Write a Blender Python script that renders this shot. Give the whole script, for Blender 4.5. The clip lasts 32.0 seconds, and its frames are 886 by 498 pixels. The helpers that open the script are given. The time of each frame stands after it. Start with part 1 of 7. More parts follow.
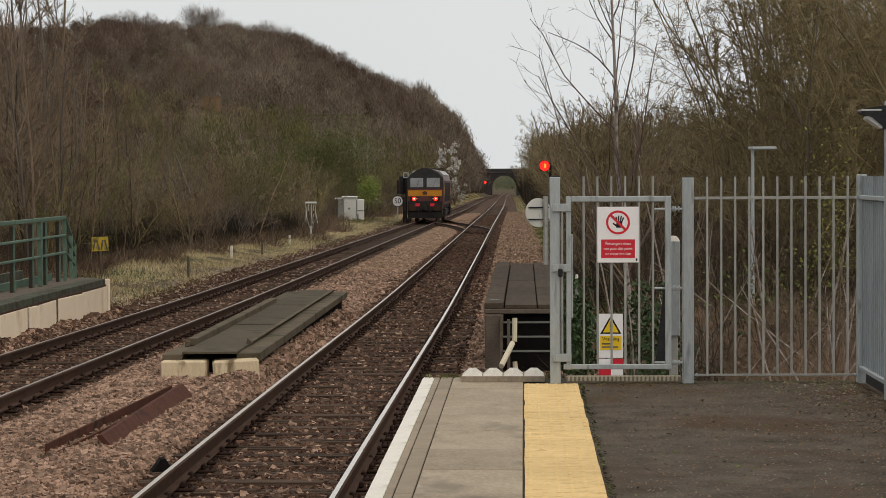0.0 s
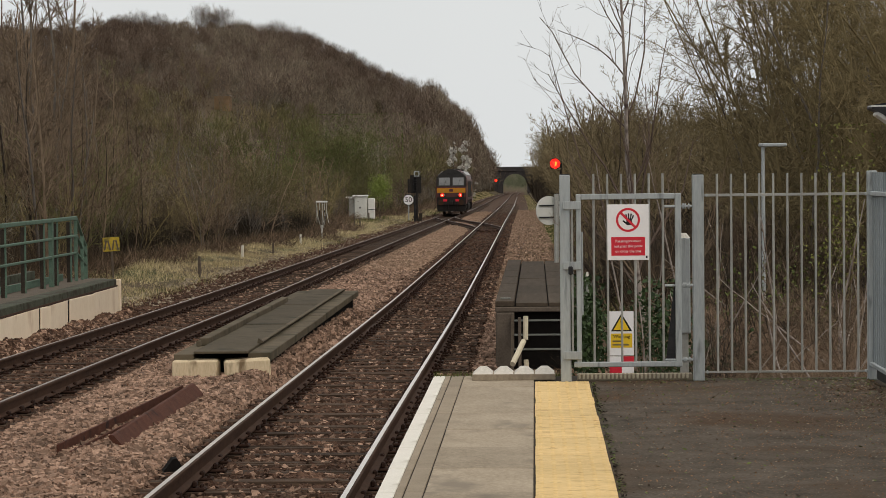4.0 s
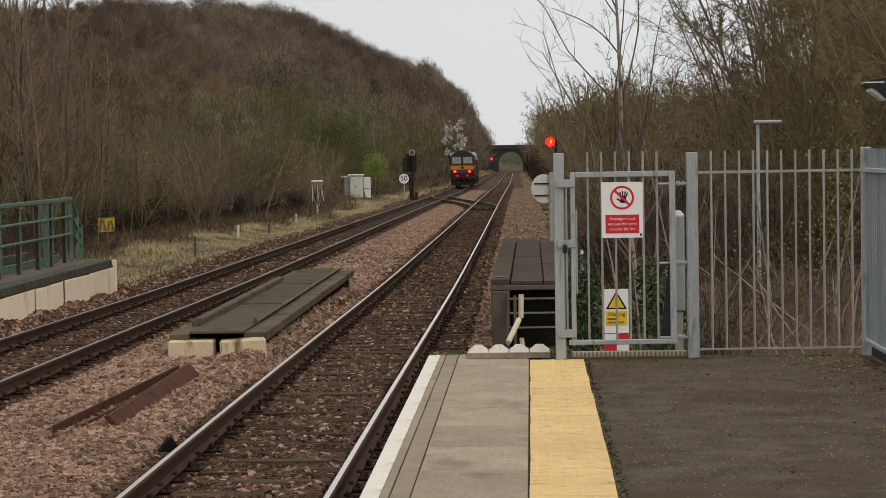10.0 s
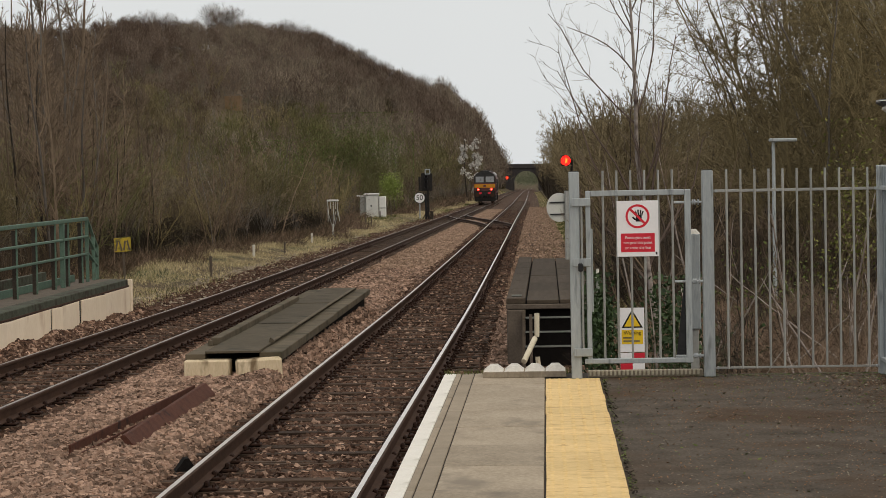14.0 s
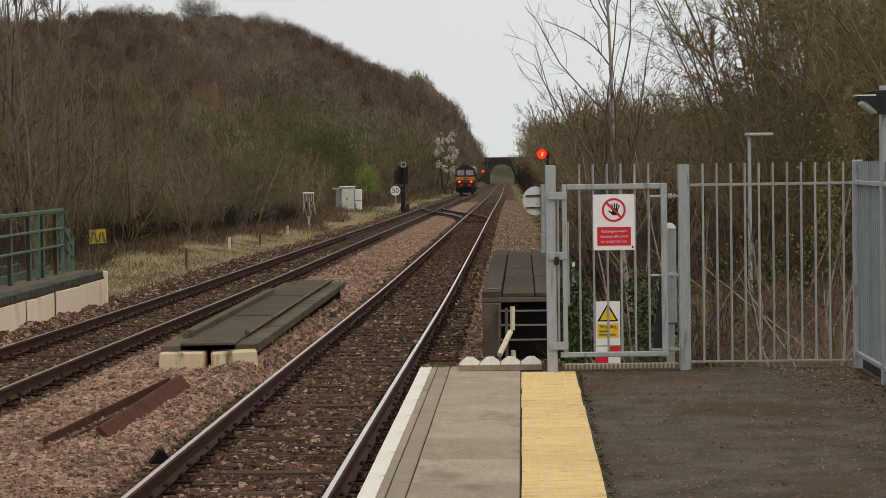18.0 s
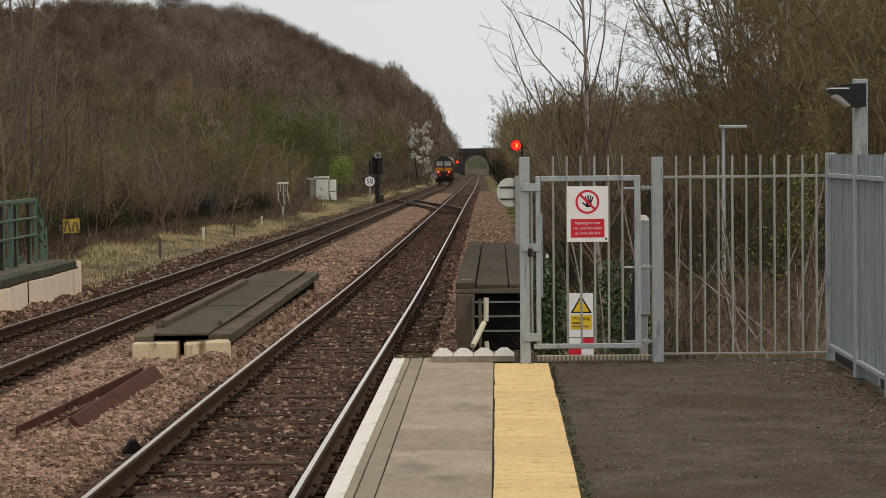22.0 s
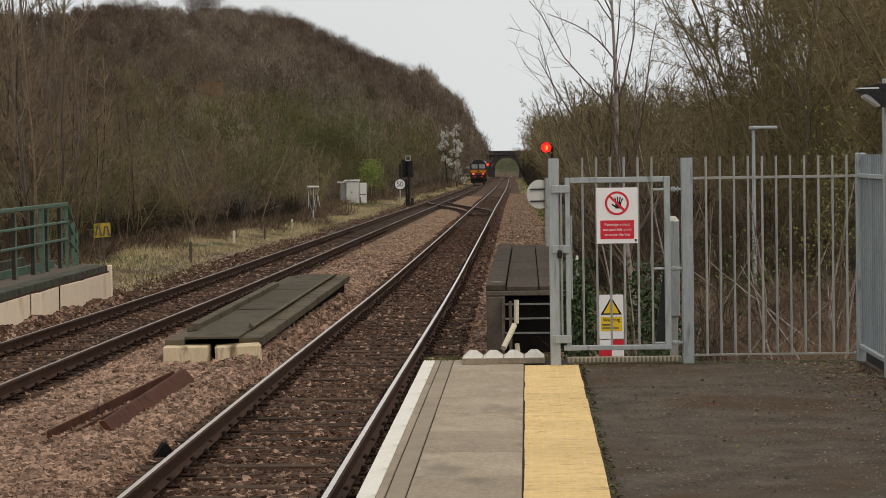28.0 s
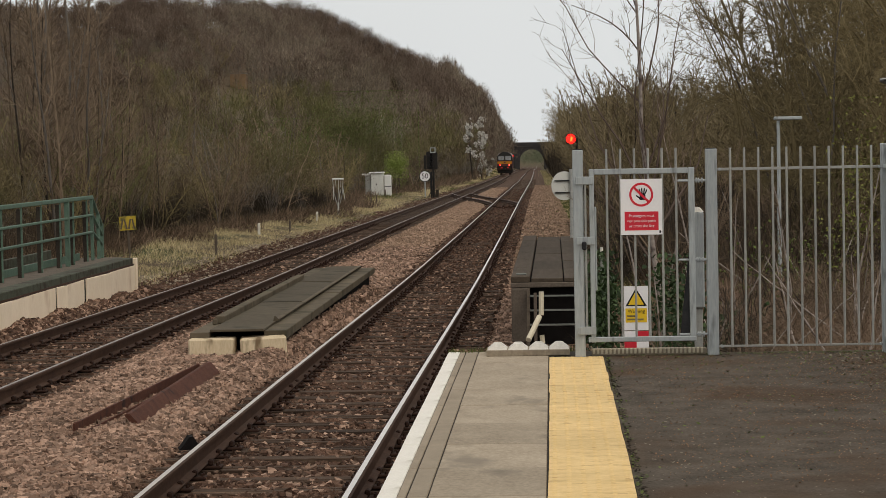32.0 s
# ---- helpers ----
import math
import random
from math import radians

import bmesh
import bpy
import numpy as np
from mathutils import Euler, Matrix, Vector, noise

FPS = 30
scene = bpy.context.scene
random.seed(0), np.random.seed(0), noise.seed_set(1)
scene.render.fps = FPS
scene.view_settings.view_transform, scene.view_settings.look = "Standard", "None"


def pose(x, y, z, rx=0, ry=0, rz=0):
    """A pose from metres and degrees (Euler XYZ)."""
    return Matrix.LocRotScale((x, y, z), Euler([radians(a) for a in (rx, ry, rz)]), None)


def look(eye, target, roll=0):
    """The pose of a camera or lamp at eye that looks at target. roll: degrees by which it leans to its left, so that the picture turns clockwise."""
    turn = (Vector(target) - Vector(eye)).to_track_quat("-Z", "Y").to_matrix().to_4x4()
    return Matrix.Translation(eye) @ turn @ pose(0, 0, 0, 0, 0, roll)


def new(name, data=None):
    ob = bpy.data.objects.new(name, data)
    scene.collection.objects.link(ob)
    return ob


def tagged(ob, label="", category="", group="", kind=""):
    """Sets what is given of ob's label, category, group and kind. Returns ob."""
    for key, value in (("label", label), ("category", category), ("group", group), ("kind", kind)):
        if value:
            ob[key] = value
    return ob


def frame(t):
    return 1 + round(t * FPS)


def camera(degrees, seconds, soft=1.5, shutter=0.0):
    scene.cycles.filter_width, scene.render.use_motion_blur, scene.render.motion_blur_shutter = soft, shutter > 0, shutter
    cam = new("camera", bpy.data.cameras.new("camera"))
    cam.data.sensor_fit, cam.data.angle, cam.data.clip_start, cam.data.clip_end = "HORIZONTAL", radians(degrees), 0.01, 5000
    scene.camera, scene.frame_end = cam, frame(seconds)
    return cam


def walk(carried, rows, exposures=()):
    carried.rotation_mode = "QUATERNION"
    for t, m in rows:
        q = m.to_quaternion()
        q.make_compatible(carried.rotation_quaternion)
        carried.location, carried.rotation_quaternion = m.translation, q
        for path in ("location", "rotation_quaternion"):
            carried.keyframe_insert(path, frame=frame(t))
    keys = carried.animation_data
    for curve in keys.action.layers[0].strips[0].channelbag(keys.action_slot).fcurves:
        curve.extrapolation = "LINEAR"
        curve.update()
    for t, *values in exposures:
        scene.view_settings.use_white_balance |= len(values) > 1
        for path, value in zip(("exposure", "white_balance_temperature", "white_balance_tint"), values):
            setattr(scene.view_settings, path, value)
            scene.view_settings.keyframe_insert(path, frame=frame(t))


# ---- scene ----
cam = camera(21.15, 32.0, soft=0.6)
# seconds, x, y, z, pitch, roll, yaw of the carried camera: it stands on the platform and sways in the hand
ROWS = [
    (0.0, -0.0015, 0.0, 1.5297, -1.8528, 0.276, 1.9603),
    (0.5, -0.0004, 0.0, 1.5313, -1.8858, 0.2868, 2.2163),
    (1.0, 0.001, 0.0, 1.5305, -1.9768, 0.386, 2.4607),
    (1.5, 0.0032, 0.0, 1.5345, -1.8674, 0.5805, 2.4524),
    (2.0, 0.0066, 0.0, 1.5329, -1.7679, 0.6994, 2.3526),
    (2.5, 0.0039, 0.0, 1.5308, -1.7901, 0.6194, 2.2429),
    (3.0, 0.007, 0.0, 1.532, -1.7696, 0.609, 2.1115),
    (3.5, 0.007, 0.0, 1.5287, -1.8299, 0.554, 2.2021),
    (5.5, 0.0076, 0.0, 1.5341, -1.9376, 0.8435, 2.0943),
    (6.0, 0.0107, 0.0, 1.5313, -1.9662, 0.8967, 1.9153),
    (6.5, 0.0045, 0.0, 1.5271, -2.0895, 0.7223, 1.6287),
    (7.0, 0.0054, 0.0, 1.5315, -2.316, 0.715, 1.6945),
    (7.5, 0.0064, 0.0, 1.5296, -2.2958, 0.6753, 1.6548),
    (8.0, 0.0076, 0.0, 1.5289, -2.357, 0.706, 1.6436),
    (8.5, 0.0076, 0.0, 1.529, -2.3867, 0.7979, 1.6961),
    (9.0, 0.0116, 0.0, 1.53, -2.4715, 0.8119, 1.7973),
    (9.5, 0.0134, 0.0, 1.5306, -2.5124, 0.8128, 1.9875),
    (10.0, 0.019, 0.0, 1.5304, -2.4042, 0.9185, 2.1123),
    (10.5, 0.0212, 0.0, 1.5281, -2.1897, 0.9642, 2.3629),
    (11.0, 0.0187, 0.0, 1.5305, -2.188, 0.9464, 2.5702),
    (11.5, 0.0155, 0.0, 1.5288, -2.1043, 0.8131, 2.5378),
    (12.0, 0.0156, 0.0, 1.5286, -2.1651, 0.8149, 2.6207),
    (12.5, 0.0207, 0.0, 1.5292, -2.0814, 0.8347, 2.7006),
    (13.0, 0.0158, 0.0, 1.531, -2.0612, 0.9349, 2.6528),
    (13.5, 0.0182, 0.0, 1.5318, -2.0208, 0.9577, 2.5713),
    (14.0, 0.021, 0.0, 1.5307, -1.938, 1.0662, 2.4875),
    (14.5, 0.0191, 0.0, 1.5303, -1.8762, 0.9673, 2.4336),
    (15.0, 0.0159, 0.0, 1.5312, -1.8376, 0.9037, 2.1742),
    (15.5, 0.0191, 0.0, 1.53, -1.8802, 0.8899, 2.0274),
    (17.5, 0.0147, 0.0, 1.5306, -1.9233, 0.9141, 1.884),
    (18.0, 0.016, 0.0, 1.5297, -2.1147, 0.8108, 1.9062),
    (18.5, 0.0184, 0.0, 1.5283, -2.3014, 0.7652, 1.8129),
    (19.0, 0.0176, 0.0, 1.5289, -2.4029, 0.7298, 1.6978),
    (19.5, 0.0227, 0.0, 1.5289, -2.2636, 0.6852, 1.7135),
    (20.0, 0.0222, 0.0, 1.5329, -2.1056, 0.6529, 1.7339),
    (20.5, 0.0201, 0.0, 1.5315, -2.0696, 0.6796, 1.5041),
    (21.0, 0.0207, 0.0, 1.5281, -2.1487, 0.576, 1.4602),
    (21.5, 0.0189, 0.0, 1.5301, -2.2359, 0.5732, 1.3149),
    (22.0, 0.0208, 0.0, 1.5318, -2.3416, 0.5636, 1.293),
    (22.5, 0.0219, 0.0, 1.5316, -2.3402, 0.6129, 1.3137),
    (23.0, 0.0205, 0.0, 1.5283, -2.5269, 0.5637, 1.231),
    (23.5, 0.0182, 0.0, 1.5291, -2.4029, 0.4308, 1.3997),
    (24.0, 0.0144, 0.0, 1.5308, -2.5422, 0.516, 1.6061),
    (24.5, 0.025, 0.0, 1.5308, -2.48, 0.6744, 1.7355),
    (25.0, 0.0292, 0.0, 1.5301, -2.3637, 0.8602, 1.8198),
    (25.5, 0.0258, 0.0, 1.5308, -2.3133, 0.8747, 1.8612),
    (27.5, 0.0261, 0.0, 1.5324, -2.1986, 0.9261, 1.9713),
    (28.0, 0.028, 0.0, 1.5288, -2.2692, 0.8648, 2.0208),
    (28.5, 0.0316, 0.0, 1.5305, -2.2901, 0.9611, 2.0199),
    (29.0, 0.0301, 0.0, 1.5266, -2.405, 0.9384, 2.0286),
    (29.5, 0.0301, 0.0, 1.5283, -2.5282, 0.958, 2.0872),
    (30.0, 0.0297, 0.0, 1.5281, -2.5472, 0.987, 2.2833),
    (30.5, 0.0304, 0.0, 1.5295, -2.502, 1.1116, 2.4546),
    (31.0, 0.0341, 0.0, 1.533, -2.4442, 1.2402, 2.469),
    (31.5, 0.0317, 0.0, 1.5281, -2.5095, 1.0959, 2.6272),
    (32.0, 0.0342, 0.0, 1.5299, -2.4559, 1.0849, 2.6192),
]
walk(cam, [(t, pose(x, y, z, 90 + pitch, roll, yaw)) for t, x, y, z, pitch, roll, yaw in ROWS])

# ---- light: a bright overcast sky, brighter overhead than near the horizon ----
SUN_UP, SUN_ROUND = radians(48), radians(140)
world = bpy.data.worlds.new("overcast_sky")
scene.world = world
world.use_nodes = True
wn, wl = world.node_tree.nodes, world.node_tree.links
wn.clear()
w_out, w_bg = wn.new("ShaderNodeOutputWorld"), wn.new("ShaderNodeBackground")
w_sky = wn.new("ShaderNodeTexSky")
w_sky.sky_type, w_sky.sun_disc, w_sky.sun_elevation, w_sky.sun_rotation = "NISHITA", False, SUN_UP, SUN_ROUND
w_sky.dust_density, w_sky.air_density = 6.0, 1.5
w_co, w_sep, w_ramp = wn.new("ShaderNodeTexCoord"), wn.new("ShaderNodeSeparateXYZ"), wn.new("ShaderNodeValToRGB")
w_ramp.color_ramp.elements[0].position, w_ramp.color_ramp.elements[0].color = 0.0, (7.6, 8.45, 9.6, 1)
w_ramp.color_ramp.elements[1].position, w_ramp.color_ramp.elements[1].color = 1.0, (9.0, 9.3, 9.8, 1)
w_el = w_ramp.color_ramp.elements.new(0.12)
w_el.color = (7.6, 8.45, 9.6, 1)
w_noise = wn.new("ShaderNodeTexNoise")
w_noise.inputs["Scale"].default_value, w_noise.inputs["Detail"].default_value = 3.0, 3.0
w_cloud = wn.new("ShaderNodeMapRange")
w_cloud.inputs["To Min"].default_value, w_cloud.inputs["To Max"].default_value = 0.9, 1.1
w_mul = wn.new("ShaderNodeMix")
w_mul.data_type, w_mul.blend_type = "RGBA", "MULTIPLY"
w_mul.inputs["Factor"].default_value = 1.0
w_mix = wn.new("ShaderNodeMix")
w_mix.data_type, w_mix.inputs["Factor"].default_value = "RGBA", 0.9
wl.new(w_co.outputs["Generated"], w_sep.inputs[0])
wl.new(w_sep.outputs["Z"], w_ramp.inputs["Fac"])
wl.new(w_co.outputs["Generated"], w_noise.inputs["Vector"])
wl.new(w_noise.outputs["Fac"], w_cloud.inputs["Value"])
wl.new(w_ramp.outputs["Color"], w_mul.inputs["A"])
wl.new(w_cloud.outputs["Result"], w_mul.inputs["B"])
wl.new(w_sky.outputs["Color"], w_mix.inputs["A"])
wl.new(w_mul.outputs["Result"], w_mix.inputs["B"])
wl.new(w_mix.outputs["Result"], w_bg.inputs["Color"])
w_bg.inputs["Strength"].default_value = 0.1
wl.new(w_bg.outputs[0], w_out.inputs["Surface"])
sun = new("sun", bpy.data.lights.new("sun", "SUN"))
sun.data.energy, sun.data.angle, sun.data.color = 0.72, radians(40), (1.0, 0.96, 0.9)
sun.matrix_world = look((0, 0, 0), (-math.sin(SUN_ROUND) * math.cos(SUN_UP), -math.cos(SUN_ROUND) * math.cos(SUN_UP), -math.sin(SUN_UP)))
scene.view_settings.exposure = -0.06
scene.view_settings.use_white_balance = True
scene.view_settings.white_balance_temperature = 7500

# ---- materials ----
def material(name, dark, light, scale=8.0, rough=0.8, metal=0.0, bump=0.3, fine=60.0, vary=0.0, stain=None, stain_scale=1.5, stain_at=0.55, spec=0.14, island=False, bump_dist=0.01, stretch=None):
    """Two colours mixed by noise at two scales; an optional stain with its own shape; vary: brightness per object or per loose piece."""
    m = bpy.data.materials.new(name)
    m.use_nodes = True
    n, l = m.node_tree.nodes, m.node_tree.links
    b = n["Principled BSDF"]
    b.inputs["Roughness"].default_value, b.inputs["Metallic"].default_value = rough, metal
    b.inputs["Specular IOR Level"].default_value = spec
    co = n.new("ShaderNodeTexCoord")
    at = co.outputs["Object"]
    if stretch:
        mp = n.new("ShaderNodeMapping")
        mp.inputs["Scale"].default_value = stretch
        l.new(at, mp.inputs["Vector"])
        at = mp.outputs["Vector"]
    if vary and not island:
        oi, sh, ad = n.new("ShaderNodeObjectInfo"), n.new("ShaderNodeMath"), n.new("ShaderNodeVectorMath")
        sh.operation, sh.inputs[1].default_value = "MULTIPLY", 37.0
        l.new(oi.outputs["Random"], sh.inputs[0])
        l.new(at, ad.inputs[0])
        l.new(sh.outputs[0], ad.inputs[1])
        at = ad.outputs[0]
    big, small = n.new("ShaderNodeTexNoise"), n.new("ShaderNodeTexNoise")
    for t, s in ((big, scale), (small, fine)):
        t.inputs["Scale"].default_value, t.inputs["Detail"].default_value, t.inputs["Roughness"].default_value = s, 4.0, 0.62
        l.new(at, t.inputs["Vector"])
    add = n.new("ShaderNodeMath")
    add.operation = "ADD"
    half = n.new("ShaderNodeMath")
    half.operation, half.inputs[1].default_value = "MULTIPLY_ADD", 2.3
    half.inputs[2].default_value = -0.65
    avg = n.new("ShaderNodeMath")
    avg.operation, avg.inputs[1].default_value = "MULTIPLY", 0.5
    l.new(big.outputs["Fac"], add.inputs[0])
    l.new(small.outputs["Fac"], add.inputs[1])
    l.new(add.outputs[0], avg.inputs[0])
    l.new(avg.outputs[0], half.inputs[0])
    mix = n.new("ShaderNodeMix")
    mix.data_type = "RGBA"
    mix.inputs["A"].default_value, mix.inputs["B"].default_value = (*dark, 1), (*light, 1)
    l.new(half.outputs[0], mix.inputs["Factor"])
    col = mix.outputs["Result"]
    if stain:
        sn, ramp, sm = n.new("ShaderNodeTexNoise"), n.new("ShaderNodeMapRange"), n.new("ShaderNodeMix")
        sn.inputs["Scale"].default_value, sn.inputs["Detail"].default_value = stain_scale, 5.0
        l.new(at, sn.inputs["Vector"])
        ramp.inputs["From Min"].default_value, ramp.inputs["From Max"].default_value = stain_at, stain_at + 0.14
        l.new(sn.outputs["Fac"], ramp.inputs["Value"])
        sm.data_type = "RGBA"
        sm.inputs["B"].default_value = (*stain, 1)
        l.new(ramp.outputs["Result"], sm.inputs["Factor"])
        l.new(col, sm.inputs["A"])
        col = sm.outputs["Result"]
    if vary:
        info = n.new("ShaderNodeNewGeometry") if island else n.new("ShaderNodeObjectInfo")
        rnd = info.outputs["Random Per Island"] if island else info.outputs["Random"]
        mr, hv = n.new("ShaderNodeMapRange"), n.new("ShaderNodeHueSaturation")
        mr.inputs["To Min"].default_value, mr.inputs["To Max"].default_value = 1 - vary, 1 + vary
        l.new(rnd, mr.inputs["Value"])
        l.new(mr.outputs["Result"], hv.inputs["Value"])
        l.new(col, hv.inputs["Color"])
        col = hv.outputs["Color"]
    l.new(col, b.inputs["Base Color"])
    if bump:
        bp = n.new("ShaderNodeBump")
        bp.inputs["Strength"].default_value, bp.inputs["Distance"].default_value = bump, bump_dist
        l.new(avg.outputs[0], bp.inputs["Height"])
        l.new(bp.outputs["Normal"], b.inputs["Normal"])
    return m


def glow(name, colour, strength):
    m = bpy.data.materials.new(name)
    m.use_nodes = True
    b = m.node_tree.nodes["Principled BSDF"]
    b.inputs["Base Color"].default_value = (*colour, 1)
    b.inputs["Emission Color"].default_value, b.inputs["Emission Strength"].default_value = (*colour, 1), strength
    return m


M = {}
M["asphalt"] = material("asphalt", (0.024, 0.02, 0.016), (0.158, 0.13, 0.105), 3.0, 1.0, fine=55, bump=0.7, spec=0.08, stain=(0.078, 0.051, 0.034), stain_scale=0.8, stain_at=0.5)
M["coping"] = material("coping_concrete", (0.224, 0.180, 0.132), (0.459, 0.384, 0.295), 1.6, 0.85, fine=30, bump=0.25, vary=0.1, stain=(0.22, 0.185, 0.145), stain_scale=2.2, stain_at=0.55, stretch=(1.6, 0.9, 1))
M["coping_edge"] = material("coping_edge_concrete", (0.215, 0.175, 0.13), (0.385, 0.322, 0.247), 3.5, 0.85, fine=140, bump=0.25, vary=0.08)
M["white_line"] = material("white_edge_paint", (0.62, 0.59, 0.53), (0.84, 0.81, 0.75), 5.0, 0.6, fine=70, bump=0.15, stain=(0.42, 0.38, 0.31), stain_scale=4.0, stain_at=0.62)
M["tactile"] = material("yellow_tactile", (0.58, 0.39, 0.17), (0.82, 0.61, 0.31), 7.0, 0.75, fine=45, bump=0.2, vary=0.08, stain=(0.5, 0.33, 0.15), stain_scale=9.0, stain_at=0.56, stretch=(0.8, 2.5, 1))
M["joint"] = material("dark_joint", (0.025, 0.02, 0.016), (0.05, 0.042, 0.033), 9, 0.95)
M["platform_wall"] = material("platform_brick_wall", (0.09, 0.06, 0.045), (0.2, 0.14, 0.11), 6, 0.9)
M["galv"] = material("galvanised_steel", (0.3, 0.33, 0.345), (0.46, 0.49, 0.5), 7.0, 0.5, 0.35, bump=0.08, fine=30, vary=0.06, stain=(0.22, 0.24, 0.245), stain_scale=7, stain_at=0.56, stretch=(3, 3, 0.5))
M["galv_bar"] = material("galvanised_bar", (0.27, 0.27, 0.255), (0.42, 0.42, 0.4), 6.0, 0.5, 0.3, bump=0.08, fine=40, vary=0.1)
# darker, bluer copy of the bar steel: the side railing's shade as colour
M["galv_side"] = material("galvanised_bar_weathered", (0.160, 0.188, 0.204), (0.264, 0.296, 0.312), 6.0, 0.5, 0.3, bump=0.08, fine=40, vary=0.12, stretch=(3, 3, 0.5))
M["dark_metal"] = material("dark_metal", (0.015, 0.015, 0.017), (0.04, 0.04, 0.043), 12, 0.5, 0.2)
M["sign_white"] = material("sign_white", (0.763, 0.749, 0.767), (0.880, 0.867, 0.886), 3, 0.35, bump=0.0)
M["sign_red"] = material("sign_red", (0.55, 0.025, 0.045), (0.68, 0.04, 0.06), 3, 0.35, bump=0.0)
M["sign_black"] = material("sign_black", (0.01, 0.01, 0.011), (0.018, 0.018, 0.02), 3, 0.4, bump=0.0)
M["sign_yellow"] = material("sign_yellow", (0.72, 0.46, 0.03), (0.85, 0.58, 0.05), 5, 0.4, bump=0.0)
M["sign_plastic"] = material("sign_text_white", (0.75, 0.72, 0.72), (0.82, 0.79, 0.79), 3, 0.4, bump=0.0)
M["white_block"] = material("white_painted_concrete", (0.5, 0.47, 0.42), (0.76, 0.73, 0.68), 8, 0.7, bump=0.3, fine=50, stain=(0.36, 0.31, 0.25), stain_scale=9, stain_at=0.6)
M["rail_side"] = material("rail_rust", (0.030, 0.015, 0.010), (0.089, 0.048, 0.032), 4, 0.8, 0.2, fine=30, bump=0.3)
M["rail_top"] = material("rail_polished", (0.62, 0.58, 0.55), (0.8, 0.77, 0.74), 2.0, 0.38, 0.75, fine=20, bump=0.02)
M["rail_dull"] = material("rail_dull_top", (0.158, 0.130, 0.115), (0.302, 0.259, 0.230), 2.0, 0.42, 0.7, fine=20, bump=0.02)
M["sleeper"] = material("sleeper_timber", (0.018, 0.011, 0.008), (0.095, 0.062, 0.044), 3.0, 0.9, fine=20, bump=0.7, vary=0.35, stain=(0.14, 0.092, 0.065), stain_scale=5, stain_at=0.57, stretch=(0.35, 4, 4))
M["chair"] = material("rail_chair_iron", (0.015, 0.008, 0.007), (0.052, 0.027, 0.019), 14, 0.85, 0.2)
M["ballast"] = material("ballast_stone", (0.105, 0.062, 0.044), (0.435, 0.292, 0.220), 1.2, 0.95, fine=35, bump=0.4, vary=0.62, island=True)
M["ballast_small"] = material("ballast_fine", (0.19, 0.122, 0.088), (0.41, 0.283, 0.205), 0.5, 0.95, fine=3, bump=0.2, vary=0.3, island=True)
# paler and greener than the other woods: distance haze as colour
M["far_wood"] = material("far_wood", (0.1, 0.115, 0.075), (0.21, 0.225, 0.15), 0.03, 0.9, fine=0.6, bump=0.0, vary=0.3, island=True)
M["ballast_dark"] = material("ballast_stone_oily", (0.022, 0.012, 0.009), (0.165, 0.096, 0.068), 1.2, 0.95, fine=35, bump=0.4, vary=0.5, island=True)
# bed colours darkened to paint the shade between stones and sleepers
M["ballast_bed"] = material("ballast_bed", (0.015, 0.009, 0.006), (0.15, 0.092, 0.065), 9.0, 0.97, fine=24, bump=1.0, bump_dist=0.05, stain=(0.09, 0.055, 0.042), stain_scale=0.9, stain_at=0.52)
M["track_bed"] = material("track_bed_oily", (0.010, 0.006, 0.004), (0.081, 0.049, 0.036), 9.0, 0.97, fine=24, bump=1.0, bump_dist=0.05, stain=(0.2, 0.12, 0.09), stain_scale=0.5, stain_at=0.56)
M["track_bed_dry"] = material("track_bed_dry", (0.032, 0.02, 0.015), (0.15, 0.094, 0.068), 9.0, 0.97, fine=24, bump=1.0, bump_dist=0.05, stain=(0.2, 0.125, 0.092), stain_scale=0.5, stain_at=0.52)
M["rusty"] = material("rusted_steel", (0.045, 0.018, 0.012), (0.131, 0.053, 0.037), 6, 0.85, 0.1, fine=50, bump=0.4, stain=(0.03, 0.018, 0.017), stain_scale=5, stain_at=0.6)
# rubber, and the black of sheets and strips that stand in for shade
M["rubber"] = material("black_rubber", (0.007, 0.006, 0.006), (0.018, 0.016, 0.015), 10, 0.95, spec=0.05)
M["deck_plate"] = material("deck_plate", (0.056, 0.046, 0.033), (0.115, 0.094, 0.067), 1.0, 0.9, spec=0.12, fine=11, bump=0.15, stain=(0.045, 0.04, 0.03), stain_scale=2, stain_at=0.55, vary=0.08)
M["deck_side"] = material("deck_angle", (0.075, 0.061, 0.043), (0.15, 0.121, 0.087), 1.2, 0.9, spec=0.12, stain=(0.055, 0.049, 0.032), stain_scale=1.6, stain_at=0.54, fine=9, bump=0.15, vary=0.08)
M["deck_block"] = material("weathered_concrete_block", (0.5, 0.39, 0.25), (0.74, 0.62, 0.45), 4, 0.85, fine=30, bump=0.3, stain=(0.2, 0.14, 0.085), stain_scale=3.0, stain_at=0.54, stretch=(2, 2, 0.6))
M["panel"] = material("cream_parapet_panel", (0.76, 0.62, 0.47), (0.9, 0.77, 0.62), 2.2, 0.8, fine=20, bump=0.2, vary=0.08, stain=(0.6, 0.44, 0.31), stain_scale=1.5, stain_at=0.62, stretch=(1.2, 1.2, 0.6))
M["green_steel"] = material("green_painted_steel", (0.066, 0.115, 0.087), (0.120, 0.190, 0.144), 5, 0.7, spec=0.25, fine=40, bump=0.15, vary=0.1, stain=(0.08, 0.1, 0.075), stain_scale=4, stain_at=0.6)
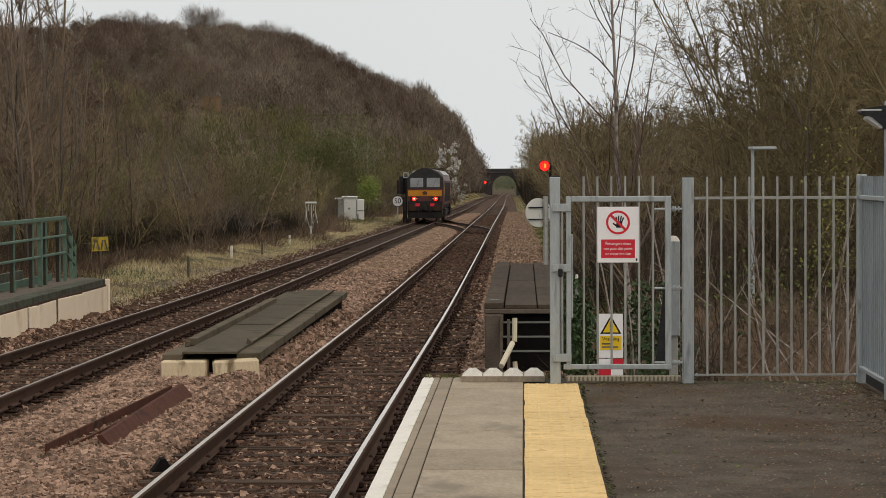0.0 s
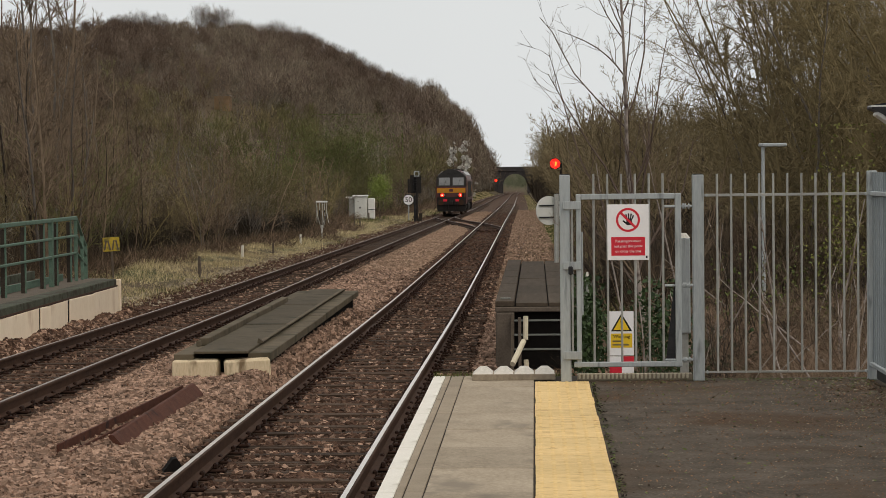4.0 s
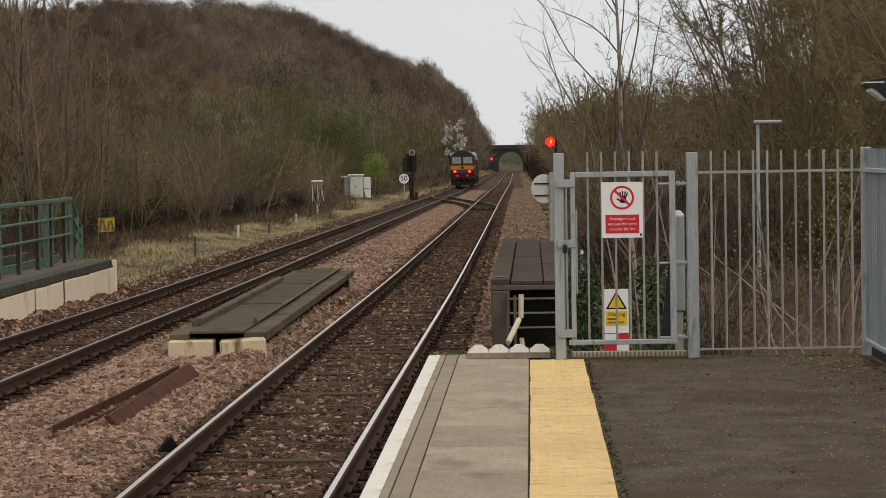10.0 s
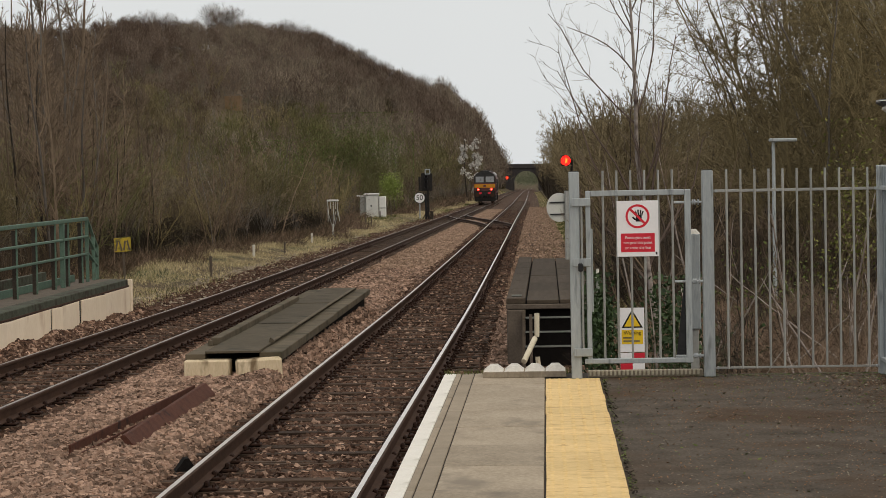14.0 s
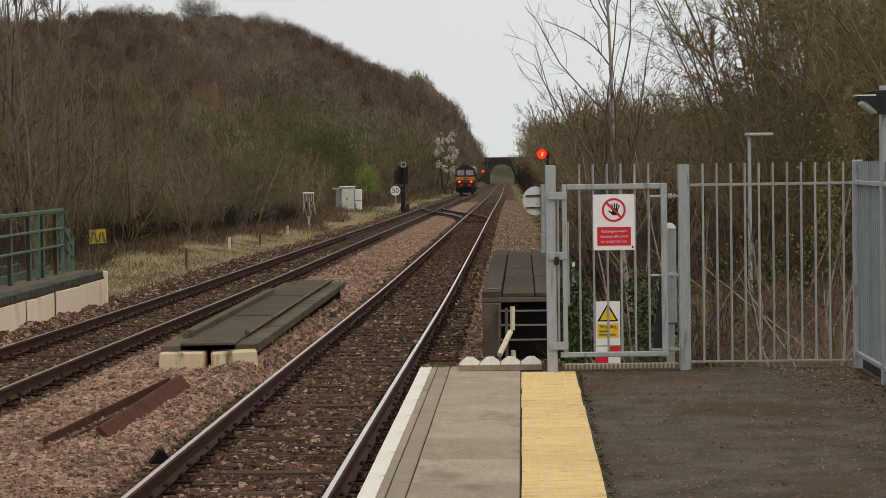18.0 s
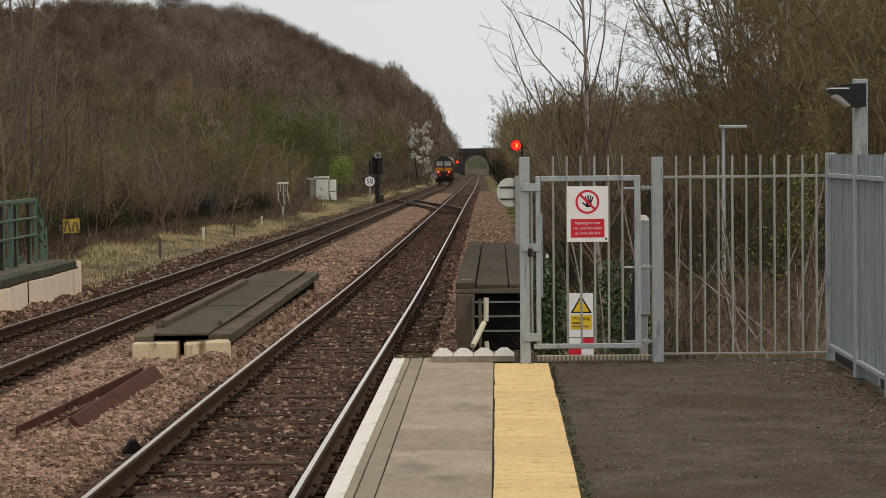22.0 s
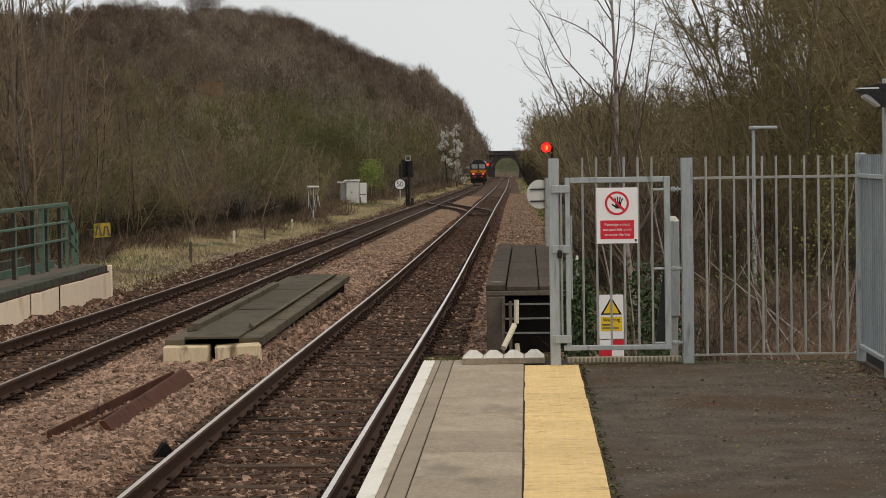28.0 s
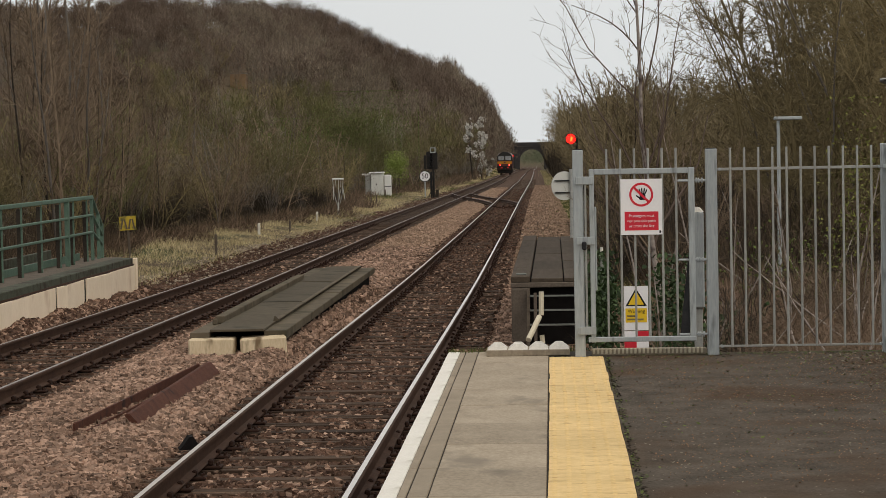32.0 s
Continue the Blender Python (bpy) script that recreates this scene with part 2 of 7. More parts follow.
M["green_dark"] = material("green_steel_weathered", (0.03, 0.038, 0.028), (0.105, 0.112, 0.082), 4, 0.85, spec=0.15, fine=30, bump=0.3, stain=(0.042, 0.032, 0.024), stain_scale=5, stain_at=0.5)
M["plank"] = material("weathered_plank", (0.035, 0.026, 0.019), (0.095, 0.074, 0.056), 2.5, 0.9, fine=22, bump=0.5, vary=0.18, stretch=(5, 0.4, 5))
M["nosing"] = material("step_nosing", (0.12, 0.13, 0.12), (0.22, 0.23, 0.21), 6, 0.7)
M["pvc"] = material("weathered_pipe", (0.5, 0.44, 0.33), (0.7, 0.64, 0.5), 9, 0.5, stain=(0.3, 0.24, 0.16), stain_scale=7, stain_at=0.6)
M["cabinet"] = material("equipment_cabinet_grey", (0.5, 0.51, 0.48), (0.68, 0.68, 0.65), 3, 0.6, bump=0.1)
M["cabinet_white"] = material("equipment_cabinet_white", (0.62, 0.62, 0.6), (0.78, 0.78, 0.76), 3, 0.55, bump=0.1)
M["peg"] = material("white_marker_peg", (0.6, 0.57, 0.5), (0.8, 0.77, 0.7), 6, 0.7)
M["old_wood"] = material("old_fence_wood", (0.07, 0.055, 0.045), (0.16, 0.13, 0.105), 4, 0.9, fine=40)
M["loco_maroon"] = material("maroon_paint", (0.06, 0.012, 0.012), (0.1, 0.022, 0.02), 2, 0.35, spec=0.5, stain=(0.05, 0.02, 0.016), stain_scale=1.5, stain_at=0.55)
M["loco_gold"] = material("gold_band_paint", (0.5, 0.24, 0.03), (0.66, 0.34, 0.05), 2, 0.4, spec=0.4)
M["loco_yellow"] = material("warning_yellow_paint", (0.42, 0.18, 0.023), (0.54, 0.245, 0.034), 2, 0.45, stain=(0.5, 0.24, 0.04), stain_scale=2, stain_at=0.6)
M["loco_black"] = material("underframe_black", (0.014, 0.012, 0.012), (0.034, 0.03, 0.028), 4, 0.7, fine=30)
M["loco_roof"] = material("sooty_roof", (0.014, 0.013, 0.013), (0.04, 0.038, 0.038), 3, 0.6)
M["loco_grey"] = material("exhaust_grey", (0.3, 0.3, 0.31), (0.45, 0.45, 0.46), 3, 0.5, 0.3)
M["tail_red"] = glow("tail_lamp", (1.0, 0.02, 0.012), 2.2)
M["tail_core"] = glow("tail_lamp_core", (1.0, 0.3, 0.2), 6.0)
M["signal_red"] = glow("signal_aspect", (1.0, 0.012, 0.012), 2.0)
M["signal_core"] = glow("signal_aspect_core", (1.0, 0.14, 0.02), 4.0)
M["lamp_glass"] = material("lamp_glass", (0.6, 0.6, 0.6), (0.75, 0.75, 0.75), 5, 0.25, bump=0.0)
M["bridge_brick"] = material("overbridge_blue_brick", (0.032, 0.03, 0.032), (0.085, 0.078, 0.08), 1.5, 0.9, fine=12, vary=0.2)
M["litter"] = material("leaf_litter_ground", (0.05, 0.036, 0.022), (0.15, 0.11, 0.07), 0.8, 0.97, fine=9, bump=0.8, bump_dist=0.08, stain=(0.065, 0.07, 0.03), stain_scale=0.12, stain_at=0.5)
M["dry_grass"] = material("dry_grass", (0.34, 0.265, 0.145), (0.66, 0.56, 0.345), 0.4, 0.9, fine=3, bump=0.0, vary=0.35, island=True)
M["green_grass"] = material("green_grass", (0.051, 0.066, 0.018), (0.128, 0.133, 0.044), 0.4, 0.9, fine=3, bump=0.0, vary=0.35, island=True)
M["bramble"] = material("dead_bramble", (0.092, 0.061, 0.043), (0.253, 0.175, 0.123), 0.7, 0.9, fine=4, bump=0.0, vary=0.4, island=True)
M["crumbs"] = material("leaf_crumbs", (0.14, 0.075, 0.042), (0.33, 0.19, 0.105), 0.7, 0.95, fine=4, bump=0.0, vary=0.4, island=True)
M["ivy"] = material("ivy_leaf", (0.014, 0.03, 0.012), (0.05, 0.08, 0.03), 3, 0.5, fine=12, bump=0.0, vary=0.4, island=True)
M["leaf_young"] = material("young_leaf", (0.138, 0.190, 0.040), (0.287, 0.345, 0.092), 1.5, 0.6, fine=6, bump=0.0, vary=0.35, island=True)
M["leaf_dull"] = material("dull_leaf", (0.055, 0.081, 0.021), (0.132, 0.155, 0.047), 1.5, 0.7, fine=6, bump=0.0, vary=0.35, island=True)
M["leaf_yellow"] = material("yellow_green_leaf", (0.09, 0.1, 0.025), (0.2, 0.2, 0.06), 1.5, 0.7, fine=6, bump=0.0, vary=0.35, island=True)
M["blossom"] = material("white_blossom", (0.42, 0.4, 0.37), (0.68, 0.66, 0.62), 3, 0.7, bump=0.0, vary=0.15, island=True)
M["bark_grey"] = material("bark_grey", (0.07, 0.06, 0.052), (0.2, 0.175, 0.155), 3, 0.9, fine=24, bump=0.4, vary=0.25)
M["bark_birch"] = material("bark_birch", (0.172, 0.138, 0.121), (0.460, 0.402, 0.368), 5, 0.8, fine=20, bump=0.3, vary=0.2, stain=(0.07, 0.05, 0.045), stain_scale=5, stain_at=0.55)
M["bark_dark"] = material("bark_dark", (0.020, 0.016, 0.013), (0.060, 0.048, 0.038), 3, 0.9, fine=24, bump=0.3, vary=0.25)
M["twig_olive"] = material("twigs_olive", (0.112, 0.09, 0.042), (0.262, 0.21, 0.11), 0.35, 0.85, fine=5, bump=0.0, vary=0.3)
M["twig_brown"] = material("twigs_brown", (0.104, 0.073, 0.05), (0.25, 0.185, 0.132), 0.35, 0.85, fine=5, bump=0.0, vary=0.3)
M["twig_green"] = material("twigs_green", (0.098, 0.1, 0.042), (0.23, 0.22, 0.1), 0.35, 0.85, fine=5, bump=0.0, vary=0.3)
M["twig_pale"] = material("twigs_pale", (0.14, 0.12, 0.085), (0.3, 0.26, 0.2), 0.35, 0.85, fine=5, bump=0.0, vary=0.25)
M["twig_dark"] = material("twigs_dark", (0.022, 0.018, 0.013), (0.064, 0.049, 0.038), 0.35, 0.85, fine=5, bump=0.0, vary=0.25)
M["twig_willow"] = material("twigs_willow", (0.105, 0.082, 0.04), (0.26, 0.205, 0.115), 0.35, 0.85, fine=5, bump=0.0, vary=0.25)
M["twig_wood"] = material("twigs_wood", (0.09, 0.072, 0.04), (0.24, 0.19, 0.115), 0.35, 0.85, fine=5, bump=0.0, vary=0.3)
M["brush_brown"] = material("brushwood_brown", (0.038, 0.027, 0.019), (0.128, 0.093, 0.064), 0.3, 0.9, fine=3, bump=0.0, vary=0.4, island=True)
M["brush_olive"] = material("brushwood_olive", (0.044, 0.039, 0.019), (0.13, 0.112, 0.056), 0.3, 0.9, fine=3, bump=0.0, vary=0.4, island=True)
# dead stems as they look in shade: the shade is in this colour
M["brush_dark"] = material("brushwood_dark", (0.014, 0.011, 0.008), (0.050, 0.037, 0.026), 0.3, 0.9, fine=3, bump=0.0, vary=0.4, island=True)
M["board_yellow"] = material("weathered_yellow_board", (0.3, 0.22, 0.03), (0.6, 0.43, 0.06), 8, 0.7, stain=(0.14, 0.13, 0.05), stain_scale=7, stain_at=0.5)
M["twig_sapling"] = material("twigs_sapling", (0.05, 0.036, 0.03), (0.15, 0.11, 0.092), 0.35, 0.85, fine=5, bump=0.0, vary=0.25)
M["hill_twig"] = material("hill_twigs", (0.072, 0.050, 0.039), (0.222, 0.168, 0.131), 0.03, 0.9, fine=0.6, bump=0.0, vary=0.3, island=True)
M["hill_grey"] = material("hill_twigs_grey", (0.1, 0.078, 0.058), (0.29, 0.235, 0.18), 0.03, 0.9, fine=0.6, bump=0.0, vary=0.3, island=True)
M["hill_dark"] = material("hill_twigs_dark", (0.044, 0.030, 0.022), (0.140, 0.098, 0.074), 0.03, 0.9, fine=0.6, bump=0.0, vary=0.3, island=True)
M["hill_green"] = material("hill_ivy_twigs", (0.056, 0.054, 0.022), (0.170, 0.155, 0.070), 0.05, 0.9, fine=0.6, bump=0.0, vary=0.3, island=True)
M["hill_trunk"] = material("hill_trunks", (0.10, 0.085, 0.07), (0.26, 0.225, 0.19), 0.05, 0.9, fine=0.6, bump=0.0, vary=0.3, island=True)
M["sandstone"] = material("tan_sandstone", (0.16, 0.1, 0.058), (0.28, 0.185, 0.11), 1.5, 0.9, fine=8, bump=0.3)
M["rail_worn"] = material("rail_worn_top", (0.42, 0.37, 0.335), (0.62, 0.57, 0.53), 1.0, 0.42, 0.7, fine=14, bump=0.02)
M["hill_olive"] = material("hill_twigs_olive", (0.098, 0.079, 0.043), (0.22, 0.176, 0.1), 0.05, 0.9, fine=0.6, bump=0.0, vary=0.35, island=True)

# glass of the locomotive's windscreens
M["screen"] = material("windscreen_glass", (0.096, 0.101, 0.106), (0.272, 0.280, 0.288), 1.0, 0.12, bump=0.0, spec=0.45)


# ---- building tools ----
def part(name, bm, mat, parent=None, label="", smooth=False):
    """Links a bmesh as one mesh object, under a thing or part if one is given."""
    me = bpy.data.meshes.new(name)
    bm.to_mesh(me)
    bm.free()
    for m in (mat if isinstance(mat, (list, tuple)) else [mat]):
        me.materials.append(m)
    if smooth:
        for p in me.polygons:
            p.use_smooth = True
    ob = new(name, me)
    if parent:
        ob.parent = parent
    if label:
        ob["label"] = label
    return ob


def again(ob, m, parent=None):
    """One more object on the same mesh."""
    o = new(ob.name.split(".")[0], ob.data)
    o.parent = parent or ob.parent
    o.matrix_basis = m
    return o


def thing(name, place, label, category, group="", kind="", turn=0):
    e = new(name)
    e.empty_display_size = 0.1
    e.matrix_basis = pose(*place, 0, 0, turn)
    return tagged(e, label, category, group, kind)


def box(bm, x0, x1, y0, y1, z0, z1, bevel=0.0, m=None):
    """Adds a box, bevelled if asked, to a bmesh."""
    r = bmesh.ops.create_cube(bm, size=1)
    vs = r["verts"]
    bmesh.ops.scale(bm, vec=(x1 - x0, y1 - y0, z1 - z0), verts=vs)
    bmesh.ops.translate(bm, vec=((x0 + x1) / 2, (y0 + y1) / 2, (z0 + z1) / 2), verts=vs)
    if bevel:
        es = list({e for v in vs for e in v.link_edges})
        g = bmesh.ops.bevel(bm, geom=es, offset=bevel, segments=1, affect="EDGES", profile=0.5)
        vs = list({v for f in g["faces"] for v in f.verts})
    if m:
        bmesh.ops.transform(bm, matrix=m, verts=vs)
    return bm


def bx(x0, x1, y0, y1, z0, z1, bevel=0.0, m=None):
    return box(bmesh.new(), x0, x1, y0, y1, z0, z1, bevel, m)


def rod(bm, a, b, ra, rb=None, sides=8):
    """Adds a tapered rod from a to b."""
    a, b = Vector(a), Vector(b)
    rb = ra if rb is None else rb
    d = b - a
    r = bmesh.ops.create_cone(bm, cap_ends=True, segments=sides, radius1=ra, radius2=rb, depth=d.length)
    m = Matrix.Translation((a + b) / 2) @ d.to_track_quat("Z", "Y").to_matrix().to_4x4()
    bmesh.ops.transform(bm, matrix=m, verts=r["verts"])
    return bm


def rods(a, b, ra, rb=None, sides=8):
    return rod(bmesh.new(), a, b, ra, rb, sides)


def plate(points, y0, y1, bevel=0.0):
    """A plate of an outline in x and z, from y0 to y1."""
    bm = bmesh.new()
    f = bm.faces.new([bm.verts.new((x, y0, z)) for x, z in points])
    g = bmesh.ops.extrude_face_region(bm, geom=[f])
    bmesh.ops.translate(bm, vec=(0, y1 - y0, 0), verts=[v for v in g["geom"] if isinstance(v, bmesh.types.BMVert)])
    bmesh.ops.recalc_face_normals(bm, faces=bm.faces)
    return bm


def big_mesh(name, verts, faces, mats, index=None, smooth=False):
    """A mesh from arrays: verts (n, 3), faces (m, k)."""
    verts, faces = np.asarray(verts, np.float32), np.asarray(faces, np.int32)
    me = bpy.data.meshes.new(name)
    me.vertices.add(len(verts))
    me.vertices.foreach_set("co", verts.ravel())
    k = faces.shape[1]
    me.loops.add(faces.size)
    me.loops.foreach_set("vertex_index", faces.ravel())
    me.polygons.add(len(faces))
    me.polygons.foreach_set("loop_start", np.arange(0, faces.size, k, dtype=np.int32))
    for m in mats:
        me.materials.append(m)
    if index is not None:
        me.polygons.foreach_set("material_index", np.asarray(index, np.int32))
    me.polygons.foreach_set("use_smooth", np.full(len(faces), smooth))
    me.update()
    me.validate()
    return me


def stuff(name, me, label, category, parent=None):
    o = new(name, me)
    if parent:
        o.parent = parent
        o["kind"] = "stuff"
        return o
    return tagged(o, label, category, "", "stuff")


def lettering(text, size, mat, parent, m, name="lettering"):
    cu = bpy.data.curves.new(name, "FONT")
    cu.body, cu.size, cu.align_x, cu.align_y, cu.extrude = text, size, "CENTER", "CENTER", 0.0006
    tmp = new("tmp", cu)
    me = bpy.data.meshes.new_from_object(tmp.evaluated_get(bpy.context.evaluated_depsgraph_get()))
    bpy.data.objects.remove(tmp)
    me.materials.clear()
    me.materials.append(mat)
    o = new(name, me)
    o.parent = parent
    o.matrix_basis = m
    return o


# ---- the line of the railway ----
_Y = np.arange(-200.0, 1500.0, 1.0)


def _smooth(knots, width):
    ys, vs = zip(*knots)
    v = np.interp(_Y, ys, vs)
    k = np.hanning(width * 2 + 1)
    pad = np.pad(v, width, mode="edge")
    return np.convolve(pad, k / k.sum(), mode="valid")


_ZR = _smooth([(0, -0.92), (18, -0.92), (30, -1.0), (50, -1.22), (90, -1.54), (175, -2.12), (420, -3.5), (870, -6.75), (1400, -9.0)], 14)
_XN = _smooth([(0, -2.22), (30, -2.22), (42, -2.25), (60, -2.34), (90, -2.5), (168, -2.9), (287, -3.3), (420, -4.05), (650, -5.7), (870, -6.3), (1400, -10)], 16)
_XF = _smooth([(0, -6.64), (28, -6.69), (46, -6.77), (69, -6.93), (95, -7.1), (175, -7.3), (275, -7.3), (331, -7.57), (384, -7.8), (410, -8.1), (650, -9.5), (870, -9.9), (1400, -14)], 16)


def rail_z(y):
    """Height of the rail heads."""
    return np.interp(y, _Y, _ZR)


def near_x(y):
    """Middle of the near track."""
    return np.interp(y, _Y, _XN)


def far_x(y):
    """Middle of the far track."""
    return np.interp(y, _Y, _XF)


def ramp(v, a, b):
    t = np.clip((v - a) / (b - a), 0, 1)
    return t * t * (3 - 2 * t)


def ground_z(x, y):
    """Height of the ground: the railway on its low bank, scrub beside it, a wooded hill behind."""
    x, y = np.asarray(x, float), np.asarray(y, float)
    base = np.interp(y, _Y, _ZR) - 0.42
    left = far_x(y) - x
    z = base + 0.2 * ramp(left, 1.8, 2.5) + 0.25 * ramp(left, 2.5, 5.0) + 0.5 * ramp(left, 6, 14) * ramp(y, 90, 40)
    hill = np.interp(left, [3, 6, 12, 25, 39, 61, 200, 600], [0, 1.0, 12.5, 23.6, 31.2, 38.2, 41.5, 45]) * ramp(y, 250, 640)
    z = z + hill * (1 - 0.55 * ramp(y, 900, 1200))
    z = z + 3.0 * ramp(left, 20, 90) * ramp(y, 60, 200) * (1 - ramp(y, 250, 640))
    right = x - near_x(y)
    z = z + 0.75 * ramp(right, 3.3, 4.6) * ramp(y, 14, 18) * ramp(y, 52, 30) + 0.35 * ramp(right, 3, 6) * ramp(y, 40, 90)
    z = z + 4.0 * ramp(right, 6, 22) * ramp(y, 200, 600)
    return z + np.where((x < -9.5) | (x > 1.2), 0.05 * np.sin(x * 1.7 + y * 0.6) * np.cos(y * 1.1 - x * 0.5), 0)


def scrub_edge(y):
    """How far left of the far track the scrub begins."""
    return np.interp(y, [45, 75, 92, 122, 145, 162, 186, 196, 250, 520], [6.3, 6.0, 5.4, 4.0, 4.6, 6.9, 6.9, 5.2, 4.2, 4.8])


def build_ground():
    xs = np.concatenate([np.linspace(-2600, -300, 12), np.linspace(-260, -64, 18), np.linspace(-60, -14, 32), np.linspace(-13, 6, 58), np.linspace(7, 60, 24), np.linspace(70, 300, 10), np.linspace(400, 2600, 8)])
    ys = np.concatenate([np.linspace(-1500, -40, 10), np.linspace(-30, 12, 8), np.linspace(13, 60, 72), np.linspace(61, 240, 110), np.linspace(245, 1000, 110), np.linspace(1020, 1450, 18), np.linspace(1600, 4200, 10)])
    X, Y = np.meshgrid(xs, ys)
    Z = ground_z(X, Y)
    nx, ny = len(xs), len(ys)
    i = np.arange(nx * ny).reshape(ny, nx)
    f = np.stack([i[:-1, :-1], i[:-1, 1:], i[1:, 1:], i[1:, :-1]], -1).reshape(-1, 4)
    me = big_mesh("ground", np.stack([X, Y, Z], -1).reshape(-1, 3), f, [M["litter"]], smooth=True)
    tagged(new("ground", me), "brown leaf-littered ground with mossy green patches", "ground", "", "structure")


build_ground()


def ribbon(name, xl, xr, dz, y0, y1, mat, parent=None, crown=0.0, flat=1.0):
    """A strip of bed between two lines along the track."""
    ys = np.concatenate([np.arange(y0, min(y1, 130), 0.5), np.arange(130, y1 + 1, 6.0)]) if y1 > 130 else np.arange(y0, y1, 0.5)
    n = 13
    t = np.linspace(0, 1, n)
    X = np.stack([xl(ys) + (xr(ys) - xl(ys)) * k for k in t], 1)
    Z = np.stack([rail_z(ys) + dz + (crown if flat == 1.0 else crown * (1 - 0.65 * ramp(ys, 48, 65))) * max(math.sin(math.pi * k), 0.0) ** flat for k in t], 1)
    if flat != 1.0:
        Z = rail_z(ys)[:, None] + dz + six_foot_z(X, np.repeat(ys[:, None], n, 1))
    Z = Z + 0.014 * np.sin(X * 9 + ys[:, None] * 4.3) * np.cos(ys[:, None] * 7.1 - X * 5)
    Yv = np.repeat(ys[:, None], n, 1)
    i = np.arange(len(ys) * n).reshape(len(ys), n)
    f = np.stack([i[:-1, :-1], i[:-1, 1:], i[1:, 1:], i[1:, :-1]], -1).reshape(-1, 4)
    me = big_mesh(name, np.stack([X, Yv, Z], -1).reshape(-1, 3), f, [mat], smooth=True)
    o = new(name, me)
    if parent:
        o.parent = parent
    return o


def six_foot_z(x, y):
    """Ballast level over the rail heads between the tracks, heaped against the girder cover."""
    q = np.clip((x - far_x(y) - 1.15) / np.maximum(near_x(y) - far_x(y) - 2.3, 0.5), 0, 1)
    z = -0.27 + 0.205 * (1 - 0.65 * ramp(y, 48, 65)) * np.maximum(np.sin(np.pi * q), 0) ** 0.35
    return z + 0.17 * np.exp(-(((x - near_x(y) + 1.3) / 0.3) ** 2)) * ramp(y, 28.6, 30.4) * (1 - ramp(y, 45, 49))


RAIL = [(-0.07, 0), (0.07, 0), (0.07, 0.012), (0.012, 0.03), (0.012, 0.112), (0.035, 0.122), (0.035, 0.15), (0.019, 0.159), (-0.022, 0.159), (-0.035, 0.15), (-0.035, 0.122), (-0.012, 0.112), (-0.012, 0.03), (-0.07, 0.012)]


def rail(line, y0, y1, top_mat, parent, drop=0.0):
    """A rail along a line x = line(y), with its worn running surface."""
    ys = np.concatenate([np.arange(y0, min(y1, 120), 1.5), np.arange(120, y1 + 0.1, 6.0)]) if y1 > 120 and y0 < 120 else np.linspace(y0, y1, max(3, int((y1 - y0) / 1.5)))
    P = np.array(RAIL)
    k = len(P)
    X = line(ys)[:, None] + P[None, :, 0]
    Z = (rail_z(ys) - 0.159 + drop)[:, None] + P[None, :, 1]
    V = np.stack([X, np.repeat(ys[:, None], k, 1), Z], -1).reshape(-1, 3)
    i = np.arange(len(ys) * k).reshape(len(ys), k)
    j = np.roll(i, -1, axis=1)
    f = np.stack([i[:-1], j[:-1], j[1:], i[1:]], -1)
    idx = np.zeros(f.shape[:2], int)
    idx[:, 7:8] = 1
    me = big_mesh("rail", V, f.reshape(-1, 4), [M["rail_side"], top_mat], idx.ravel())
    o = new("rail", me)
    o.parent = parent
    return o


def sleeper_mesh(seed):
    """A worn, split timber sleeper lying across the track."""
    r = random.Random(seed)
    bm = bmesh.new()
    zs, ys = [], []
    cuts = sorted(r.uniform(-0.09, 0.09) for _ in range(3))
    edges = [-0.125, *cuts, 0.125]
    for a, b in zip(edges, edges[1:]):
        z = r.uniform(-0.012, 0.0)
        box(bm, -1.3 + r.uniform(0, 0.03), 1.3 - r.uniform(0, 0.03), a + 0.002, b - 0.002, -0.13, z, 0.006)
    me = bpy.data.meshes.new("sleeper")
    bm.to_mesh(me)
    bm.free()
    me.materials.append(M["sleeper"])
    return me


def chair_mesh():
    """An iron chair that holds the rail, with its keys and screws."""
    bm = bmesh.new()
    box(bm, -0.16, 0.16, -0.08, 0.08, 0.0, 0.03, 0.01)
    box(bm, -0.085, -0.045, -0.05, 0.05, 0.03, 0.085, 0.012)
    box(bm, 0.045, 0.085, -0.05, 0.05, 0.03, 0.085, 0.012)
    for x in (-0.125, 0.125):
        rod(bm, (x, 0.04, 0.025), (x, 0.04, 0.055), 0.015, 0.012, 6)
        rod(bm, (x, -0.04, 0.025), (x, -0.04, 0.055), 0.015, 0.012, 6)
    me = bpy.data.meshes.new("rail_chair")
    bm.to_mesh(me)
    bm.free()
    me.materials.append(M["chair"])
    return me


SLEEPERS = [sleeper_mesh(s) for s in range(6)]
CHAIR = chair_mesh()


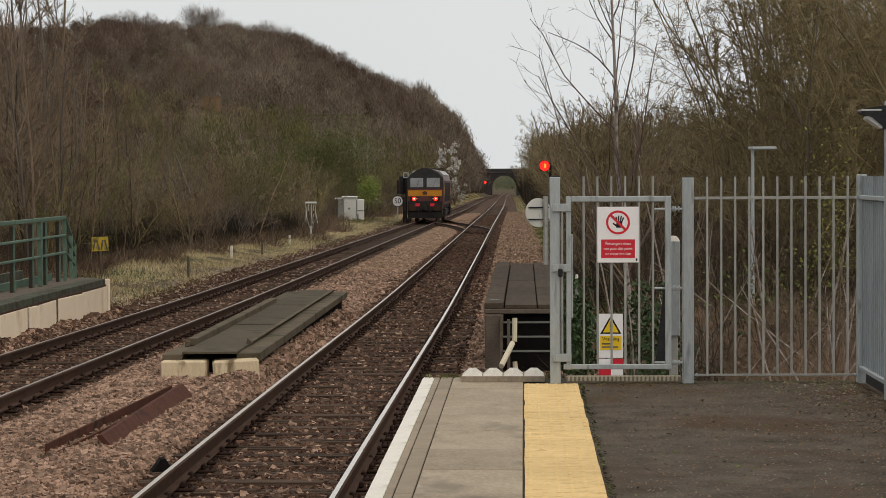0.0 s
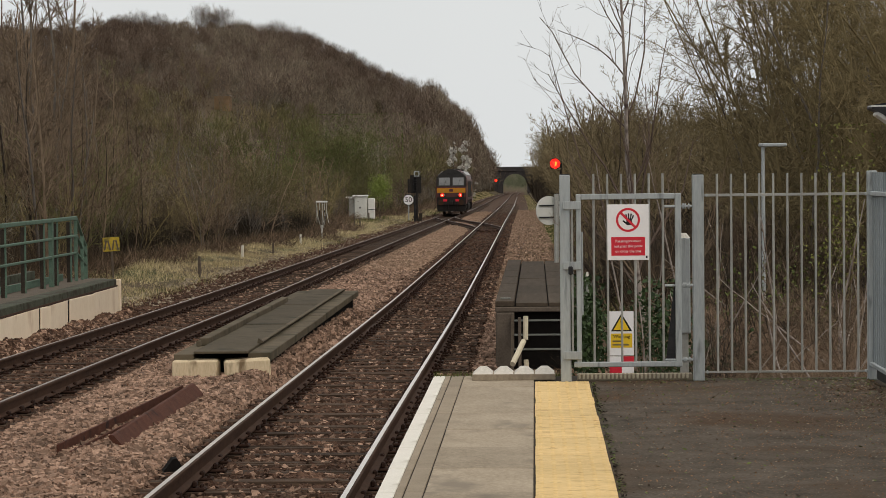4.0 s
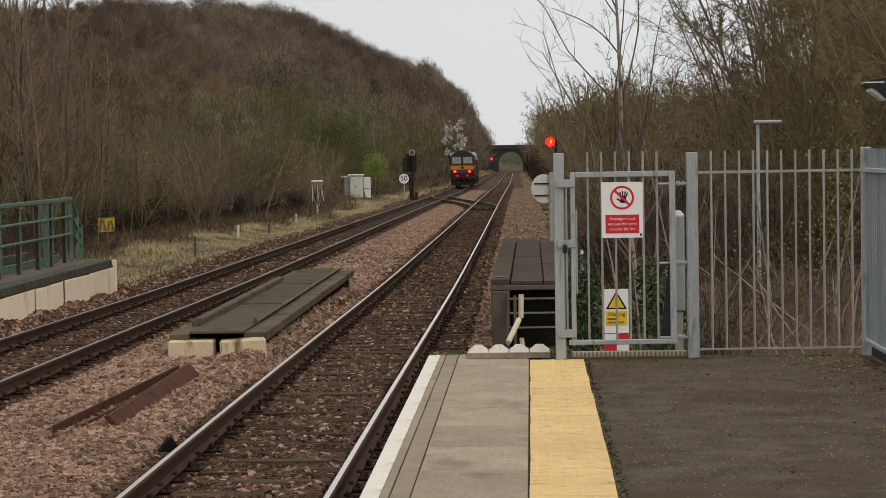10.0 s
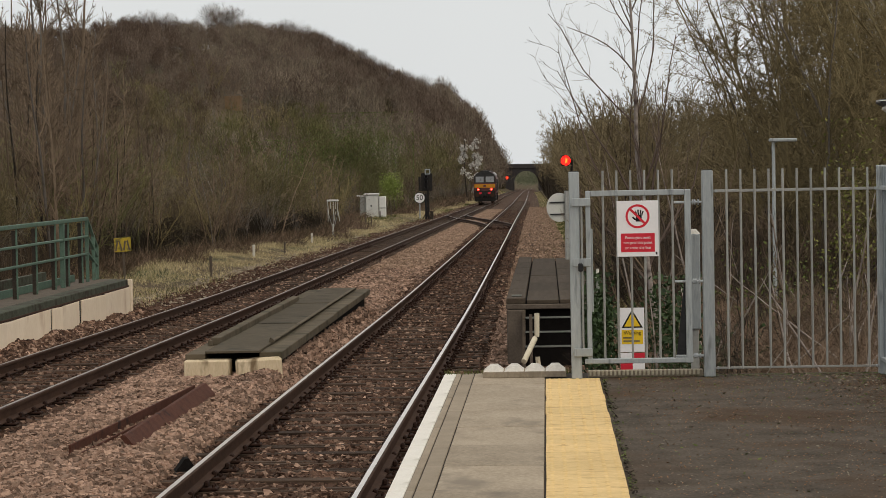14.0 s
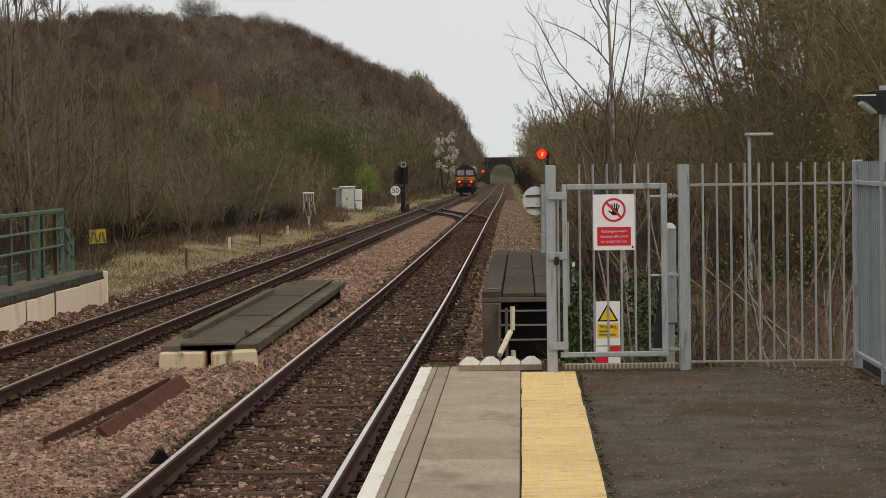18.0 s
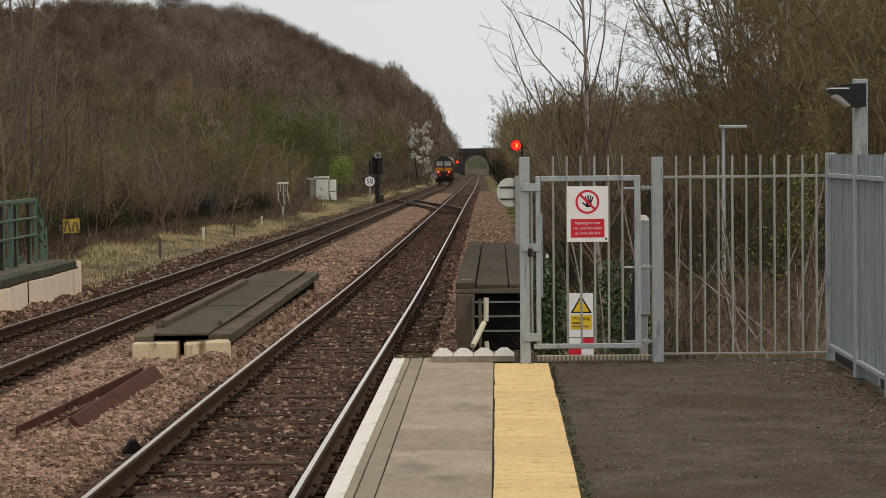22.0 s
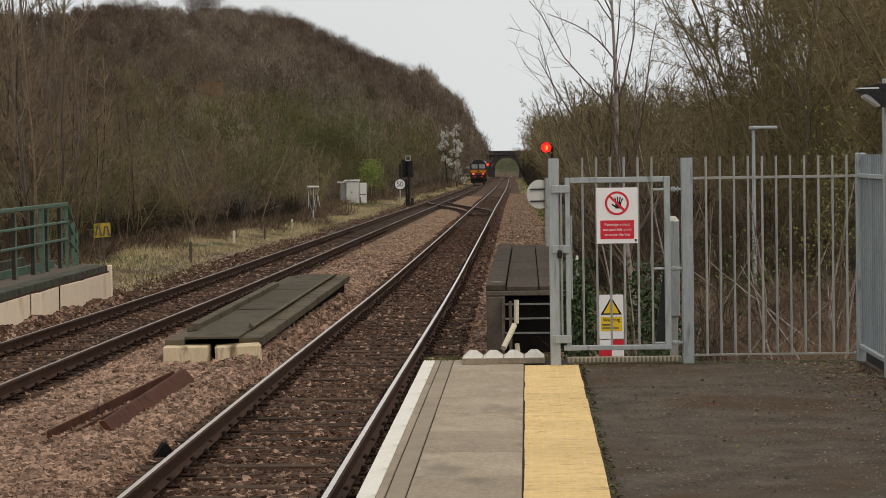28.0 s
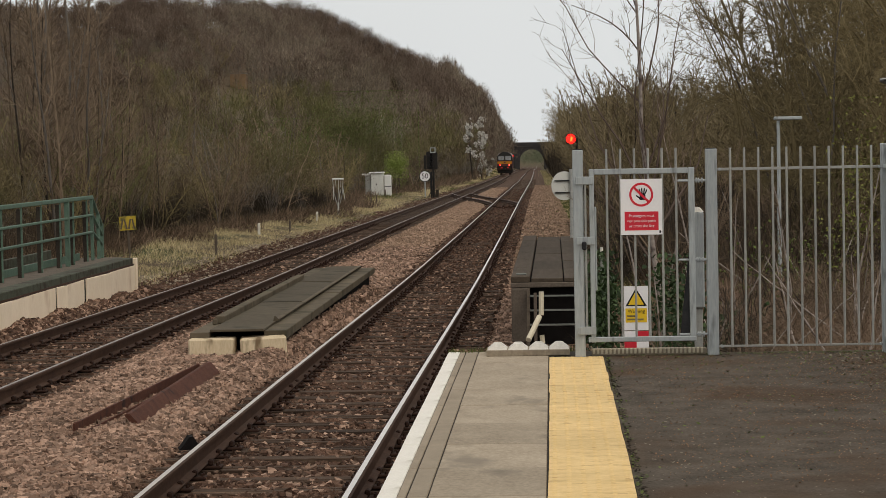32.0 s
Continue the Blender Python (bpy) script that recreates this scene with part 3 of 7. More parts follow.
def track(name, line, y0, top_mat, label, near_to):
    root = thing(name, (0, 0, 0), label, "railway track", "railway tracks", "structure")
    for s in (-0.7525, 0.7525):
        rail(lambda y, s=s: line(y) + s, y0, 980.0, M["rail_worn"] if s < 0 and top_mat == M["rail_top"] else top_mat, root)
    r = random.Random(name)
    y, far = y0 + 0.2, []
    while y < 330:
        if y < near_to:
            o = new("sleeper", SLEEPERS[r.randrange(6)])
            o.parent = root
            o.matrix_basis = pose(float(line(y)) + r.uniform(-0.03, 0.03), y + r.uniform(-0.015, 0.015), float(rail_z(y)) - 0.195 + r.uniform(-0.008, 0.006), 0, 0, r.uniform(-0.5, 0.5))
            for s in (-0.7525, 0.7525):
                c = new("rail_chair", CHAIR)
                c.parent = o
                c.matrix_basis = pose(s, 0, -0.004)
        else:
            far.append(y)
        y += 0.66
    ys = np.array(far)
    V, F = [], []
    c = np.array([(-1.3, -0.12, 0), (1.3, -0.12, 0), (1.3, 0.12, 0), (-1.3, 0.12, 0), (-1.3, -0.12, -0.1), (1.3, -0.12, -0.1)])
    V = (c[None] + np.stack([line(ys), ys, rail_z(ys) - 0.197], 1)[:, None]).reshape(-1, 3)
    b = (np.arange(len(ys)) * 6)[:, None]
    F = np.concatenate([b + np.array([0, 1, 2, 3]), b + np.array([4, 5, 1, 0])])
    stuff("sleepers", big_mesh("sleepers", V, F, [M["sleeper"]]), "", "", root)
    return root


# ballast beds: pinkish granite between and beside the tracks, darker and oily between the rails; shade in the gaps is
# painted in too
bed = thing("ballast_bed", (0, 0, 0), "pinkish-brown granite ballast under both railway tracks", "ballast", "", "structure")
ribbon("bed", lambda y: far_x(y) - 2.0, lambda y: near_x(y) + 1.9 + 1.3 * ramp(y, 17.4, 22) * (1 - 0.6 * ramp(y, 44, 60)), -0.285, -30.0, 1000.0, M["ballast_bed"], bed, 0.02)
ribbon("six_foot_bed", lambda y: far_x(y) + 1.15, lambda y: near_x(y) - 0.9, -0.02, -30.0, 1000.0, M["ballast_bed"], bed, 0, 0.35)
ribbon("near_bed", lambda y: near_x(y) - 1.25, lambda y: near_x(y) + 1.22, -0.262, -30.0, 64.0, M["track_bed"], bed, -0.05)
ribbon("near_bed", lambda y: near_x(y) - 1.25, lambda y: near_x(y) + 1.22, -0.262, 63.5, 1000.0, M["track_bed_dry"], bed, -0.05)
ribbon("far_bed", lambda y: far_x(y) - 1.25, lambda y: far_x(y) + 1.25, -0.262, -30.0, 1000.0, M["track_bed"], bed, -0.05)
NEAR_TRACK = track("near_track", near_x, -29.9, M["rail_top"], "railway track with bright worn rails on old timber sleepers", 110.0)
FAR_TRACK = track("far_track", far_x, -30.18, M["rail_dull"], "railway track with dull brown rails on old timber sleepers", 105.0)


# crossover between the tracks
def crossing_x(y):
    k = np.clip((np.asarray(y, float) - 142) / 50, 0, 1)
    t = 0.55 * k + 0.45 * k * k * (3 - 2 * k)
    return near_x(y) * (1 - t) + far_x(y) * t


def build_crossover():
    root = thing("crossover", (0, 0, 0), "dark worn crossover rails joining both tracks", "crossover", "", "structure")
    def line(s):
        return lambda y: crossing_x(y) + s
    for s in (-0.7525, 0.7525):
        rail(line(s), 141, 193, M["rail_dull"], root, 0.012)
    # check rails beside the crossings
    for s, a, b in ((-0.66, 158, 166), (0.66, 167, 175)):
        rail(line(s), a, b, M["chair"], root, 0.0)
    for y in np.arange(144, 192, 1.4):
        x0, x1 = float(crossing_x(y)) - 1.2, float(crossing_x(y)) + 1.2
        part("sleeper", bx(x0, x1, y - 0.13, y + 0.13, float(rail_z(y)) - 0.33, float(rail_z(y)) - 0.175), M["sleeper"], root)
    for y in (136.5, 139.0):
        z = float(rail_z(y))
        for dx, w in ((-3.2, 0.3), (-2.75, 0.22), (-2.45, 0.16)):
            part("point_motor", bx(dx, dx + w, y, y + 0.5, z - 0.3, z - 0.06, 0.04), M["rail_side"], root, "dark point motor casing between the rails")
        part("stretcher_bar", bx(-3.5, -2.1, y + 1.2, y + 1.3, z - 0.16, z - 0.1, 0.01), M["chair"], root)


build_crossover()


def scatter_stones(name, rng, count, y0, y1, xl, xr, dz, size, mat, parent, skip=None):
    """Loose angular stones, joined."""
    y = y0 * (y1 / y0) ** rng.random(count) if y0 > 0 else y0 + (y1 - y0) * rng.random(count)
    x = xl(y) + (xr(y) - xl(y)) * rng.random(count)
    if skip is not None:
        keep = ~skip(x, y)
        x, y = x[keep], y[keep]
    n = len(x)
    o = np.array([(-1, -1, -1), (1, -1, -1), (1, 1, -1), (-1, 1, -1), (-1, -1, 1), (1, -1, 1), (1, 1, 1), (-1, 1, 1)], float) * np.array([0.72, 0.58, 0.5])
    s = size * (0.55 + 0.9 * rng.random((n, 1, 1)))
    v = o[None] * (0.7 + 0.55 * rng.random((n, 8, 1))) + 0.16 * rng.normal(size=(n, 8, 3))
    tip = 0.5 * rng.normal(size=(n, 1))
    v = np.stack([v[..., 0] * np.cos(tip) - v[..., 2] * np.sin(tip), v[..., 1], v[..., 0] * np.sin(tip) + v[..., 2] * np.cos(tip)], -1)
    a = rng.random(n) * 6.283
    ca, sa = np.cos(a)[:, None], np.sin(a)[:, None]
    vx, vy = v[..., 0] * ca - v[..., 1] * sa, v[..., 0] * sa + v[..., 1] * ca
    v = np.stack([vx, vy, v[..., 2]], -1) * s
    v = v + np.stack([x, y, rail_z(y) + dz(x, y) + size * 0.1], -1)[:, None]
    t = np.array([(4, 5, 6, 7), (0, 1, 5, 4), (1, 2, 6, 5), (2, 3, 7, 6), (3, 0, 4, 7)])
    f = (np.arange(n) * 8)[:, None, None] + t[None]
    return stuff(name, big_mesh(name, v.reshape(-1, 3), f.reshape(-1, 4), [mat]), "", "", parent)


def build_stones():
    rng = np.random.default_rng(5)
    def on_rail(x, y):
        hit = np.zeros(len(x), bool)
        for line in (near_x, far_x):
            for s in (-0.7525, 0.7525):
                hit |= np.abs(x - line(y) - s) < 0.1
        return hit
    def mid(x, y):
        q = np.clip((x - far_x(y) - 1.15) / np.maximum(near_x(y) - far_x(y) - 2.3, 0.5), 0, 1)
        return -0.258 + 0.2 * (1 - 0.65 * ramp(y, 48, 65)) * np.maximum(np.sin(np.pi * q), 0) ** 0.35 + 0.015 * np.sin(y * 2.1 + x * 3)
    scatter_stones("ballast_stones", rng, 31000, 16.5, 32, lambda y: far_x(y) + 1.1, lambda y: near_x(y) - 1.0, six_foot_z, 0.037, M["ballast"], bed, on_rail)
    scatter_stones("ballast_stones", rng, 17000, 32, 75, lambda y: far_x(y) + 1.1, lambda y: near_x(y) - 1.0, six_foot_z, 0.047, M["ballast"], bed, on_rail)
    scatter_stones("ballast_stones", rng, 15000, 75, 240, lambda y: far_x(y) + 1.2, lambda y: near_x(y) - 1.2, six_foot_z, 0.05, M["ballast_small"], bed, lambda x, y: on_rail(x, y) | ((np.abs(np.abs(x - crossing_x(y)) - 0.75) < 0.25) & (y > 128) & (y < 194)))
    scatter_stones("ballast_stones", rng, 17000, 17.5, 60, lambda y: near_x(y) + 1.15, lambda y: near_x(y) + 3.3, mid, 0.04, M["ballast"], bed, on_rail)
    scatter_stones("ballast_stones", rng, 7000, 50, 260, lambda y: near_x(y) + 1.1, lambda y: near_x(y) + 3.4, mid, 0.05, M["ballast_small"], bed, on_rail)
    scatter_stones("ballast_stones", rng, 15000, 27, 300, lambda y: far_x(y) - 2.6, lambda y: far_x(y) - 1.1, lambda x, y: np.maximum(mid(x, y), ground_z(x, y) - rail_z(y)), 0.05, M["ballast_dark"], bed, on_rail)
    scatter_stones("ballast_stones", rng, 6000, 45, 300, lambda y: far_x(y) - 3.0, lambda y: far_x(y) - 1.2, lambda x, y: np.maximum(mid(x, y), ground_z(x, y) - rail_z(y)), 0.04, M["coping_edge"], bed, on_rail)
    scatter_stones("ballast_stones", rng, 14000, -30.0, 16.5, lambda y: far_x(y) + 1.1, lambda y: near_x(y) - 1.0, six_foot_z, 0.05, M["ballast"], bed, on_rail)
    heaped = lambda x, y: -0.25 + 0.24 * np.clip((-7.5 - x) / 0.6, 0, 1) + 0.04 * np.sin(y * 2.3) * np.clip((-7.5 - x) / 0.6, 0, 1)
    scatter_stones("ballast_stones", rng, 5200, 26, 47, lambda y: np.full(len(y), -8.2), lambda y: np.full(len(y), -7.5), heaped, 0.04, M["ballast"], bed, on_rail)
    scatter_stones("ballast_stones", rng, 3600, 26, 47, lambda y: np.full(len(y), -8.2), lambda y: np.full(len(y), -7.5), heaped, 0.048, M["ballast_dark"], bed, on_rail)
    crib = lambda x, y: -0.238 + 0.012 * np.sin(y * 5.3 + x * 4) + 0 * x
    # stones lie in the cribs between the sleepers and only here and there on them
    rs = np.random.default_rng(8)
    def on_sleeper(start):
        def f(x, y):
            ph = np.abs((y - start + 0.33) % 0.66 - 0.33)
            return on_rail(x, y) | ((ph < 0.13) & (rs.random(len(x)) > 0.3 + 0.3 * (np.sin(y * 0.9) > 0.55)))
        return f
    scatter_stones("ballast_stones", rng, 21000, 17, 34, lambda y: near_x(y) - 1.3, lambda y: near_x(y) + 1.3, crib, 0.036, M["ballast_dark"], bed, on_sleeper(13.2))
    scatter_stones("ballast_stones", rng, 5200, 17, 75, lambda y: near_x(y) - 1.2, lambda y: near_x(y) + 1.2, lambda x, y: crib(x, y) + 0.012, 0.032, M["ballast"], bed, on_rail)
    scatter_stones("ballast_stones", rng, 3500, 24, 90, lambda y: far_x(y) - 1.2, lambda y: far_x(y) + 1.2, lambda x, y: crib(x, y) + 0.012, 0.034, M["ballast"], bed, on_rail)
    scatter_stones("ballast_stones", rng, 9000, 34, 90, lambda y: near_x(y) - 1.3, lambda y: near_x(y) + 1.3, crib, 0.045, M["ballast_dark"], bed, on_sleeper(13.2))
    scatter_stones("ballast_stones", rng, 12000, 40, 230, lambda y: near_x(y) - 1.3, lambda y: near_x(y) + 1.3, lambda x, y: crib(x, y) + 0.03, 0.045, M["ballast_dark"], bed, lambda x, y: on_rail(x, y) | (rs.random(len(x)) > 0.72 * ramp(y, 40, 115)))
    scatter_stones("ballast_stones", rng, 16000, 22, 60, lambda y: far_x(y) - 1.3, lambda y: far_x(y) + 1.3, crib, 0.042, M["ballast_dark"], bed, on_sleeper(18.2))


build_stones()


# ---- the platform: coping slabs, tactile strip, asphalt ----
END, GATE = 17.66, 17.1


def build_platform():
    root = thing("platform", (0, 0, 0), "grey concrete and asphalt station platform with a white edge line", "platform", "", "structure")
    part("bed", bx(-0.71, 3.6, -6, END - 0.02, -1.3, -0.06), M["platform_wall"], root, "dark brick platform wall")
    part("mortar", bx(-0.735, 0.4, -6, END - 0.02, -0.058, -0.006), M["joint"], root)
    part("asphalt", bx(0.385, 3.6, -6, GATE + 0.25, -0.058, -0.003), M["asphalt"], root, "worn dark asphalt surface")
    strips = [("white_edge", -0.762, -0.674, M["white_line"]), ("edge_slab", -0.672, -0.633, M["coping_edge"]), ("groove_slab", -0.627, -0.539, M["coping_edge"]), ("coping_slab", -0.533, -0.015, M["coping"])]
    r = random.Random(3)
    for name, x0, x1, mat in strips:
        y, first, L = END, None, 0.915
        while y > -5.2:
            if first is None:
                first = part(name, bx(x0, x1, -L + 0.003, -0.003, -0.055, 0.0, 0.004), mat, root)
                first.matrix_basis = pose(0, y, 0)
            else:
                again(first, pose(0, y, r.uniform(-0.0025, 0.0015)))
            y -= L


def tactile_mesh():
    bm = bmesh.new()
    box(bm, 0.005, 0.392, -0.3995, -0.0005, -0.05, 0.0)
    for i in range(6):
        for j in range(6):
            x, y = 0.033 + i * 0.0665, -0.033 - j * 0.0665
            r = bmesh.ops.create_cone(bm, cap_ends=True, segments=6, radius1=0.016, radius2=0.009, depth=0.0038)
            bmesh.ops.translate(bm, vec=(x, y, 0.0018), verts=r["verts"])
    return bm


build_platform()


def build_tactile():
    root = thing("tactile_strip", (-0.012, 0, 0.002), "worn yellow blister tactile paving along the platform edge", "tactile paving", "", "structure")
    r = random.Random(4)
    y, first = GATE, None
    while y > -5.7:
        if first is None:
            first = part("tactile_tile", tactile_mesh(), M["tactile"], root)
            first.matrix_basis = pose(0, y, 0)
        else:
            again(first, pose(r.uniform(-0.002, 0.004), y, r.uniform(-0.0008, 0.0008), 0, 0, r.uniform(-0.1, 0.1)))
        y -= 0.4


build_tactile()


def flat_leaves(rng, c, size):
    """Small leaves that lie almost flat."""
    n = len(c)
    a = rng.random(n) * 6.283
    s = size * (0.4 + rng.random(n))
    d = np.stack([np.cos(a), np.sin(a), 0.3 * rng.normal(size=n)], 1) * s[:, None]
    e = np.stack([-np.sin(a), np.cos(a), 0.3 * rng.normal(size=n)], 1) * (s * 0.55)[:, None]
    V = np.stack([c - d, c - e, c + d, c + e], 1)
    V[..., 2] = np.maximum(V[..., 2], 0.0)
    return V.reshape(-1, 3), np.arange(n * 4).reshape(-1, 4)


def build_debris():
    """Fallen leaf scraps, grit and moss tufts on the asphalt."""
    rng = np.random.default_rng(11)
    def flecks(name, n, size, mat, label, cat, bias):
        y = 17.2 - 8.5 * rng.random(n) ** bias
        x = 0.42 + 2.0 * rng.random(n) ** 0.8
        a = rng.random(n) * 6.283
        s = size * (0.4 + rng.random(n))
        d = np.stack([np.cos(a), np.sin(a), 0.25 * rng.normal(size=n)], 1) * s[:, None]
        e = np.stack([-np.sin(a), np.cos(a), 0.25 * rng.normal(size=n)], 1) * (s * 0.5)[:, None]
        c = np.stack([x, y, np.full(n, 0.004)], 1)
        V = np.stack([c - d, c - e, c + d, c + e], 1)
        V[..., 2] = np.maximum(V[..., 2], 0.0)
        V = V.reshape(-1, 3)
        stuff(name, big_mesh(name, V, np.arange(n * 4).reshape(-1, 4), [mat]), label, cat)
    flecks("leaf_scraps", 1500, 0.0085, M["twig_pale"], "pale leaf scraps on the asphalt", "debris", 1.3)
    flecks("grit", 700, 0.0045, M["coping"], "pale grit on the asphalt", "grit", 1.2)
    flecks("brown_litter", 2600, 0.008, M["bramble"], "brown rotted leaf litter by the fence", "leaf litter", 3.2)
    flecks("moss", 1500, 0.012, M["leaf_dull"], "mossy green tufts along the fence foot", "moss", 7.0)
    # rotted crumbs, thicker towards the side fence
    n = 9000
    c = np.stack([2.4 - 1.9 * rng.random(n) ** 1.7, 17.1 - 6.5 * rng.random(n) ** 1.2, np.full(n, 0.004)], 1)
    V, F = flat_leaves(rng, c, 0.006)
    stuff("leaf_crumbs", big_mesh("leaf_crumbs", V, F, [M["crumbs"]]), "reddish-brown rotted leaf crumbs trodden into the asphalt", "leaf litter")
    # litter drifted against the side fence
    for name, n, mat, label, cat, size in (("leaf_litter", 2600, M["bramble"], "brown leaf litter drifted against the side fence", "leaf litter", 0.008), ("leaf_scraps", 700, M["twig_pale"], "pale dry leaves against the side fence", "debris", 0.012), ("moss", 350, M["leaf_dull"], "green moss along the side fence foot", "moss", 0.011)):
        y = 17.1 - 7 * rng.random(n) ** 1.3
        x = 2.38 - 0.7 * rng.random(n) ** (3.5 if name == "moss" else 2.0) * (0.35 + 0.65 * np.exp(-(17.1 - y) / 2.5))
        c = np.stack([x, y, np.full(n, 0.006)], 1)
        V, F = flat_leaves(rng, c, size)
        stuff(name, big_mesh(name, V, F, [mat]), label, cat)
    # moss and grass along the platform's broken end
    n = 550
    x, y = -0.76 + 1.0 * rng.random(n), END - 0.015 + 0.05 * rng.normal(size=n)
    h = 0.01 + 0.035 * rng.random(n)
    a = rng.random(n) * 6.283
    w = np.stack([np.cos(a), np.sin(a), np.zeros(n)], 1) * 0.003
    b = np.stack([x, y, np.full(n, -0.02)], 1)
    V = np.stack([b - w, b + w, b + np.stack([0.4 * h * rng.normal(size=n), 0.4 * h * rng.normal(size=n), h + 0.02], 1)], 1).reshape(-1, 3)
    stuff("moss", big_mesh("moss", V, np.arange(n * 3).reshape(-1, 3), [M["leaf_dull"]]), "dull green moss along the platform end", "moss")


def build_edge_moss():
    rng = np.random.default_rng(12)
    n = 900
    y = 17.0 - 7.0 * rng.random(n)
    x = 0.392 + 0.02 * np.abs(rng.normal(size=n))
    c = np.stack([x, y, np.full(n, 0.006)], 1)
    for g, mat, label in ((rng.random(n) < 0.6, M["brush_dark"], "dark grit along the tactile paving's edge"), (rng.random(n) < 0.35, M["leaf_dull"], "green moss along the tactile paving's edge")):
        V, F = flat_leaves(rng, c[g], 0.011)
        stuff("edge_moss", big_mesh("edge_moss", V, F, [mat]), label, "moss")


build_debris()
build_edge_moss()


# ---- the fence and the gate at the platform's end ----
def bar_mesh(z0, z1, r=0.0085):
    return rods((0, 0, z0), (0, 0, z1), r, r, 7)


def build_fence():
    """Vertical-bar railing across the platform's end and back along its side."""
    root = thing("railing", (0, GATE, 0), "galvanised steel vertical-bar railing at the platform end", "railing")
    first = None
    for i in range(11):
        x = 1.31 + i * 0.1005
        if first is None:
            first = part("bar", bar_mesh(0.055, 1.488), M["galv_bar"], root)
            first.matrix_basis = pose(x, 0, 0)
        else:
            again(first, pose(x, 0, 0))
    part("top_rail", bx(1.215, 2.42, -0.006, 0.006, 1.325, 1.345, 0.002), M["galv_bar"], root)
    part("bottom_rail", bx(1.215, 2.42, -0.006, 0.006, 0.055, 0.07, 0.002), M["galv_bar"], root)
    for x in (1.235, 2.37):
        for z in (1.335, 0.063):
            part("rail_bolt", rods((x, -0.022, z), (x, 0.022, z), 0.011, 0.011, 6), M["galv"], root)
    side = thing("side_railing", (2.42, GATE, 0), "grey galvanised railing along the back of the platform", "railing")
    bar = None
    y = -0.05
    while y > -22.6:
        if bar is None:
            bar = part("bar", bar_mesh(0.11, 1.488), M["galv_side"], side)
            bar.matrix_basis = pose(0, y, 0)
        else:
            again(bar, pose(0, y, 0))
        y -= 0.1005
    post, rail_, low = None, None, None
    for k in range(18):
        y = -1.3 * k
        if post is None:
            b = bx(-0.04, 0.03, -0.03, 0.03, 0.0, 1.5, 0.006)
            post = part("post", b, M["galv"], side)
            rail_ = part("top_rail", bx(-0.028, 0.028, -1.26, -0.04, 1.322, 1.352, 0.003), M["galv"], side)
            low = part("bottom_rail", bx(-0.028, 0.028, -1.26, -0.04, 0.1, 0.128, 0.003), M["galv"], side)
        elif k != 1:
            again(post, pose(0, y, 0))
        if k:
            again(rail_, pose(0, y, 0))
            again(low, pose(0, y, 0))
    for k in range(22):
        part("kick_plate", bx(0.012, 0.03, -1.02 * k - 0.95, -1.02 * k - 0.09, 0.012, 0.1, 0.003), M["galv_side"] if k % 2 else M["dark_metal"], side)


build_fence()


def build_lamp_post():
    root = thing("lamp_post", (2.43, 15.8, 0), "square galvanised post with a black floodlight", "lamp post")
    part("post", bx(-0.045, 0.045, -0.045, 0.045, 0.0, 1.988, 0.006), M["galv"], root)
    head = part("floodlight", plate([(-0.235, 1.905), (-0.235, 1.928), (-0.09, 1.95), (0.0, 1.953), (0.0, 1.80), (-0.08, 1.796), (-0.16, 1.868)], -0.27, -0.05), M["dark_metal"], root, "black wedge-shaped floodlight housing")
    part("glass", bx(-0.06, 0.06, -0.09, 0.09, -0.016, 0.014, 0.005, pose(-0.145, -0.16, 1.845, 0, 35, 0)), M["lamp_glass"], head, "pale lamp glass")
    part("trim", bx(-0.238, -0.11, -0.272, -0.1, 1.917, 1.925), M["lamp_glass"], head)
    part("bracket", bx(-0.02, 0.02, -0.06, -0.044, 1.83, 1.93, 0.003), M["galv"], root)


build_lamp_post()


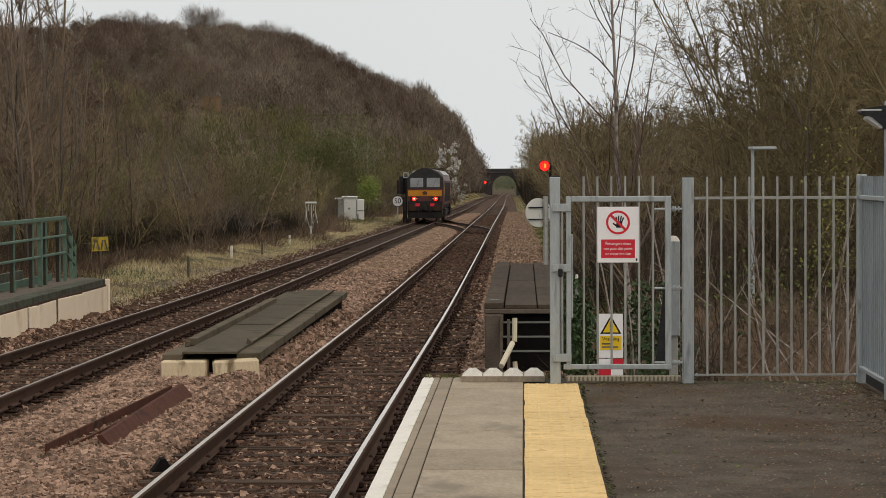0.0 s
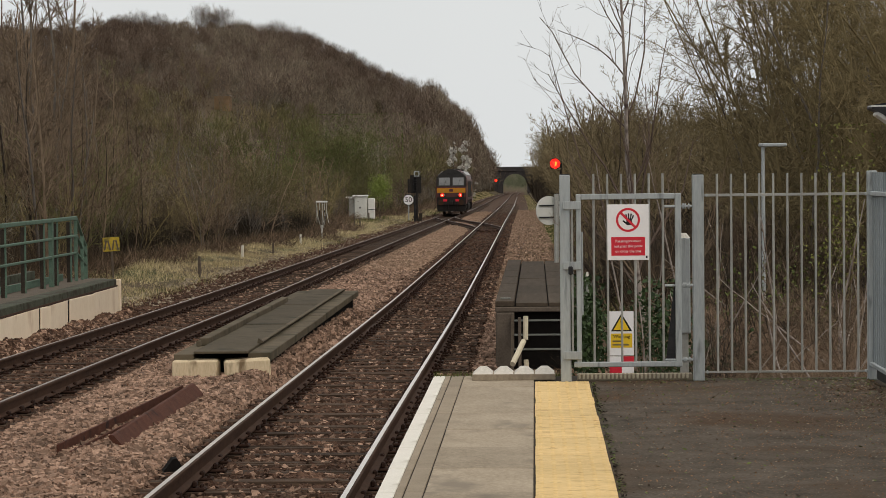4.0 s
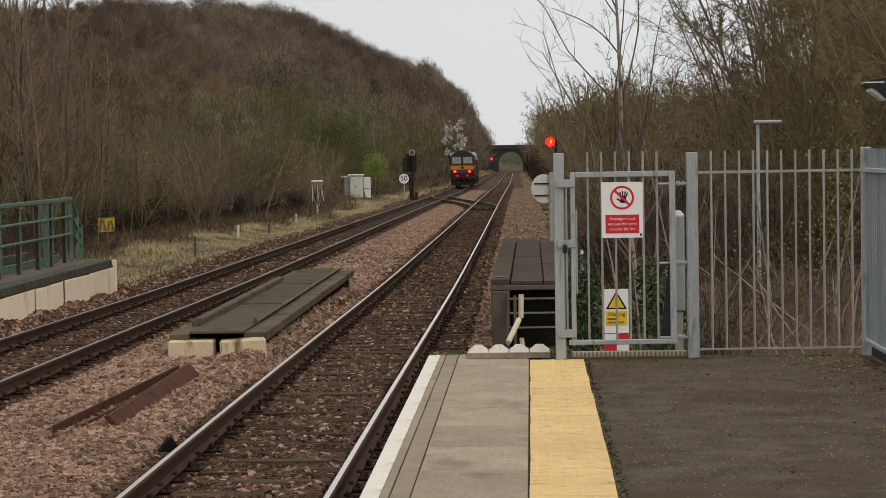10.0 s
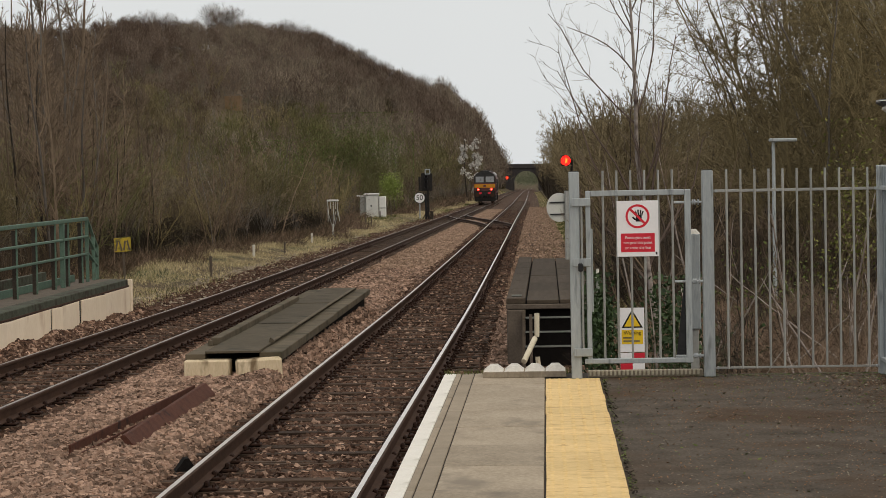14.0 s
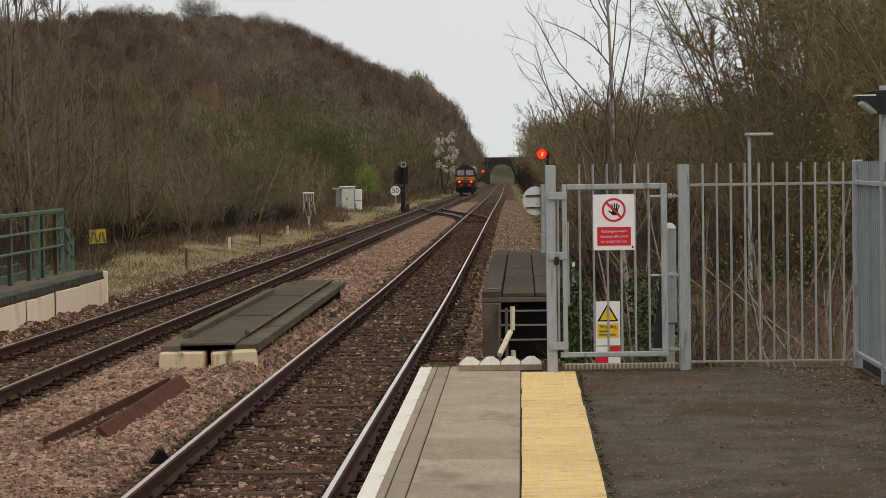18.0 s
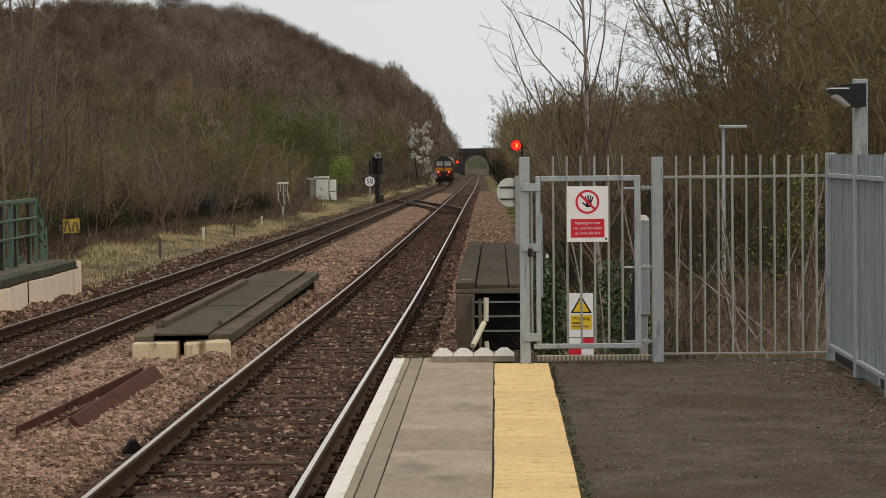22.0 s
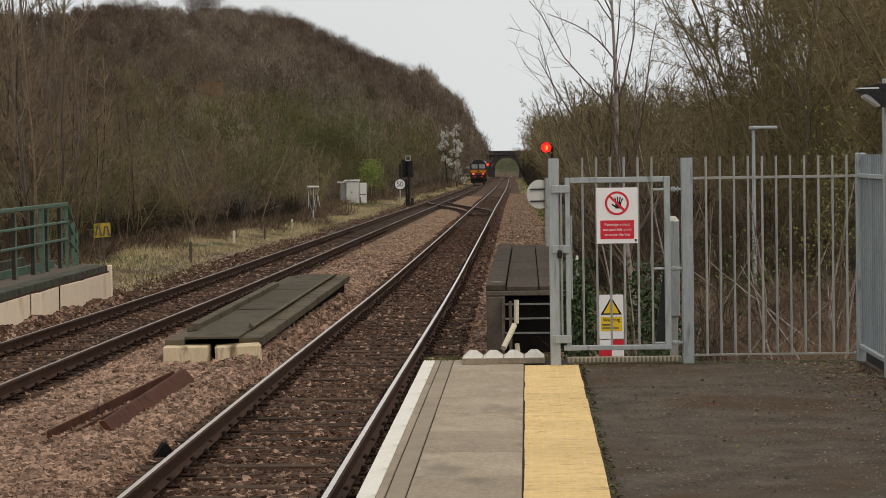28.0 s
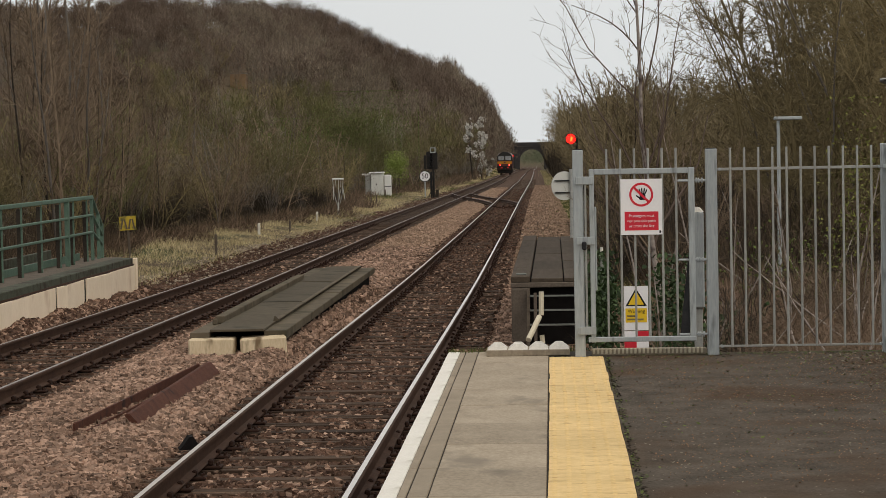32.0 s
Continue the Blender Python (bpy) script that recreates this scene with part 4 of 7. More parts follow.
def build_gate():
    root = thing("gate", (0, GATE, 0), "closed galvanised steel gate with prohibition sign", "gate")
    for x0, x1, zt in ((0.18, 0.256, 1.492), (1.132, 1.213, 1.484)):
        p = part("gate_post", bx(x0, x1, -0.04, 0.04, 0.0, zt, 0.006), M["galv"], root)
        part("cap", bx(x0 + 0.004, x1 - 0.004, -0.036, 0.036, zt, zt + 0.006, 0.002), M["dark_metal"], p)
    part("stile", bx(0.297, 0.332, -0.05, -0.01, 0.105, 1.352, 0.004), M["galv"], root)
    part("stile", bx(1.006, 1.05, -0.05, -0.01, 0.105, 1.352, 0.004), M["galv"], root)
    part("top_rail", bx(0.334, 1.004, -0.05, -0.01, 1.312, 1.352, 0.004), M["galv"], root)
    part("bottom_rail", bx(0.277, 1.052, -0.052, -0.008, 0.108, 0.143, 0.004), M["galv"], root)
    bar = None
    for i in range(6):
        x = 0.4235 + i * 0.0992
        if bar is None:
            bar = part("bar", bar_mesh(0.14, 1.495), M["galv_bar"], root)
            bar.matrix_basis = pose(x, -0.03, 0)
        else:
            again(bar, pose(x, -0.03, 0))
    for z0, z1 in ((1.243, 1.3), (0.81, 0.868), (0.163, 0.222)):
        part("latch_plate", bx(0.2, 0.333, -0.066, -0.052, z0, z1, 0.004), M["galv"], root)
    part("slam_plate", bx(0.333, 0.346, -0.045, 0.012, 0.48, 1.08, 0.003), M["galv"], root)
    part("drop_rod", rods((0.268, -0.052, 0.2), (0.268, -0.052, 1.25), 0.008, 0.008, 7), M["galv_bar"], root)
    part("padlock", bx(0.238, 0.272, -0.092, -0.068, 0.775, 0.835, 0.008), M["dark_metal"], root, "dark padlock hanging on the latch")
    for z in (1.258, 0.69, 0.155):
        h = part("hinge", rods((0.93, -0.035, z), (1.13, -0.035, z), 0.009, 0.009, 7), M["galv"], root)
        for x in (1.06, 1.075, 1.1):
            part("nut", rods((x, -0.035, z), (x + 0.01, -0.035, z), 0.02, 0.02, 6), M["galv"], h)
    part("corner_gusset", plate([(0.935, 0.15), (1.004, 0.15), (1.004, 0.75)], -0.03, -0.022), M["dark_metal"], root)
    # control box with its conduit behind the gate
    cb = thing("control_box", (1.09, GATE + 0.35, -0.3), "grey steel control box on a post behind the gate", "control box")
    part("case", bx(-0.045, 0.045, -0.05, 0.05, 0.62, 1.32, 0.008), M["galv"], cb)
    part("conduit", bx(-0.03, 0.03, -0.02, 0.02, 0.0, 0.615, 0.004), M["galv_bar"], cb)
    part("cap", rods((0.0, 0, 1.32), (0.0, 0, 1.355), 0.05, 0.02, 8), M["white_block"], cb)
    # ribbed concrete threshold under the gate
    th = thing("threshold", (0, GATE + 0.12, 0), "ribbed concrete threshold strip under the gate", "threshold")
    part("strip", bx(0.3, 1.13, -0.04, 0.06, -0.003, 0.045, 0.004), M["coping_edge"], th)
    rib = None
    for i in range(27):
        x = 0.315 + i * 0.03
        if rib is None:
            rib = part("rib", bx(-0.008, 0.008, -0.05, -0.04, 0.012, 0.05, 0.002), M["pvc"], th)
            rib.matrix_basis = pose(x, 0, 0)
        else:
            again(rib, pose(x, 0, 0))


build_gate()


def ring(r0, r1, y0, y1, n=40):
    bm = bmesh.new()
    rows = []
    for y, r in ((y0, r0), (y0, r1), (y1, r1), (y1, r0)):
        rows.append([bm.verts.new((r * math.cos(6.28319 * i / n), y, r * math.sin(6.28319 * i / n))) for i in range(n)])
    for k in range(4):
        a, b = rows[k], rows[(k + 1) % 4]
        for i in range(n):
            bm.faces.new((a[i], a[(i + 1) % n], b[(i + 1) % n], b[i]))
    bmesh.ops.recalc_face_normals(bm, faces=bm.faces)
    return bm


def build_signs():
    s = thing("prohibition_sign", (0.669, GATE - 0.052, 1.076), "white sign with red ring and red text panel on the gate", "sign")
    part("board", bx(-0.1485, 0.1485, -0.002, 0.002, -0.2, 0.2, 0.001), M["sign_white"], s)
    em = part("ring", ring(0.07, 0.086, -0.0032, -0.0022), M["sign_red"], s, "red prohibition ring")
    em.matrix_basis = pose(0, 0, 0.088)
    part("bar", bx(-0.074, 0.074, -0.0042, -0.0034, -0.0085, 0.0085, 0, pose(0, 0, 0, 0, 45, 0)), M["sign_red"], em)
    b = bmesh.new()
    box(b, -0.012, 0.03, -0.003, -0.0024, -0.04, 0.008, 0)
    for i, (dx, a, L) in enumerate(((-0.006, -14, 0.036), (0.006, -3, 0.042), (0.018, 8, 0.04), (0.029, 20, 0.032))):
        box(b, -0.0048, 0.0048, -0.003, -0.0024, 0, L, 0, pose(dx, 0, 0.004, 0, a, 0))
    box(b, -0.0055, 0.0055, -0.003, -0.0024, 0, 0.036, 0, pose(-0.008, 0, -0.03, 0, -52, 0))
    pg = part("pictogram", b, M["sign_black"], s, "black pictogram")
    pg.matrix_basis = pose(0.0, 0, 0.09)
    part("text_panel", bx(-0.121, 0.121, -0.0032, -0.0022, -0.168, -0.034, 0), M["sign_red"], s, "red panel with white words")
    for i, line in enumerate(("Passengers must", "not pass this point", "or cross the line")):
        lettering(line, 0.0275, M["sign_plastic"], s, pose(0, -0.0042, -0.064 - i * 0.0365, 90, 0, 0))
    part("maker_mark", bx(0.126, 0.138, -0.0032, -0.0024, -0.188, -0.17, 0), M["sign_black"], s)
    # low warning sign on its stake behind the gate
    w = thing("warning_sign", (0.708, 19.6, -0.28), "yellow warning triangle sign above red and white checks", "sign")
    part("board", bx(-0.1, 0.1, -0.003, 0.003, 0.27, 0.635, 0.001), M["sign_white"], w)
    tri = part("triangle", plate([(-0.088, 0.47), (0.088, 0.47), (0.0, 0.62)], -0.005, -0.0035), M["sign_black"], w, "black-edged triangle")
    part("field", plate([(-0.066, 0.481), (0.066, 0.481), (0.0, 0.597)], -0.0065, -0.0055), M["sign_yellow"], tri)
    b = bx(-0.007, 0.007, -0.008, -0.007, 0.522, 0.57, 0)
    box(b, -0.007, 0.007, -0.008, -0.007, 0.495, 0.51, 0)
    part("exclamation_mark", b, M["sign_black"], tri)
    yp = part("text_panel", bx(-0.088, 0.088, -0.005, -0.0035, 0.335, 0.452, 0), M["sign_yellow"], w, "yellow text panel")
    lettering("Warning", 0.04, M["sign_black"], yp, pose(0, -0.0065, 0.427, 90, 0, 0))
    for z, x1 in ((0.388, 0.01), (0.36, 0.06)):
        part("text_bar", bx(-0.075, x1, -0.0065, -0.0055, z - 0.007, z + 0.007, 0), M["twig_olive"], yp)
    for i in range(2):
        for j in range(2):
            red = (i + j) % 2 == 0
            part("check", bx(-0.1 + 0.1 * i, 0.1 * i, -0.004, 0.003, 0.095 + 0.085 * j, 0.177 + 0.085 * j, 0.001), M["sign_red"] if red else M["sign_white"], w)
    part("stake", bx(-0.02, 0.02, 0.005, 0.03, -0.15, 0.6), M["galv_bar"], w)


build_signs()


def build_ridge_block():
    """White pyramid-topped blocks that keep feet off the platform's end."""
    root = thing("pyramid_block", (-0.462, END - 0.42, 0.0), "white-painted pyramid-topped deterrent block at the platform end", "deterrent block")
    part("base", bx(-0.004, 0.604, -0.004, 0.304, 0.0, 0.045, 0.004), M["coping"], root, "bare grey concrete base")
    first = None
    for i in range(4):
        for j in range(2):
            bm = bmesh.new()
            c = [bm.verts.new((x, y, 0.045)) for x, y in ((0.004, 0.004), (0.146, 0.004), (0.146, 0.146), (0.004, 0.146))]
            d = [bm.verts.new((x, y, 0.085)) for x, y in ((0.05, 0.055), (0.1, 0.055), (0.1, 0.095), (0.05, 0.095))]
            bm.faces.new(d)
            for k in range(4):
                bm.faces.new((c[k], c[(k + 1) % 4], d[(k + 1) % 4], d[k]))
            if first is None:
                first = part("pyramid", bm, M["white_block"], root)
            else:
                bm.free()
                again(first, pose(i * 0.15, j * 0.15, 0))


build_ridge_block()


# ---- the underbridge: middle girder cover, parapet walkway, wooden walkway with steps ----
def build_girder_cover():
    root = thing("girder_cover", (-4.0, 30.0, -0.98), "dark steel girder cover between the tracks on cream concrete blocks", "girder cover")
    L, N = 17.2, 6
    slope = float(rail_z(47) - rail_z(30)) / 17 * 0.35
    tilt = pose(0, 0, 0, math.degrees(math.atan(slope)), 0, 0.45)
    def at(b):
        bmesh.ops.transform(b, matrix=tilt, verts=b.verts)
        return b
    for i in range(N):
        y0, y1 = i * L / N, (i + 1) * L / N
        part("plate", at(bx(-0.36, 0.33, y0 + 0.01, y1 - 0.01, 0.212 - 0.008 * (i % 2), 0.242 - 0.008 * (i % 2), 0.004)), M["deck_plate"], root)
        part("edge_board", at(bx(0.31, 0.6, y0 + (0.0 if i else 0.2), y1 - 0.004, 0.09, 0.208 - 0.004 * (i % 3), 0.008)), M["deck_side"], root)
        part("edge_board", at(bx(-0.62, -0.365, y0 + (0 if i else 0.05), y1 - 0.012, 0.12, 0.205, 0.008)), M["deck_side"], root)
    part("angle", at(bx(-0.5, -0.37, 1.6, 12.6, 0.205, 0.31, 0.01)), M["deck_side"], root, "raised steel angle")
    part("angle", at(bx(0.3, 0.36, 1.6, 16.6, 0.242, 0.262, 0.006)), M["deck_side"], root)
    part("lug", at(plate([(0.29, 0.24), (0.37, 0.24), (0.37, 0.26), (0.31, 0.31)], 1.5, 1.58)), M["deck_plate"], root)
    # black core added for the shade in the gap below the plates
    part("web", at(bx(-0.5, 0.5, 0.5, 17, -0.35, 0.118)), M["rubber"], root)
    part("end_block", bx(-0.62, -0.05, -0.12, 0.28, -0.3, 0.135, 0.02), M["deck_block"], root, "stained cream concrete block")
    part("end_block", bx(0.03, 0.62, -0.05, 0.35, -0.3, 0.125, 0.03, pose(0, 0, 0, 0, -2.5, 8)), M["deck_block"], root, "stained cream concrete block")
    part("lug", at(bx(-0.52, -0.46, 1.45, 1.55, 0.205, 0.28, 0.01)), M["deck_side"], root)


build_girder_cover()


def set_back(root):
    """Moves the bridge's far side outwards, clear of the sleeper ends, and enlarges it by as much."""
    eye = Matrix.Translation((0.016, 0, 1.53))
    root.matrix_basis = eye @ Matrix.Scale(1.036, 4) @ eye.inverted() @ root.matrix_basis


def build_parapet():
    root = thing("parapet_walkway", (-7.95, 0, 0), "cream panelled bridge parapet with green steel walkway edge", "bridge parapet", "", "structure")
    for a, b, t, out in ((26, 31, 0, 0), (31.02, 34.4, 0, 0.01), (34.43, 37.53, 0.4, 0), (37.6, 38.36, -1.2, 0.02), (38.44, 39.86, 0.8, 0.0), (39.98, 42.18, -0.6, 0.02), (42.22, 44.74, 0, 0)):
        p = part("panel", bx(-0.03, 0.03, -(b - a) / 2, (b - a) / 2, -0.47, 0.52, 0.008), M["panel"], root)
        p.matrix_basis = pose(out, (a + b) / 2, -1.122, t, 0, 0)
    # solid black strips in the gaps, standing in for the shade between panels
    for a, b in ((37.52, 37.61), (38.35, 38.45), (39.85, 39.99), (42.17, 42.23)):
        part("open_joint", bx(-0.03, 0.024, a, b, -1.55, -0.605), M["rubber"], root, "black strip painting the shade in the gap between panels")
    # black box added behind the panels to keep their gaps dark
    part("backing", bx(-0.2, -0.08, 26, 44.7, -1.6, -0.6), M["loco_black"], root)
    part("end_post", bx(-0.09, 0.05, 44.78, 44.95, -1.6, -0.47, 0.01), M["panel"], root, "pale upright end post")
    part("edge_beam", bx(-0.32, 0.0, 26, 44.7, -0.585, -0.455, 0.01), M["green_dark"], root, "weathered green steel edge beam")
    part("drip", bx(0.0, 0.025, 26, 44.7, -0.6, -0.565, 0.004), M["rail_side"], root)
    part("deck", bx(-1.7, -0.32, 26, 45.4, -0.545, -0.47, 0.006), M["old_wood"], root, "grey-brown walkway deck")
    set_back(root)
    part("far_beam", bx(-1.75, -1.66, 26, 45.2, -0.47, -0.31, 0.006), M["green_dark"], root)


build_parapet()


def build_parapet_railing():
    root = thing("green_railing", (-8.62, 0, -0.47), "green-painted steel handrail on the bridge walkway", "railing")
    y1 = 44.25
    for z, h in ((1.2, 0.05), (0.862, 0.03), (0.54, 0.03)):
        part("rail", bx(-0.03, 0.03, 26, y1, z - h, z + h * 0.4, 0.008), M["green_steel"], root)
        part("sloping_rail", rods((0, y1, z), (0, y1 + 0.95, z * 0.55 - 0.04), 0.03, 0.03, 6), M["green_steel"], root)
    post = None
    for y in (29.0, 30.5, 32.0, 33.6, 35.3, 36.9, 38.3, 39.8, 41.35, 42.5, 43.75):
        if post is None:
            post = part("post", bx(-0.014, 0.014, -0.014, 0.014, 0, 1.17, 0.004), M["green_steel"], root)
            # the web's shade is put into its colour, darker than the green face
            web = part("web", bx(-0.08, -0.016, -0.01, 0.01, 0.0, 1.12, 0.003), M["bark_dark"], post, "post web in a dark colour that stands for its shade")
            post.matrix_basis = pose(0, y, 0)
        else:
            again(web, pose(0, 0, 0), again(post, pose(0, y, 0)))
    part("end_post", bx(-0.03, 0.03, y1 - 0.05, y1, 0, 1.2, 0.006), M["green_steel"], root)
    part("end_post", bx(-0.03, 0.03, y1 + 0.9, y1 + 0.96, 0, 0.66, 0.006), M["green_steel"], root)
    part("end_post", bx(-0.03, 0.03, y1 + 0.55, y1 + 0.61, 0, 0.86, 0.006), M["green_steel"], root)
    part("splice_post", bx(-0.04, 0.04, 41.9, 42.0, 0, 1.2, 0.006), M["green_steel"], root)
    set_back(root)
    part("toe_board", bx(-0.32, -0.29, 26, y1 + 0.2, 0.0, 0.13, 0.004), M["green_steel"], root)


build_parapet_railing()


def build_wood_walkway():
    root = thing("wooden_walkway", (0, 31.9, -0.26), "weathered wooden walkway with steps beside the track", "walkway")
    slope = math.degrees(math.atan(-0.001))
    def at(b):
        bmesh.ops.transform(b, matrix=pose(0, 0, 0, slope, 0, 0), verts=b.verts)
        return b
    r = random.Random(6)
    y = 0.0
    while y < 15:
        d = 2.5
        part("plank", at(bx(-0.545, -0.29, y + 0.01, y + d - 0.01, -0.05, 0.03, 0.008)), M["plank"], root)
        part("plank", at(bx(-0.27, 0.16, y + 0.01, y + d - 0.01, -0.05, 0.0 + r.uniform(-0.004, 0.004), 0.006)), M["plank"], root)
        part("plank", at(bx(0.175, 0.62, y + 0.01, y + d - 0.01, -0.05, 0.0 + r.uniform(-0.004, 0.004), 0.006)), M["plank"], root)
        y += d
    # black sheet added below the planks in place of shade
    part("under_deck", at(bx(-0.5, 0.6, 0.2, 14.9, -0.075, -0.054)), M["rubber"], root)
    part("bearer", at(bx(-0.55, 0.62, -0.02, 0.1, -0.12, -0.052, 0.01)), M["old_wood"], root)
    part("side_beam", at(bx(-0.5, -0.36, 0.2, 15, -0.9, -0.054)), M["plank"], root)
    part("corner_post", bx(-0.54, -0.3, -0.07, 0.12, -0.85, -0.125, 0.012), M["old_wood"], root, "weathered grey timber post")
    part("flap", at(bx(-0.48, -0.34, 0.4, 0.52, 0.032, 0.05, 0.006)), M["nosing"], root, "pale metal fixing")
    for i in range(3):
        z = 0.165 - 0.172 * (i + 1)
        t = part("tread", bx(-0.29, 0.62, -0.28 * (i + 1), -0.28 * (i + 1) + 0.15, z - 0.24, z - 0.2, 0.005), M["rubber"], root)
        part("nosing", bx(-0.29, 0.62, -0.28 * (i + 1) - 0.012, -0.28 * (i + 1) - 0.001, z - 0.222, z - 0.199, 0.003), M["nosing"], t, "pale step nosing")
    part("stringer", plate([(-1.2, -0.85), (-1.05, -0.85), (0.1, -0.2), (0.1, -0.05)], -0.02, 0.02), M["plank"], root).matrix_basis = pose(-0.31, 0, 0, 0, 0, 90)
    # black board added to give the dark of the open steps' gaps
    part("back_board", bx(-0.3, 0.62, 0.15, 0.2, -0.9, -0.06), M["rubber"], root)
    pipe = thing("broken_pipe", (-0.13, 29.9, -0.98), "broken cream drainpipe leaning by the steps", "pipe")
    part("upper_pipe", rods((-0.005, 0.55, 0.33), (0.0, 0.6, 0.63), 0.033, 0.033, 10), M["pvc"], pipe)
    part("lower_pipe", rods((-0.17, 0.0, 0.06), (-0.03, 0.4, 0.32), 0.036, 0.036, 10), M["pvc"], pipe)
    part("stub", rods((0.01, 0.2, 0.0), (0.0, 0.2, 0.1), 0.03, 0.03, 8), M["pvc"], pipe)
    part("bracket", bx(-0.1, -0.06, 0.5, 0.54, -0.05, 0.62, 0.005), M["old_wood"], pipe)


build_wood_walkway()


def build_scrap():
    """Rusted steel channels left on the ballast, and a rubber block."""
    def trough(w, h, t, L):
        b = bx(-w / 2, w / 2, 0, L, 0, t, 0.003)
        box(b, -w / 2, -w / 2 + t, 0, L, t, h, 0.003)
        box(b, w / 2 - t, w / 2, 0, L, t, h * 0.55, 0.003)
        return b
    z = lambda y: float(rail_z(y)) - 0.1
    a = thing("rusted_channel", (-4.27, 21.2, z(21.2)), "long rusted steel channel lying on the ballast", "steel channel", "scrap steel", "", -2.5)
    part("channel", trough(0.13, 0.145, 0.02, 5.9), M["rusty"], a)
    part("end_piece", trough(0.09, 0.07, 0.02, 0.4), M["rusty"], a).matrix_basis = pose(-0.06, -0.42, 0.0, 0, 0, -8)
    b = thing("rusted_channel", (-3.93, 22.0, z(22)), "rusted ribbed steel channel lying beside another", "steel channel", "scrap steel", "", 0.2)
    part("channel", plate([(0.08, 0.0), (0.07, 0.025), (-0.03, 0.14), (-0.06, 0.145), (-0.08, 0.125), (0.02, 0.0)], 0, 5.4), M["rusty"], b)
    for i in range(15):
        part("rib", bx(-0.01, 0.01, 0, 0.03, 0, 0.12, 0.003, pose(0.035, 0.2 + i * 0.34, 0.0, 0, -38, 0)), M["rusty"], b)
    k = thing("rubber_block", (-3.17, 20.55, z(20.5) - 0.02), "black rubber wedge lying by the rail", "rubber block", "", "", 15)
    part("wedge", plate([(-0.1, 0), (0.09, 0), (0.02, 0.115), (-0.015, 0.11)], -0.08, 0.09), M["rubber"], k)


build_scrap()


# ---- the overbridge far down the line ----
def build_overbridge():
    Y, cx, z0 = 870.0, -7.3, float(rail_z(870)) - 0.3
    root = thing("overbridge", (cx, Y, z0), "dark brick arched road bridge over the railway", "bridge")
    half, spring, rise, top = 4.4, 3.0, 4.2, 8.7
    n = 24
    arch = [(half * math.cos(math.pi * i / n), spring + rise * math.sin(math.pi * i / n)) for i in range(n + 1)]
    bm = bmesh.new()
    def wall(y):
        return [bm.verts.new((x, y, z)) for x, z in arch]
    f0, f1 = wall(-4), wall(4)
    t0 = [bm.verts.new((x if abs(x) < half * 0.999 else math.copysign(half, x), -4, top)) for x, _ in arch]
    t1 = [bm.verts.new((x if abs(x) < half * 0.999 else math.copysign(half, x), 4, top)) for x, _ in arch]
    for i in range(n):
        bm.faces.new((f0[i], f0[i + 1], t0[i + 1], t0[i]))
        bm.faces.new((f1[i], f1[i + 1], t1[i + 1], t1[i]))
        bm.faces.new((f0[i], f0[i + 1], f1[i + 1], f1[i]))
        bm.faces.new((t0[i], t0[i + 1], t1[i + 1], t1[i]))
    box(bm, half, 34, -4, 4, -3, top)
    box(bm, -34, -half, -4, 4, -3, top)
    part("wall", bm, M["bridge_brick"], root)
    part("parapet", bx(-34, 34, -4.25, -3.8, top - 0.15, top + 1.1, 0.03), M["bridge_brick"], root)
    part("parapet", bx(-34, 34, 3.8, 4.25, top - 0.15, top + 1.1, 0.03), M["bridge_brick"], root)
    part("string_course", bx(-34, 34, -4.35, -4.0, top - 0.5, top - 0.2, 0.03), M["bridge_brick"], root)
    for i in range(n):
        a0, a1 = math.pi * i / n, math.pi * (i + 0.9) / n
        pts = [(r * math.cos(a) * half, spring + rise * math.sin(a) * r) for r, a in ((1.0, a0), (1.14, a0), (1.14, a1), (1.0, a1))]
        part("voussoir", plate(pts, -4.15, -3.99), M["bridge_brick"], root)


build_overbridge()


# ---- signals, signs and boxes beside the line ----
def ground_at(x, y):
    return float(ground_z(x, y))


def build_red_signal(x, y, z, label, s=1.0):
    g = float(rail_z(y)) - 0.25
    root = thing("signal", (x, y, g), label, "signal", "red signals")
    h = z - g
    part("post", rods((0.2 * s, 0.1, -0.3), (0.2 * s, 0.1, h + 0.1), 0.05, 0.045, 10), M["loco_black"], root)
    head = part("head", bx(-0.165 * s, 0.165 * s, -0.05, 0.2, h - 0.18 * s, h + 0.18 * s, 0.05), M["loco_black"], root, "black signal head")
    b = rods((0, -0.09, h), (0, -0.05, h), 0.17 * s, 0.17 * s, 20)
    part("aspect", b, M["signal_red"], head, "lit red aspect")
    part("aspect_core", plate([(-0.03 * s, h - 0.09 * s), (0.05 * s, h - 0.07 * s), (0.06 * s, h + 0.06 * s), (0.0, h + 0.09 * s)], -0.1, -0.092), M["signal_core"], head)
    hood = ring(0.172 * s, 0.182 * s, -0.2, -0.05, 20)
    part("hood", hood, M["loco_black"], head).matrix_basis = pose(0, 0, h)
    return root


build_red_signal(0.68, 80.0, 1.73, "signal post with a lit red aspect beside the track")
build_red_signal(-11.2, 680.0, -1.42, "distant signal post with a lit red aspect", 2.2)


